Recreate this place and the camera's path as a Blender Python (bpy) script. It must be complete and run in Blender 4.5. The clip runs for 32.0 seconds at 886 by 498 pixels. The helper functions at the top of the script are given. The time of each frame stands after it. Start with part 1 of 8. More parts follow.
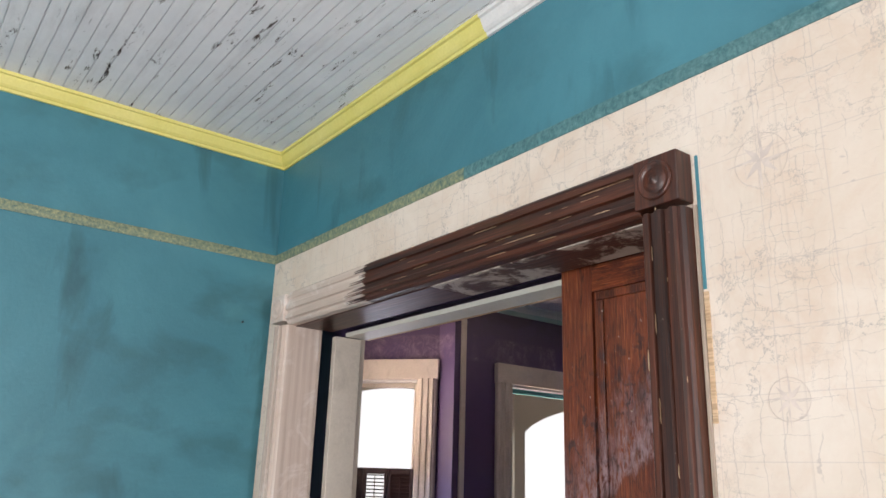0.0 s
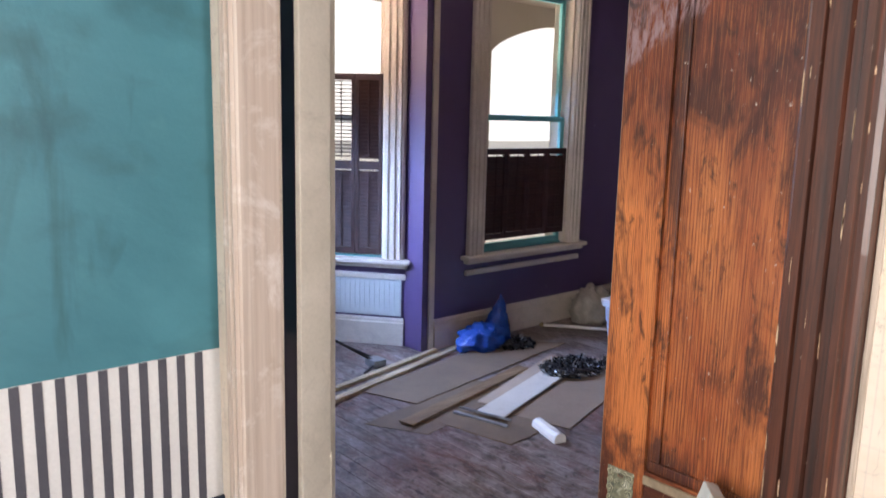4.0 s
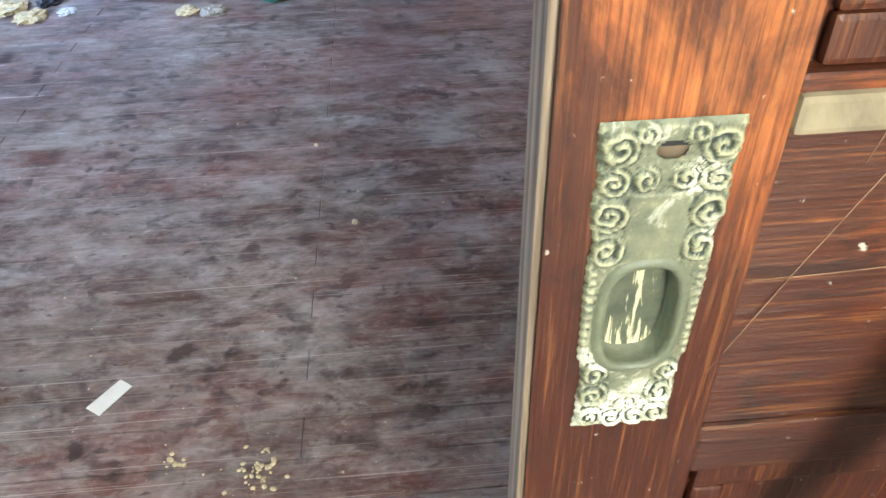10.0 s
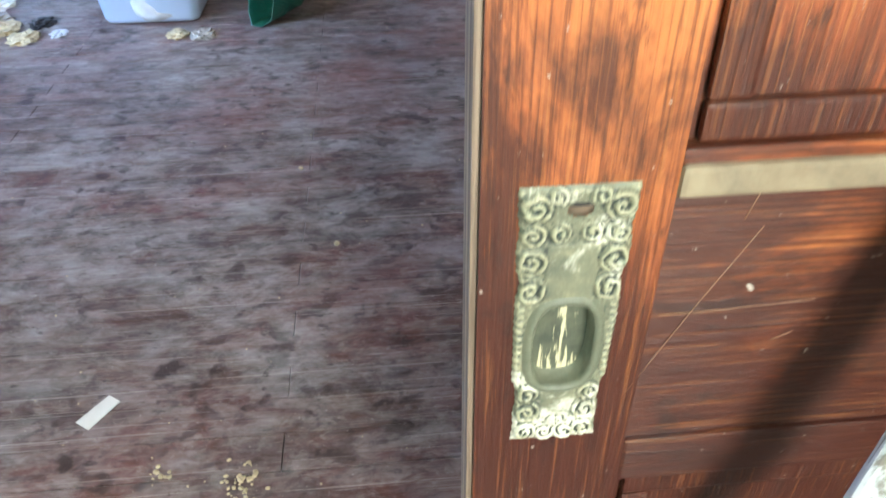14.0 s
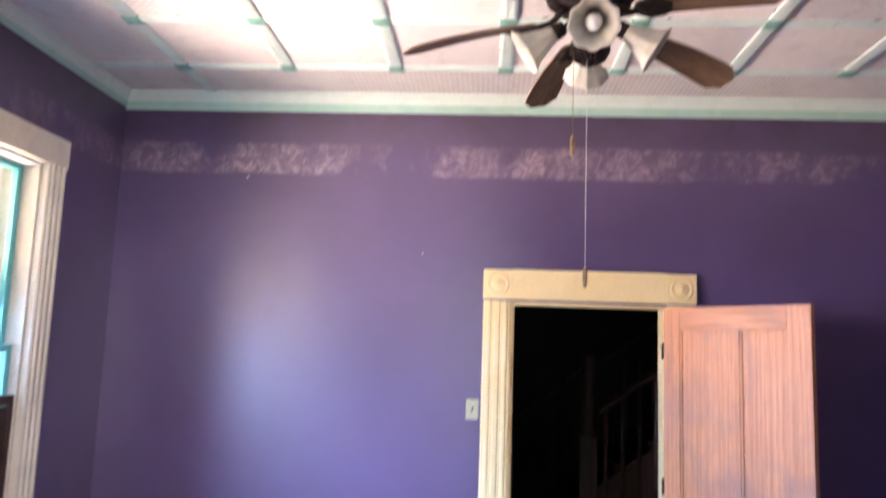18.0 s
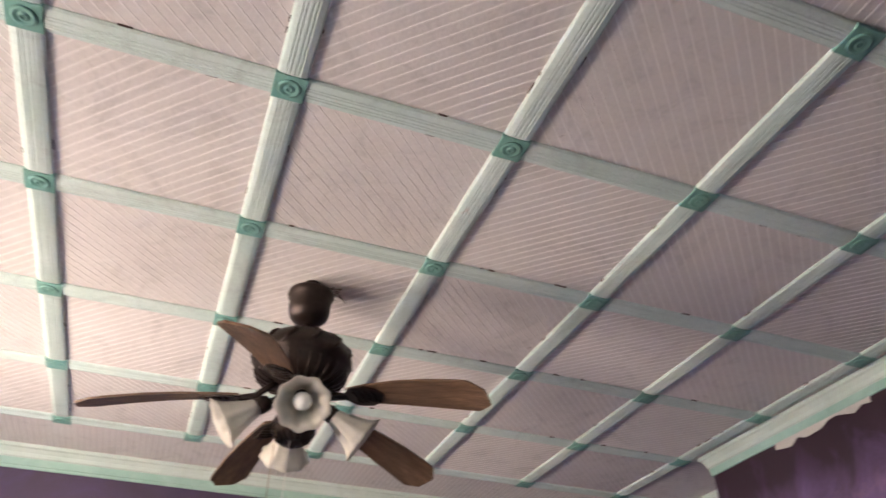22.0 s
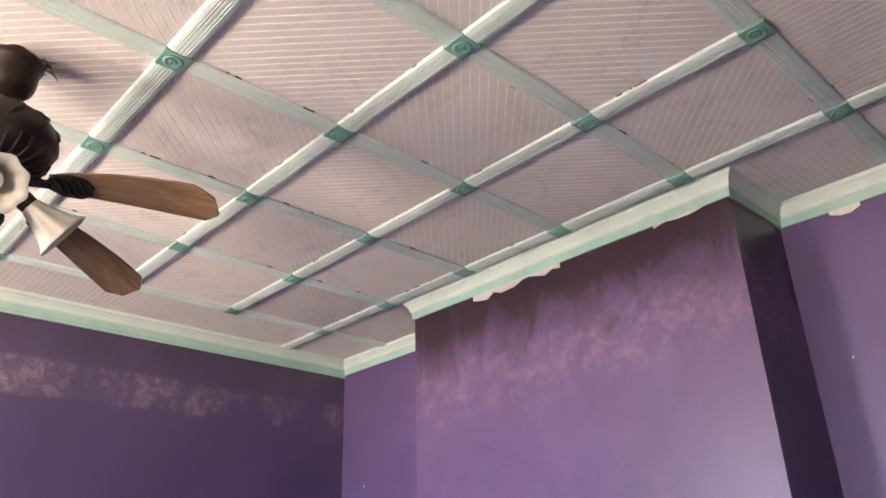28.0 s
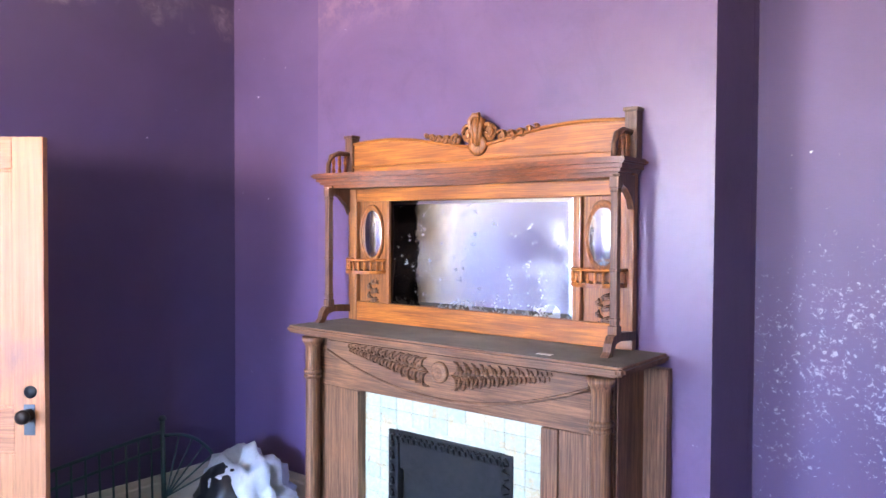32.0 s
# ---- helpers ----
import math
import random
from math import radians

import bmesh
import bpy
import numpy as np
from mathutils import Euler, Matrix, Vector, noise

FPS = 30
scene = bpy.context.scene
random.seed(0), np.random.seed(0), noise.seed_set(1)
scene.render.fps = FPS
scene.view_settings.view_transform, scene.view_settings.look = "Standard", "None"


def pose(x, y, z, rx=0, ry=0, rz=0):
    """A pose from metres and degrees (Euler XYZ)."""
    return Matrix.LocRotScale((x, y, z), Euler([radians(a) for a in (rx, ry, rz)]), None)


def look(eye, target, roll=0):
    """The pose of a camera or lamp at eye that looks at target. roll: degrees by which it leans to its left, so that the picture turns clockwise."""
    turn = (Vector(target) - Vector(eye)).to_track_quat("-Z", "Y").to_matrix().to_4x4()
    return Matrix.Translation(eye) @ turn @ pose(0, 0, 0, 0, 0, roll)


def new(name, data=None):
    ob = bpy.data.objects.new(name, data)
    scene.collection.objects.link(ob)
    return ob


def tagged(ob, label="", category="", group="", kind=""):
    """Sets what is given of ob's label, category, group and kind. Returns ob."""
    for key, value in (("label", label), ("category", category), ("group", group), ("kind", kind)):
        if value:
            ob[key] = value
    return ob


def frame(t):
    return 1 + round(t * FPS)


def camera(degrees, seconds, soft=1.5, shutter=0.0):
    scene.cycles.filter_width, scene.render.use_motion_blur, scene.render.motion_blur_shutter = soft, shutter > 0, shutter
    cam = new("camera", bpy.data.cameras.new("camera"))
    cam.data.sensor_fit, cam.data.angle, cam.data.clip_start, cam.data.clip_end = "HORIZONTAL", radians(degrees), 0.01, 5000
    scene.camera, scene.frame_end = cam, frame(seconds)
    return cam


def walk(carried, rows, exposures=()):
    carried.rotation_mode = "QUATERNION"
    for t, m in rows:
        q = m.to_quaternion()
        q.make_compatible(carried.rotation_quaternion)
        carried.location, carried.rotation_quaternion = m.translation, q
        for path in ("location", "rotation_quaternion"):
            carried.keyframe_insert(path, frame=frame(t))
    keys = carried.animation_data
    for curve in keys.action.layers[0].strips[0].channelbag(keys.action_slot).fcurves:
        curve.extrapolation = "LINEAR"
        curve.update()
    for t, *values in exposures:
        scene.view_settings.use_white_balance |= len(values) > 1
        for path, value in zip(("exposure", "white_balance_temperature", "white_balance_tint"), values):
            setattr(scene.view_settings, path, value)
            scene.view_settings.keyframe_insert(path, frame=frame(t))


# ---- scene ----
cam = camera(61.0, 32.0, 1.5, 0.5)
PATH = [
    (0, (-1.609, -0.218, 1.878), (-0.459, 1.312, 2.458), 1.8),
    (0.5, (-1.614, -0.211, 1.881), (-0.449, 1.305, 2.469), 1.8),
    (1, (-1.616, -0.196, 1.877), (-0.429, 1.305, 2.458), 2.0),
    (1.5, (-1.621, -0.174, 1.875), (-0.4, 1.321, 2.4), 2.1),
    (2, (-1.619, -0.146, 1.858), (-0.365, 1.355, 2.275), 2.1),
    (2.5, (-1.566, -0.074, 1.805), (-0.286, 1.442, 2.057), 2.1),
    (3, (-1.451, 0.057, 1.749), (-0.174, 1.596, 1.759), 1.6),
    (3.5, (-1.401, 0.194, 1.692), (-0.15, 1.739, 1.474), 1.3),
    (5.5, (-1.394, 0.648, 1.425), (0.124, 1.817, 0.85), 1.9),
    (6, (-1.306, 0.786, 1.379), (0.254, 1.842, 0.708), 3.0),
    (6.5, (-1.218, 1.112, 1.366), (0.442, 1.907, 0.581), 2.7),
    (7, (-1.117, 1.263, 1.351), (0.587, 1.807, 0.456), 1.8),
    (7.5, (-0.873, 1.339, 1.316), (0.857, 1.702, 0.38), -0.6),
    (8, (-0.54, 1.376, 1.183), (1.153, 1.566, 0.134), -2.9),
    (8.5, (-0.355, 1.392, 1.028), (1.287, 1.462, -0.111), -3.1),
    (9, (-0.286, 1.393, 0.99), (1.321, 1.353, -0.201), -2.5),
    (9.5, (-0.301, 1.406, 1.006), (1.285, 1.314, -0.209), -1.7),
    (10, (-0.309, 1.396, 1.013), (1.265, 1.29, -0.216), -1.6),
    (10.5, (-0.312, 1.387, 1.014), (1.255, 1.27, -0.223), -1.4),
    (11, (-0.318, 1.377, 1.014), (1.246, 1.25, -0.226), -1.3),
    (11.5, (-0.318, 1.379, 1.017), (1.244, 1.243, -0.225), -1.2),
    (12, (-0.315, 1.378, 1.019), (1.243, 1.234, -0.227), -1.0),
    (12.5, (-0.319, 1.378, 1.027), (1.236, 1.232, -0.222), -0.8),
    (13, (-0.334, 1.38, 1.034), (1.223, 1.235, -0.214), -0.8),
    (13.5, (-0.347, 1.373, 1.034), (1.226, 1.231, -0.193), -0.7),
    (14, (-0.36, 1.375, 1.071), (1.234, 1.236, -0.128), -0.6),
    (14.5, (-0.413, 1.375, 1.198), (1.264, 1.226, 0.118), -0.1),
    (15, (-0.45, 1.376, 1.306), (1.367, 1.287, 0.474), -0.8),
    (15.5, (-0.513, 1.388, 1.406), (1.392, 1.57, 0.825), -1.2),
    (17.5, (-0.298, 1.862, 1.641), (1.688, 2.103, 1.644), 1.2),
    (18, (-0.225, 1.95, 1.732), (1.754, 2.077, 1.99), 2.0),
    (18.5, (-0.18, 2.024, 1.706), (1.723, 1.978, 2.32), 3.0),
    (19, (-0.225, 2.036, 1.79), (1.569, 1.875, 2.661), 3.7),
    (19.5, (-0.247, 2.04, 1.816), (1.433, 1.797, 2.874), 3.3),
    (20, (-0.256, 2.029, 1.821), (1.371, 1.723, 2.944), 2.3),
    (20.5, (-0.239, 2.038, 1.816), (1.364, 1.688, 2.959), 1.9),
    (21, (-0.195, 2.041, 1.819), (1.393, 1.647, 2.969), 1.5),
    (21.5, (-0.099, 1.972, 1.816), (1.473, 1.531, 2.972), 1.1),
    (22, (-0.025, 1.97, 1.825), (1.494, 1.414, 3.001), 0.7),
    (22.5, (0.027, 2.027, 1.833), (1.392, 1.221, 3.052), -1.4),
    (23, (0.023, 2.048, 1.83), (1.256, 1.137, 3.114), -1.6),
    (23.5, (0.011, 2.049, 1.834), (1.176, 1.092, 3.147), -1.6),
    (24, (0.014, 2.04, 1.837), (1.151, 1.042, 3.145), -1.7),
    (24.5, (0.038, 2.035, 1.833), (1.163, 0.995, 3.118), -2.0),
    (26.5, (0.063, 1.992, 1.816), (1.287, 0.811, 2.869), -1.8),
    (27, (0.077, 1.979, 1.807), (1.339, 0.766, 2.774), -1.7),
    (27.5, (0.087, 1.965, 1.791), (1.381, 0.726, 2.681), -1.6),
    (28, (0.085, 1.96, 1.787), (1.399, 0.702, 2.618), -1.7),
    (28.5, (0.087, 1.965, 1.793), (1.436, 0.702, 2.558), -1.9),
    (29, (0.082, 1.965, 1.794), (1.444, 0.692, 2.517), -1.7),
    (29.5, (0.091, 1.957, 1.776), (1.468, 0.669, 2.443), -1.4),
    (30, (0.14, 1.948, 1.706), (1.532, 0.582, 2.147), -0.5),
    (30.5, (0.193, 1.927, 1.662), (1.563, 0.479, 1.818), 0.1),
    (31, (0.246, 1.847, 1.66), (1.589, 0.365, 1.655), 0.3),
    (31.5, (0.292, 1.741, 1.635), (1.603, 0.232, 1.598), 0.5),
    (32, (0.369, 1.766, 1.643), (1.615, 0.202, 1.587), 0.3),
]
EXPOSURES = [(0.0, -1.5, 6500, 14), (2.0, -1.6, 6500, 14), (3.0, -1.22, 6600, 14), (6.0, -0.97, 7500, 18), (7.0, -0.57, 7700, 14), (8.0, -0.28, 7300, 7), (9.5, 0.14, 6900, -3), (13.5, 0.18, 6650, -6), (15.0, -0.34, 6250, 5), (15.5, -0.38, 6200, 7), (17.5, 0.37, 6300, 9), (18.0, 0.32, 6450, 12), (19.0, -0.28, 6500, 8), (20.0, -0.60, 6350, 6), (22.0, -0.32, 6350, 5), (24.5, 0.17, 6500, 5), (27.0, 0.20, 6500, 4), (28.0, 0.47, 6550, 4), (30.0, 0.74, 6550, 6), (31.0, 1.04, 6500, 7), (32.0, 1.15, 6450, 8)]
walk(cam, [(t, look(eye, target, roll)) for t, eye, target, roll in PATH], EXPOSURES)

# ---------------------------------------------------------------- light
world = bpy.data.worlds.new("sky")
scene.world = world
world.use_nodes = True
wn = world.node_tree.nodes
sky = wn.new("ShaderNodeTexSky")
sky.sky_type, sky.sun_disc = "NISHITA", False
sky.sun_elevation, sky.sun_rotation = radians(60), radians(-20)
wn["Background"].inputs["Strength"].default_value = 0.15
world.node_tree.links.new(sky.outputs[0], wn["Background"].inputs["Color"])

sun = new("sun", bpy.data.lights.new("sun", "SUN"))
sun.data.energy, sun.data.angle, sun.data.color = 5.0, radians(0.6), (1, 0.95, 0.87)
sun.matrix_world = look((0, 0, 30), (0.29, -0.81, 28.5))


def window_lamp(name, at, to, w, h, watts, color, spread=180):
    """Daylight that comes in at a window's opening."""
    ob = new(name, bpy.data.lights.new(name, "AREA"))
    ob.data.shape, ob.data.size, ob.data.size_y = "RECTANGLE", w, h
    ob.data.energy, ob.data.color, ob.data.spread = watts, color, radians(spread)
    ob.matrix_world = look(at, to)
    return ob


COOL, WARM = (0.37, 0.55, 1.0), (1.0, 0.78, 0.66)
# at each window: bright yard below, warm porch above
for x, y, nx, ny, w, z0, z1, z2, cool, warm, lift in ((1.05, 5.21, 0.10, -1, 0.36, 1.0, 1.75, 2.50, 38, 38, 0.42), (0.53, 4.875, 0.86, -0.50, 0.52, 1.0, 1.75, 2.50, 56, 24, 0.28),
                                                      (2.94, 4.42, 0.0, -1, 0.85, 1.46, 1.95, 2.50, 36, 27, 0.30)):
    d = Vector((nx, ny, 0)).normalized()
    for nm, lo, hi, tilt, watts, tone in (("daylight_yard", z0, z1, -0.42, cool, COOL), ("daylight_porch", z1, z2, lift, warm, WARM)):
        p = Vector((x, y, (lo + hi) / 2))
        window_lamp(nm, p, p + d + Vector((0, 0, tilt)), w, hi - lo, watts, tone, 80)
window_lamp("daylight_yard", (1.575, 4.885, 2.10), (0.785, 4.275, 2.10), 0.55, 0.30, 9, (0.85, 0.86, 1.0), 120)
# Two lamps added to light the teal room, at windows that are assumed.
window_lamp("added_window_light", (-4.36, 0.45, 1.75), (0, 1.0, 1.75), 1.1, 1.9, 350, (1.0, 0.96, 0.95))
window_lamp("added_window_light", (-1.3, -3.76, 1.75), (-1.3, 1.5, 2.0), 1.1, 1.9, 400, (1.0, 0.96, 0.95))


# ---------------------------------------------------------------- materials
def nodes_of(name):
    m = bpy.data.materials.new(name)
    m.use_nodes = True
    t = m.node_tree
    return m, t, t.nodes["Principled BSDF"]


def add(t, kind, **sets):
    n = t.nodes.new(kind)
    for k, v in sets.items():
        if k in n.inputs:
            n.inputs[k].default_value = v
    return n


def coords(t, stretch=(1, 1, 1), turn=(0, 0, 0)):
    c = t.nodes.new("ShaderNodeTexCoord")
    mp = t.nodes.new("ShaderNodeMapping")
    mp.inputs["Scale"].default_value = stretch
    mp.inputs["Rotation"].default_value = turn
    t.links.new(c.outputs["Object"], mp.inputs["Vector"])
    return mp.outputs[0]


def noise_tex(t, vec, scale, detail=6, rough=0.6, warp=0.0):
    n = add(t, "ShaderNodeTexNoise", Scale=scale, Detail=detail, Roughness=rough, Distortion=warp)
    t.links.new(vec, n.inputs["Vector"])
    return n.outputs["Fac"]


def mask(t, fac, lo, hi):
    r = t.nodes.new("ShaderNodeMapRange")
    r.inputs["From Min"].default_value, r.inputs["From Max"].default_value = lo, hi
    t.links.new(fac, r.inputs["Value"])
    return r.outputs["Result"]


def mix(t, fac, a, b, mode="MIX"):
    m = t.nodes.new("ShaderNodeMix")
    m.data_type, m.blend_type = "RGBA", mode
    for sock, v in ((m.inputs[0], fac), (m.inputs[6], a), (m.inputs[7], b)):
        if isinstance(v, (int, float)):
            sock.default_value = v
        elif isinstance(v, tuple):
            sock.default_value = (*v, 1)
        else:
            t.links.new(v, sock)
    return m.outputs[2]


def math_node(t, op, a, b):
    m = t.nodes.new("ShaderNodeMath")
    m.operation = op
    for sock, v in zip(m.inputs, (a, b)):
        if isinstance(v, (int, float)):
            sock.default_value = v
        else:
            t.links.new(v, sock)
    return m.outputs[0]


def axis_of(t, vec, k):
    s = t.nodes.new("ShaderNodeSeparateXYZ")
    t.links.new(vec, s.inputs[0])
    return s.outputs[k]


def band(t, value, lo, hi, soft):
    """1 between lo and hi."""
    return math_node(t, "MULTIPLY", mask(t, value, lo - soft, lo + soft), mask(t, value, hi + soft, hi - soft))


def finish(t, b, color, rough, bump=0.0, height=None, dist=0.004, metal=0.0, coat=0.0):
    if isinstance(color, tuple):
        b.inputs["Base Color"].default_value = (*color, 1)
    else:
        t.links.new(color, b.inputs["Base Color"])
    if isinstance(rough, (int, float)):
        b.inputs["Roughness"].default_value = rough
    else:
        t.links.new(rough, b.inputs["Roughness"])
    b.inputs["Metallic"].default_value = metal
    b.inputs["Coat Weight"].default_value = coat
    if height is not None and bump:
        n = add(t, "ShaderNodeBump", Strength=bump, Distance=dist)
        t.links.new(height, n.inputs["Height"])
        t.links.new(n.outputs[0], b.inputs["Normal"])


def paint(name, c1, c2, scale=1.5, rough=0.55, bump=0.25, fine=90, chips=None, chip_at=(0.66, 0.7), chip_scale=9, dirt=0.0, vary=0.0):
    """Brushed or rolled paint: two tones, fine relief and, if given, chips that show another colour."""
    m, t, b = nodes_of(name)
    v = coords(t)
    big, small = noise_tex(t, v, scale, 5, 0.62, 0.4), noise_tex(t, v, fine, 3, 0.6)
    col = mix(t, mask(t, big, 0.3, 0.7), c1, c2)
    col = mix(t, math_node(t, "MULTIPLY", mask(t, small, 0.35, 0.75), 0.25), col, tuple(x * 0.72 for x in c1))
    if dirt:
        col = mix(t, math_node(t, "MULTIPLY", mask(t, noise_tex(t, v, 4.5, 8, 0.75, 1.2), 0.52, 0.78), dirt), col, (0.09, 0.075, 0.06))
    if chips:
        col = mix(t, mask(t, noise_tex(t, v, chip_scale, 9, 0.72, 0.6), *chip_at), col, chips)
    if vary:
        info = t.nodes.new("ShaderNodeObjectInfo")
        col = mix(t, math_node(t, "MULTIPLY", info.outputs["Random"], vary), col, tuple(x * 0.45 for x in c1))
    finish(t, b, col, math_node(t, "ADD", math_node(t, "MULTIPLY", small, 0.25), rough - 0.12), bump, math_node(t, "ADD", small, math_node(t, "MULTIPLY", big, 0.6)))
    return m


def wood(name, dark, light, axis=2, grain=1.0, rough=0.45, wear=None, wear_at=(0.62, 0.7), wear_scale=5, coat=0.0, bump=0.3, blotch=None, blotch_at=(0.55, 0.75), vary=0.0, pore=0.45, lines=0.0):
    """Grain that runs along one axis, with rings, pores and, if given, worn or painted patches."""
    m, t, b = nodes_of(name)
    st = [14.0 * grain] * 3
    st[axis] = 0.42 * grain
    v, raw = coords(t, tuple(st)), coords(t)
    g1 = noise_tex(t, v, 1.0, 6, 0.6, 1.6)
    w = add(t, "ShaderNodeTexWave", Scale=0.9, Distortion=7.0, Detail=3.0)
    w.inputs["Detail Scale"].default_value = 1.3
    t.links.new(v, w.inputs["Vector"])
    pores = noise_tex(t, v, 9.0, 3, 0.7)
    g2 = noise_tex(t, v, 3.7, 5, 0.65, 0.5)
    f = math_node(t, "ADD", math_node(t, "ADD", math_node(t, "MULTIPLY", g1, 0.5), math_node(t, "MULTIPLY", g2, 0.34)), math_node(t, "MULTIPLY", w.outputs["Fac"], 0.16))
    col = mix(t, mask(t, f, 0.32, 0.66), dark, light)
    col = mix(t, math_node(t, "MULTIPLY", mask(t, pores, 0.45, 0.60), pore), col, tuple(x * 0.4 for x in dark))
    if lines:
        st2 = [210.0] * 3
        st2[axis] = 6.0
        fib = noise_tex(t, coords(t, tuple(st2)), 1.0, 4, 0.65, 0.3)
        col = mix(t, math_node(t, "MULTIPLY", mask(t, fib, 0.50, 0.60), lines), col, tuple(x * 0.45 for x in dark))
        col = mix(t, math_node(t, "MULTIPLY", mask(t, fib, 0.44, 0.36), lines * 0.6), col, tuple(min(1, x * 1.25) for x in light))
        speck = mask(t, noise_tex(t, raw, 75, 4, 0.65), 0.70, 0.73)
        col = mix(t, math_node(t, "MULTIPLY", speck, lines * 0.8), col, (0.5, 0.42, 0.34))
    if blotch:
        col = mix(t, mask(t, noise_tex(t, raw, 2.6, 6, 0.6, 1.0), *blotch_at), col, blotch)
    if wear:
        col = mix(t, mask(t, noise_tex(t, raw, wear_scale, 9, 0.74, 0.5), *wear_at), col, wear)
    if vary:
        info = t.nodes.new("ShaderNodeObjectInfo")
        col = mix(t, math_node(t, "MULTIPLY", info.outputs["Random"], vary), col, tuple(x * 0.5 for x in dark))
    finish(t, b, col, math_node(t, "ADD", math_node(t, "MULTIPLY", pores, 0.3), rough - 0.12), bump, f, 0.003, coat=coat)
    return m


def plain(name, color, rough=0.5, metal=0.0, spread=0.25, scale=14, bump=0.15, alpha=1.0, trans=0.0):
    m, t, b = nodes_of(name)
    n = noise_tex(t, coords(t), scale, 6, 0.65)
    col = mix(t, mask(t, n, 0.3, 0.7), tuple(x * (1 - spread) for x in color), tuple(min(1, x * (1 + spread * 0.6)) for x in color))
    finish(t, b, col, math_node(t, "ADD", math_node(t, "MULTIPLY", n, 0.2), rough - 0.1), bump, n, metal=metal)
    b.inputs["Transmission Weight"].default_value = trans
    b.inputs["Alpha"].default_value = alpha
    return m


def purple_wall(name):
    """Violet wall paint: roller tone, white flecks, and a frieze zone where old paint and plaster show through."""
    m, t, b = nodes_of(name)
    v = coords(t)
    z = axis_of(t, v, 2)
    big, fine = noise_tex(t, v, 1.1, 6, 0.6, 0.6), noise_tex(t, v, 120, 3, 0.6)
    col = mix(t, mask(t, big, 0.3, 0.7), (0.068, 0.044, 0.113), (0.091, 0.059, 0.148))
    zone = band(t, math_node(t, "ADD", z, math_node(t, "MULTIPLY", noise_tex(t, v, 5, 4, 0.6), 0.05)), 2.775, 2.965, 0.012)
    patch = mask(t, noise_tex(t, coords(t, (1, 1, 0.6)), 2.3, 4, 0.6, 0.3), 0.42, 0.58)
    scratch = mask(t, noise_tex(t, coords(t, (1, 1, 1), (0.4, 0.3, 0)), 13, 10, 0.8, 1.4), 0.46, 0.66)
    worn = math_node(t, "MULTIPLY", math_node(t, "MULTIPLY", zone, patch), scratch)
    col = mix(t, math_node(t, "MULTIPLY", math_node(t, "MULTIPLY", zone, patch), 0.25), col, (0.26, 0.17, 0.20))
    col = mix(t, math_node(t, "MULTIPLY", worn, 0.65), col, (0.50, 0.40, 0.44))
    bright = math_node(t, "MULTIPLY", math_node(t, "MULTIPLY", zone, patch), mask(t, noise_tex(t, v, 30, 8, 0.8, 0.8), 0.64, 0.68))
    col = mix(t, bright, col, (0.72, 0.66, 0.66))
    # Patchy darkening towards the ceiling puts the shade there into the paint.
    ceiling_shade = math_node(t, "MULTIPLY", mask(t, z, 2.85, 3.1), mask(t, noise_tex(t, v, 2.4, 8, 0.7, 0.9), 0.3, 0.55))
    col = mix(t, math_node(t, "MULTIPLY", ceiling_shade, 0.7), col, (0.05, 0.03, 0.045))
    fleck = mask(t, noise_tex(t, v, 21, 4, 0.5), 0.775, 0.79)
    col = mix(t, fleck, col, (0.6, 0.55, 0.66))
    finish(t, b, col, math_node(t, "ADD", math_node(t, "MULTIPLY", fine, 0.12), 0.29), 0.08, math_node(t, "ADD", fine, math_node(t, "MULTIPLY", big, 1.5)))
    b.inputs["Specular IOR Level"].default_value = 0.75
    return m


def stained_wall(name):
    """Violet paint of the chimney breast, black with soot and damp at the top and rubbed paler here and there."""
    m, t, b = nodes_of(name)
    v = coords(t)
    z = axis_of(t, v, 2)
    big, fine = noise_tex(t, v, 1.3, 7, 0.66, 0.8), noise_tex(t, v, 120, 3, 0.6)
    # Base lighter than the other walls', putting the breast's brighter light into the paint.
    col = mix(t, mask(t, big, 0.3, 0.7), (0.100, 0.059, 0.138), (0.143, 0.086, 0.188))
    col = mix(t, math_node(t, "MULTIPLY", mask(t, noise_tex(t, v, 4.0, 8, 0.72, 0.8), 0.52, 0.72), 0.35), col, (0.06, 0.035, 0.09))
    rub = math_node(t, "MULTIPLY", band(t, math_node(t, "ADD", z, math_node(t, "MULTIPLY", big, 0.3)), 2.75, 3.02, 0.06), mask(t, noise_tex(t, v, 11, 9, 0.76, 0.15), 0.46, 0.60))
    col = mix(t, math_node(t, "MULTIPLY", rub, 0.40), col, (0.30, 0.17, 0.22))
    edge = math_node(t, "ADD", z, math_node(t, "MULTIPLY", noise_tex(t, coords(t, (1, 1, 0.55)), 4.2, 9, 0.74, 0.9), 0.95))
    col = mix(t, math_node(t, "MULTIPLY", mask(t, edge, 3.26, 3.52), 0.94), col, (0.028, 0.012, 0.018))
    col = mix(t, mask(t, noise_tex(t, v, 21, 4, 0.5), 0.77, 0.79), col, (0.6, 0.55, 0.66))
    finish(t, b, col, math_node(t, "ADD", math_node(t, "MULTIPLY", fine, 0.12), 0.29), 0.08, math_node(t, "ADD", fine, math_node(t, "MULTIPLY", big, 1.5)))
    b.inputs["Specular IOR Level"].default_value = 0.55
    return m


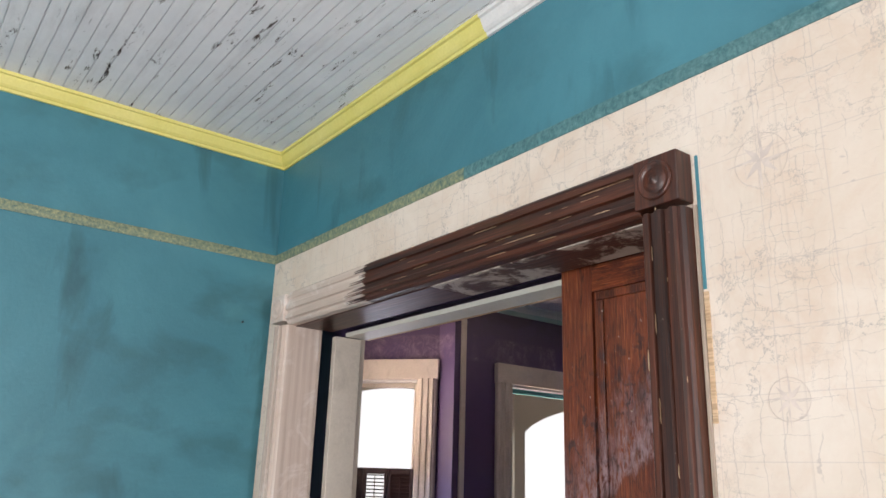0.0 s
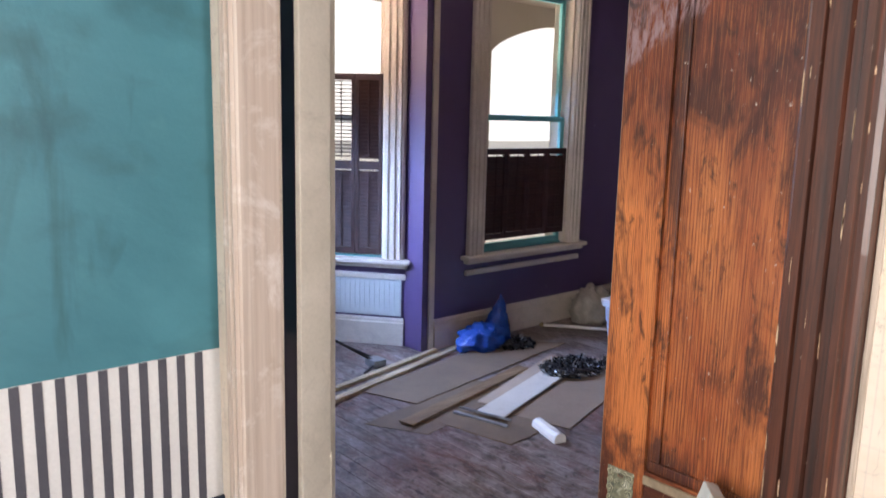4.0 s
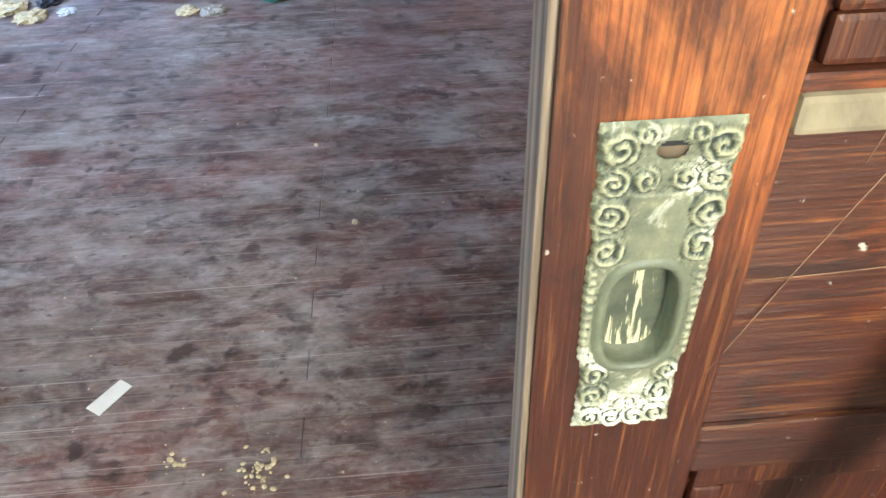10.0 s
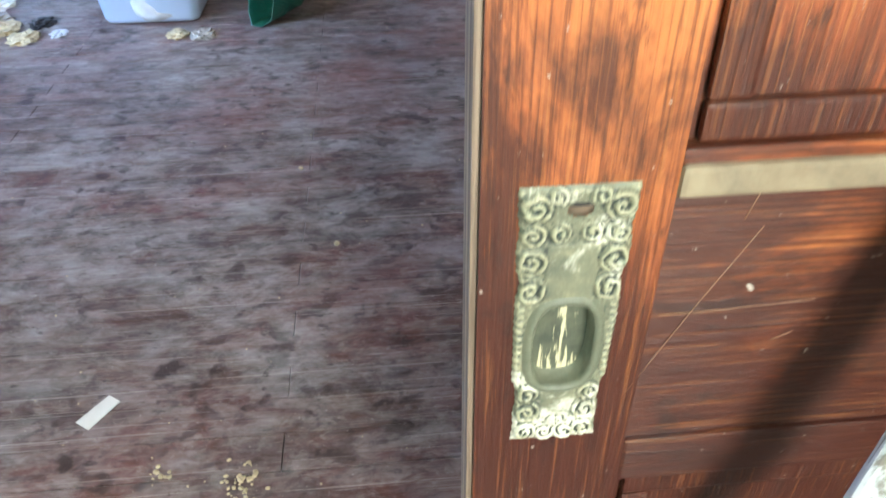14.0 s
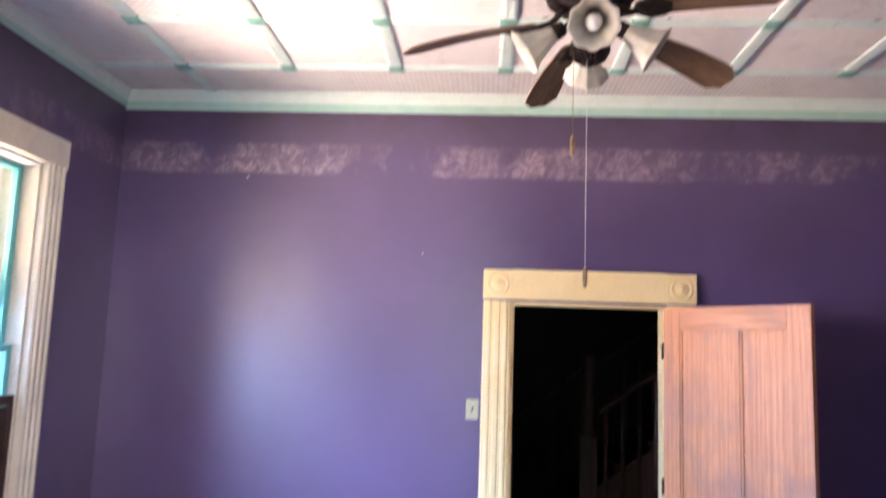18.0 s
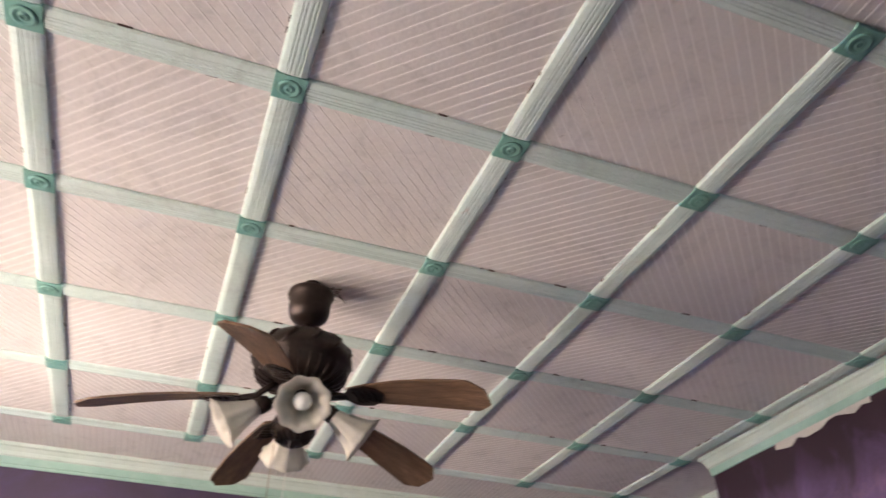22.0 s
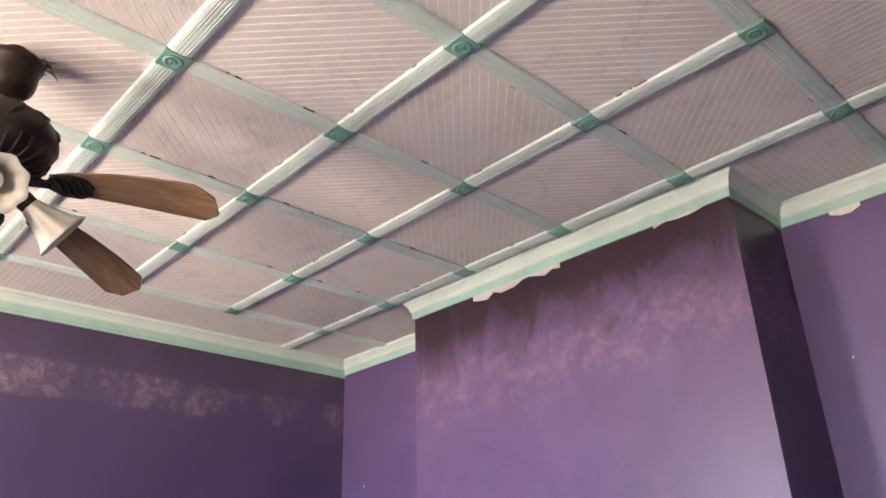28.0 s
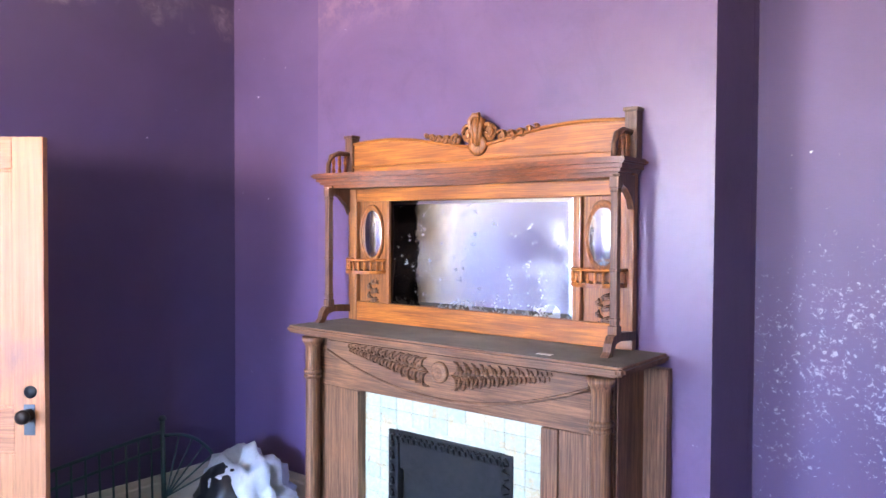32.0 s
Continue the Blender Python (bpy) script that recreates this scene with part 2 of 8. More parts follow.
def flaked_wall(name):
    """A lighter, lit copy of the violet wall paint, flaked in scattered spots on an outside wall."""
    m, t, b = nodes_of(name)
    v = coords(t)
    big, fine = noise_tex(t, v, 1.1, 6, 0.6, 0.6), noise_tex(t, v, 120, 3, 0.6)
    # Base lighter than the east wall's, for the light that falls here.
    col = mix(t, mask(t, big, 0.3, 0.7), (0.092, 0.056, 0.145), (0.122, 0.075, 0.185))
    zone = math_node(t, "MULTIPLY", math_node(t, "MULTIPLY", mask(t, axis_of(t, v, 2), 1.95, 1.35), mask(t, axis_of(t, v, 0), 1.9, 0.9)), mask(t, noise_tex(t, v, 2.2, 3, 0.5), 0.30, 0.52))
    thresh = math_node(t, "SUBTRACT", noise_tex(t, v, 62, 6, 0.74, 0.3), math_node(t, "MULTIPLY", math_node(t, "SUBTRACT", 1.0, zone), 0.22))
    spots = mask(t, thresh, 0.535, 0.59)
    col = mix(t, math_node(t, "MULTIPLY", spots, 0.6), col, (0.62, 0.58, 0.70))
    col = mix(t, mask(t, noise_tex(t, v, 26, 4, 0.5), 0.75, 0.77), col, (0.6, 0.55, 0.66))
    finish(t, b, col, math_node(t, "ADD", math_node(t, "MULTIPLY", spots, 0.3), 0.50), 0.12, math_node(t, "ADD", fine, math_node(t, "MULTIPLY", spots, -2.0)))
    b.inputs["Specular IOR Level"].default_value = 0.5
    return m


def map_paper(name):
    """Cream wallpaper printed with faint map lines, a graticule and creases."""
    m, t, b = nodes_of(name)
    v = coords(t)
    col = mix(t, mask(t, noise_tex(t, v, 2.0, 7, 0.7, 0.5), 0.35, 0.7), (0.65, 0.56, 0.45), (0.77, 0.70, 0.60))
    col = mix(t, math_node(t, "MULTIPLY", mask(t, noise_tex(t, v, 5, 8, 0.75, 0.6), 0.48, 0.70), 0.45), col, (0.62, 0.46, 0.33))
    vo = add(t, "ShaderNodeTexVoronoi", Scale=5.5)
    vo.feature = "DISTANCE_TO_EDGE"
    warp = add(t, "ShaderNodeTexNoise", Scale=7.0, Detail=8.0, Roughness=0.7)
    t.links.new(v, warp.inputs["Vector"])
    vm = t.nodes.new("ShaderNodeVectorMath")
    vm.operation = "MULTIPLY_ADD"
    vm.inputs[1].default_value = (0.35, 0.35, 0.35)
    t.links.new(warp.outputs["Color"], vm.inputs[0])
    t.links.new(v, vm.inputs[2])
    t.links.new(vm.outputs[0], vo.inputs["Vector"])
    coast = math_node(t, "MULTIPLY", mask(t, vo.outputs["Distance"], 0.016, 0.004), mask(t, noise_tex(t, v, 3.1, 3, 0.5), 0.42, 0.55))
    col = mix(t, math_node(t, "MULTIPLY", coast, 0.65), col, (0.28, 0.27, 0.25))
    for k, step in ((1, 7.2), (2, 7.8)):
        fr = math_node(t, "FRACT", math_node(t, "MULTIPLY", axis_of(t, v, k), step), 0)
        col = mix(t, math_node(t, "MULTIPLY", mask(t, fr, 0.022, 0.010), 0.30), col, (0.42, 0.38, 0.36))
    # streets and rail lines, broken here and there
    for k, step, seed in ((1, 17.0, 3.7), (2, 19.0, 4.9), (1, 31.0, 6.1), (2, 29.0, 5.3)):
        wob = math_node(t, "MULTIPLY", noise_tex(t, v, seed * 1.7, 5, 0.6), 1.6)
        fr = math_node(t, "FRACT", math_node(t, "ADD", math_node(t, "MULTIPLY", axis_of(t, v, k), step), wob), 0)
        here = mask(t, noise_tex(t, v, seed, 4, 0.6, 0.3), 0.50, 0.56)
        col = mix(t, math_node(t, "MULTIPLY", math_node(t, "MULTIPLY", mask(t, fr, 0.045, 0.02), here), 0.42), col, (0.36, 0.33, 0.30))
    names = math_node(t, "MULTIPLY", mask(t, noise_tex(t, coords(t, (1, 30, 90)), 1.0, 2, 0.5), 0.66, 0.7), mask(t, noise_tex(t, v, 9, 2, 0.5), 0.6, 0.64))
    col = mix(t, math_node(t, "MULTIPLY", names, 0.35), col, (0.33, 0.3, 0.3))
    crease = mask(t, math_node(t, "FRACT", math_node(t, "ADD", math_node(t, "MULTIPLY", axis_of(t, v, 1), 1.92), math_node(t, "MULTIPLY", noise_tex(t, coords(t, (1, 1, 0.6)), 2.5, 4, 0.6), 0.05)), 0), 0.012, 0.002)
    finish(t, b, mix(t, math_node(t, "MULTIPLY", crease, 0.14), col, (0.3, 0.27, 0.23)), 0.72, 0.3, math_node(t, "ADD", noise_tex(t, v, 40, 5, 0.6), math_node(t, "MULTIPLY", crease, 0.4)))
    return m


def teal_wall(name):
    """Teal paint with brush marks and dark drips where it was touched up."""
    m, t, b = nodes_of(name)
    v = coords(t)
    big = noise_tex(t, v, 1.3, 6, 0.65, 0.8)
    col = mix(t, mask(t, big, 0.3, 0.7), (0.036, 0.165, 0.210), (0.066, 0.248, 0.305))
    streak = mask(t, noise_tex(t, coords(t, (4.5, 4.5, 1.3), (0, 0.45, 0)), 1.0, 4, 0.55, 0.5), 0.57, 0.70)
    col = mix(t, math_node(t, "MULTIPLY", streak, 0.72), col, (0.020, 0.092, 0.112))
    smear = mask(t, noise_tex(t, coords(t, (2.6, 2.6, 4.2), (0, -0.3, 0)), 1.0, 4, 0.5, 0.2), 0.55, 0.68)
    col = mix(t, math_node(t, "MULTIPLY", smear, 0.5), col, (0.022, 0.098, 0.118))
    col = mix(t, math_node(t, "MULTIPLY", mask(t, noise_tex(t, v, 3.4, 4, 0.6), 0.6, 0.7), 0.3), col, (0.08, 0.27, 0.30))
    fine = noise_tex(t, v, 70, 4, 0.6)
    finish(t, b, col, math_node(t, "ADD", math_node(t, "MULTIPLY", fine, 0.2), 0.4), 0.25, math_node(t, "ADD", fine, math_node(t, "MULTIPLY", big, 2.0)))
    return m


def old_varnish(name, axis=2, dark=0.5, rings=26.0, gold=0.9, grain=0.86):
    """Old red varnish on pine: rubbed golden, with dark year rings, brown stains, scratches and paint specks."""
    m, t, b = nodes_of(name)
    raw = coords(t)
    st = [1.0, 1.0, 1.0]
    st[axis] = 0.16
    v = coords(t, tuple(st))
    fs = [330.0] * 3
    fs[axis] = 8.0
    fib = noise_tex(t, coords(t, tuple(fs)), 1.0, 5, 0.65, 0.3)
    tone = noise_tex(t, v, 7.0, 5, 0.6, 0.5)
    col = mix(t, mask(t, tone, 0.38, 0.62), (0.130, 0.029, 0.013), (0.27, 0.066, 0.024))
    place = t.nodes.new("ShaderNodeNewGeometry").outputs["Position"]
    high = math_node(t, "ADD", axis_of(t, place, 2), math_node(t, "MULTIPLY", math_node(t, "SUBTRACT", noise_tex(t, v, 9.0, 6, 0.65, 0.6), 0.5), 0.35))
    # Rubbed golden band, brightened for the daylight that falls on it.
    rub = band(t, high, 0.84, 1.58, 0.12)
    col = mix(t, math_node(t, "MULTIPLY", rub, gold), col, mix(t, mask(t, tone, 0.36, 0.62), (0.48, 0.112, 0.031), (0.78, 0.268, 0.076)))
    w = add(t, "ShaderNodeTexWave", Scale=rings, Distortion=11.0, Detail=3.0)
    w.bands_direction = "Y" if axis == 2 else "Z"
    w.inputs["Detail Scale"].default_value = 0.14
    w.inputs["Detail Roughness"].default_value = 0.55
    t.links.new(v, w.inputs["Vector"])
    ring = math_node(t, "MULTIPLY", mask(t, w.outputs["Fac"], 0.42, 0.92), mask(t, noise_tex(t, v, 6.0, 4, 0.55), 0.34, 0.56))
    col = mix(t, math_node(t, "MULTIPLY", ring, grain), col, (0.095, 0.021, 0.010))
    col = mix(t, math_node(t, "MULTIPLY", mask(t, fib, 0.48, 0.60), 0.40), col, (0.13, 0.034, 0.014))
    col = mix(t, math_node(t, "MULTIPLY", mask(t, fib, 0.46, 0.36), 0.35), col, (0.56, 0.21, 0.060))
    # dark old varnish, thickest low down
    ss = [11.0] * 3
    ss[axis] = 3.8
    stain = noise_tex(t, coords(t, tuple(ss)), 1.0, 8, 0.68, 0.9)
    zone = noise_tex(t, raw, 3.4, 4, 0.55, 0.6)
    low = mask(t, high, 0.94, 0.55)
    keep = math_node(t, "ADD", math_node(t, "ADD", math_node(t, "MULTIPLY", stain, 0.6), math_node(t, "MULTIPLY", zone, 0.45)), math_node(t, "MULTIPLY", low, 0.17))
    col = mix(t, math_node(t, "MULTIPLY", mask(t, keep, 0.590 - 0.09 * dark, 0.680 - 0.09 * dark), 0.86), col, (0.048, 0.013, 0.009))
    crust = noise_tex(t, coords(t, tuple(x * 2.6 for x in ss)), 1.0, 9, 0.74, 0.6)
    col = mix(t, math_node(t, "MULTIPLY", mask(t, crust, 0.560 - 0.03 * dark, 0.64), 0.80), col, (0.026, 0.010, 0.008))
    col = mix(t, math_node(t, "MULTIPLY", mask(t, fib, 0.52, 0.60), 0.38), col, (0.050, 0.014, 0.009))
    col = mix(t, math_node(t, "MULTIPLY", mask(t, fib, 0.45, 0.37), 0.22), col, (0.46, 0.17, 0.052))
    speck = mask(t, noise_tex(t, raw, 62, 5, 0.7), 0.665, 0.70)
    col = mix(t, math_node(t, "MULTIPLY", speck, 0.8), col, (0.60, 0.54, 0.46))
    # blistered varnish with its glare painted milky; slanting ragged lower edge, black spots
    slope = math_node(t, "ADD", axis_of(t, place, 2), math_node(t, "MULTIPLY", axis_of(t, place, 1), 0.7))
    ragged = noise_tex(t, coords(t, (30.0, 30.0, 7.0)), 1.0, 7, 0.7, 0.5)
    glare_bloom = math_node(t, "MULTIPLY", mask(t, math_node(t, "ADD", slope, math_node(t, "MULTIPLY", ragged, 0.14)), 2.73, 2.75),
                      mask(t, math_node(t, "ADD", slope, math_node(t, "MULTIPLY", ragged, 0.60)), 3.22, 2.97))
    crackle = noise_tex(t, coords(t, (85.0, 85.0, 26.0)), 1.0, 6, 0.7, 0.8)
    col = mix(t, math_node(t, "MULTIPLY", glare_bloom, mask(t, crackle, 0.40, 0.56)), col, (0.30, 0.190, 0.195))
    spots = math_node(t, "MULTIPLY", mask(t, slope, 2.71, 2.80), math_node(t, "MULTIPLY", mask(t, slope, 3.22, 2.90), mask(t, noise_tex(t, coords(t, (26.0, 26.0, 17.0)), 1.0, 7, 0.7, 0.7), 0.54, 0.62)))
    col = mix(t, math_node(t, "MULTIPLY", spots, 0.85), col, (0.030, 0.018, 0.022))
    rough = math_node(t, "SUBTRACT", math_node(t, "ADD", math_node(t, "MULTIPLY", stain, 0.35), 0.18), math_node(t, "MULTIPLY", glare_bloom, 0.12))
    relief = math_node(t, "ADD", math_node(t, "ADD", fib, math_node(t, "MULTIPLY", crust, 1.2)), math_node(t, "MULTIPLY", math_node(t, "MULTIPLY", glare_bloom, crackle), 2.5))
    finish(t, b, col, rough, 0.5, relief, 0.003, coat=0.08)
    b.inputs["Specular IOR Level"].default_value = 0.38
    return m


def floor_wood(name):
    """Worn painted boards: oxblood paint under grey dust, with scuffs and dark blotches."""
    m, t, b = nodes_of(name)
    geo = t.nodes.new("ShaderNodeNewGeometry")
    def at(sx, sy, turn=0.0):
        mp = t.nodes.new("ShaderNodeMapping")
        mp.inputs["Scale"].default_value = (sx, sy, 1)
        mp.inputs["Rotation"].default_value = (0, 0, turn)
        t.links.new(geo.outputs["Position"], mp.inputs["Vector"])
        return mp.outputs[0]
    v = at(1, 1)
    info = t.nodes.new("ShaderNodeObjectInfo")
    g = noise_tex(t, at(24, 1.6), 1.0, 9, 0.72, 0.5)
    fine = noise_tex(t, at(210, 6.0), 1.0, 6, 0.72, 0.4)
    col = mix(t, mask(t, g, 0.36, 0.64), (0.030, 0.015, 0.013), (0.135, 0.072, 0.056))
    red = mask(t, noise_tex(t, at(3.4, 1.6), 1.0, 6, 0.66, 0.6), 0.46, 0.60)
    col = mix(t, math_node(t, "MULTIPLY", red, 0.7), col, (0.150, 0.044, 0.036))
    col = mix(t, math_node(t, "MULTIPLY", info.outputs["Random"], 0.22), col, (0.060, 0.036, 0.032))
    dust = noise_tex(t, at(11, 5.0), 1.0, 10, 0.74, 0.5)
    area = mask(t, noise_tex(t, v, 1.3, 5, 0.6, 0.5), 0.36, 0.60)
    col = mix(t, math_node(t, "MULTIPLY", mask(t, dust, 0.40, 0.62), math_node(t, "ADD", math_node(t, "MULTIPLY", area, 0.50), 0.30)), col, (0.35, 0.325, 0.315))
    mottle = noise_tex(t, at(46, 22), 1.0, 9, 0.80, 0.5)
    col = mix(t, math_node(t, "MULTIPLY", mask(t, mottle, 0.52, 0.66), 0.42), col, (0.40, 0.375, 0.355))
    col = mix(t, math_node(t, "MULTIPLY", mask(t, mottle, 0.48, 0.36), 0.55), col, (0.030, 0.019, 0.018))
    col = mix(t, math_node(t, "MULTIPLY", mask(t, fine, 0.56, 0.68), 0.32), col, (0.36, 0.325, 0.30))
    col = mix(t, math_node(t, "MULTIPLY", mask(t, fine, 0.45, 0.35), 0.35), col, (0.030, 0.018, 0.017))
    blot = noise_tex(t, at(19.0, 14.0), 1.0, 3, 0.58, 0.3)
    col = mix(t, math_node(t, "MULTIPLY", math_node(t, "MULTIPLY", mask(t, blot, 0.52, 0.625), mask(t, noise_tex(t, v, 4.5, 5, 0.6, 0.6), 0.36, 0.58)), 0.90), col, (0.028, 0.014, 0.014))
    pale = noise_tex(t, at(9.0, 6.0), 1.0, 4, 0.6, 0.3)
    col = mix(t, math_node(t, "MULTIPLY", mask(t, pale, 0.52, 0.70), 0.35), col, (0.40, 0.37, 0.35))
    dark = mask(t, noise_tex(t, at(40.0, 20.0), 1.0, 4, 0.6, 0.2), 0.62, 0.70)
    col = mix(t, math_node(t, "MULTIPLY", dark, 0.75), col, (0.024, 0.013, 0.013))
    for sx, sy, turn, lo in ((260, 1.3, 0.0, 0.62), (190, 1.0, 0.03, 0.645), (120, 3.5, 0.45, 0.70), (130, 4, -1.1, 0.71), (110, 3, 1.0, 0.72)):
        scr = mask(t, noise_tex(t, at(sx, sy, turn), 1.0, 4, 0.6, 0.25), lo, lo + 0.04)
        col = mix(t, math_node(t, "MULTIPLY", scr, 0.6), col, (0.46, 0.42, 0.38))
    speck = mask(t, noise_tex(t, v, 120, 4, 0.65), 0.67, 0.70)
    col = mix(t, math_node(t, "MULTIPLY", speck, 0.8), col, (0.46, 0.42, 0.38))
    finish(t, b, col, math_node(t, "ADD", math_node(t, "MULTIPLY", dust, 0.35), 0.18), 0.5, math_node(t, "ADD", g, math_node(t, "MULTIPLY", blot, 0.9)))
    b.inputs["Specular IOR Level"].default_value = 0.36
    return m


def mirror_glass(name, bare=False):
    """Old silvering: a clear mirror gone cloudy, with foxed spots along the lower edge and, if bare, a dark strip with
    a ragged pale edge.
    """
    m, t, b = nodes_of(name)
    v = coords(t)
    x, z = axis_of(t, v, 0), axis_of(t, v, 2)
    cloud = mask(t, noise_tex(t, v, 3, 7, 0.62, 0.5), 0.32, 0.72)
    spot = mask(t, noise_tex(t, v, 34, 8, 0.74), 0.60, 0.66)
    col = mix(t, cloud, (0.88, 0.90, 0.92), (0.78, 0.82, 0.88))
    rough = math_node(t, "ADD", math_node(t, "MULTIPLY", cloud, 0.24), 0.06)
    if bare:
        low = mask(t, math_node(t, "ADD", z, math_node(t, "MULTIPLY", noise_tex(t, v, 9, 7, 0.7), 0.16)), 1.44, 1.36)
        fox = math_node(t, "MULTIPLY", low, mask(t, noise_tex(t, v, 24, 8, 0.72, 0.6), 0.50, 0.56))
        col = mix(t, fox, col, (0.24, 0.26, 0.27))
        gone = mask(t, math_node(t, "ADD", x, math_node(t, "MULTIPLY", noise_tex(t, v, 11, 8, 0.7, 0.4), 0.10)), 2.432, 2.444)
        col = mix(t, gone, col, (0.035, 0.030, 0.028))
        rough = math_node(t, "ADD", rough, math_node(t, "MULTIPLY", fox, 0.45))
        edge = math_node(t, "MULTIPLY", band(t, math_node(t, "ADD", x, math_node(t, "MULTIPLY", noise_tex(t, v, 11, 8, 0.7, 0.4), 0.10)), 2.424, 2.440, 0.004), mask(t, noise_tex(t, v, 40, 6, 0.7), 0.45, 0.55))
        col = mix(t, edge, col, (0.66, 0.66, 0.58))
    col = mix(t, spot, col, (0.45, 0.46, 0.45))
    finish(t, b, col, math_node(t, "ADD", rough, math_node(t, "MULTIPLY", spot, 0.3)), metal=1.0)
    return m


def glazed_tile(name):
    """Pale green glaze with crazing, ochre stains and a tone of its own for each tile."""
    m, t, b = nodes_of(name)
    v = t.nodes.new("ShaderNodeNewGeometry").outputs["Position"]
    info = t.nodes.new("ShaderNodeObjectInfo")
    col = mix(t, info.outputs["Random"], (0.44, 0.53, 0.42), (0.58, 0.62, 0.48))
    col = mix(t, math_node(t, "MULTIPLY", mask(t, noise_tex(t, v, 14, 7, 0.7, 0.8), 0.50, 0.62), 0.7), col, (0.55, 0.42, 0.22))
    col = mix(t, math_node(t, "MULTIPLY", mask(t, noise_tex(t, v, 21, 6, 0.7, 0.4), 0.64, 0.71), 0.75), col, (0.30, 0.13, 0.06))
    finish(t, b, col, math_node(t, "ADD", math_node(t, "MULTIPLY", noise_tex(t, v, 60, 4, 0.6), 0.3), 0.12), 0.1, noise_tex(t, v, 30, 3, 0.5))
    return m


def glass(name, color=(0.97, 0.98, 0.98), rough=0.02):
    m, t, b = nodes_of(name)
    b.inputs["Transmission Weight"].default_value, b.inputs["IOR"].default_value = 1.0, 1.1
    finish(t, b, color, rough)
    return m


M = {}
M["purple"], M["flaked"], M["teal"], M["map"] = purple_wall("violet_paint"), flaked_wall("flaked_violet_paint"), teal_wall("teal_paint"), map_paper("map_wallpaper")
M["stained"] = stained_wall("stained_violet_paint")
M["floor"] = floor_wood("worn_floor_paint")
M["plaster"] = paint("plaster", (0.6, 0.57, 0.52), (0.7, 0.67, 0.62))
M["cream"] = paint("cream_paint", (0.58, 0.53, 0.44), (0.69, 0.63, 0.54), 3, 0.5, chips=(0.36, 0.27, 0.17), chip_at=(0.70, 0.74), dirt=0.3)
M["stripped"] = wood("stripped_pale_wood", (0.51, 0.41, 0.335), (0.65, 0.555, 0.475), 2, 0.7, 0.6, wear=(0.76, 0.70, 0.65), wear_at=(0.52, 0.70), blotch=(0.46, 0.35, 0.26), blotch_at=(0.60, 0.8), pore=0.12)
M["stripped_y"] = wood("stripped_pale_wood_flat", (0.51, 0.41, 0.335), (0.65, 0.555, 0.475), 1, 0.7, 0.6, wear=(0.76, 0.70, 0.65), wear_at=(0.52, 0.70), pore=0.12)
M["brown"] = wood("dark_stained_wood", (0.016, 0.005, 0.003), (0.112, 0.030, 0.012), 2, 1.3, 0.42, wear=(0.42, 0.32, 0.24), wear_at=(0.69, 0.73), wear_scale=9, coat=0.15, lines=0.35)
M["brown_y"] = wood("dark_stained_wood_flat", (0.016, 0.005, 0.003), (0.112, 0.030, 0.012), 1, 1.3, 0.42, wear=(0.42, 0.32, 0.24), wear_at=(0.69, 0.73), wear_scale=9, coat=0.15, lines=0.35)
M["soffit_worn"] = wood("half_stripped_dark_wood", (0.016, 0.005, 0.003), (0.112, 0.030, 0.012), 1, 1.3, 0.45, wear=(0.50, 0.45, 0.38), wear_at=(0.46, 0.52), wear_scale=4.5, coat=0.1)
M["leaf"] = old_varnish("red_brown_varnished_wood", 2, 0.40, 68.0)
M["leaf_y"] = old_varnish("red_brown_varnished_panel", 1, 1.0, 62.0)
M["leaf_panel"] = old_varnish("stained_dark_panel_wood", 2, 0.65, 42.0, 0.62, 0.5)
M["pine"] = wood("stripped_pine", (0.40, 0.150, 0.058), (0.58, 0.245, 0.095), 2, 0.8, 0.5, pore=0.1, blotch=(0.27, 0.13, 0.085), blotch_at=(0.48, 0.74), lines=0.3)
M["pine_y"] = wood("stripped_pine_flat", (0.40, 0.145, 0.055), (0.60, 0.26, 0.105), 0, 1.2, 0.5, blotch=(0.27, 0.13, 0.085), blotch_at=(0.48, 0.74), lines=0.3)
M["butter"] = paint("butter_yellow_paint", (0.76, 0.58, 0.27), (0.82, 0.66, 0.36), 4, 0.5, dirt=0.12)
def flaked_ceiling(name):
    """Chalky white boards whose paint has flaked off in strips along the boards."""
    m, t, b = nodes_of(name)
    v = coords(t)
    col = mix(t, mask(t, noise_tex(t, v, 2.5, 6, 0.65, 0.5), 0.3, 0.7), (0.76, 0.78, 0.80), (0.88, 0.89, 0.90))
    col = mix(t, math_node(t, "MULTIPLY", mask(t, noise_tex(t, coords(t, (6, 1, 1)), 2.0, 7, 0.7), 0.5, 0.8), 0.35), col, (0.34, 0.32, 0.31))
    area = mask(t, noise_tex(t, v, 1.6, 3, 0.5), 0.40, 0.52)
    strip = mask(t, noise_tex(t, coords(t, (26, 5, 1)), 1.0, 8, 0.75, 0.4), 0.60, 0.63)
    chip = math_node(t, "MULTIPLY", area, strip)
    col = mix(t, chip, col, (0.07, 0.05, 0.045))
    finish(t, b, col, 0.6, 0.4, math_node(t, "SUBTRACT", noise_tex(t, v, 60, 4, 0.6), math_node(t, "MULTIPLY", chip, 1.5)))
    return m


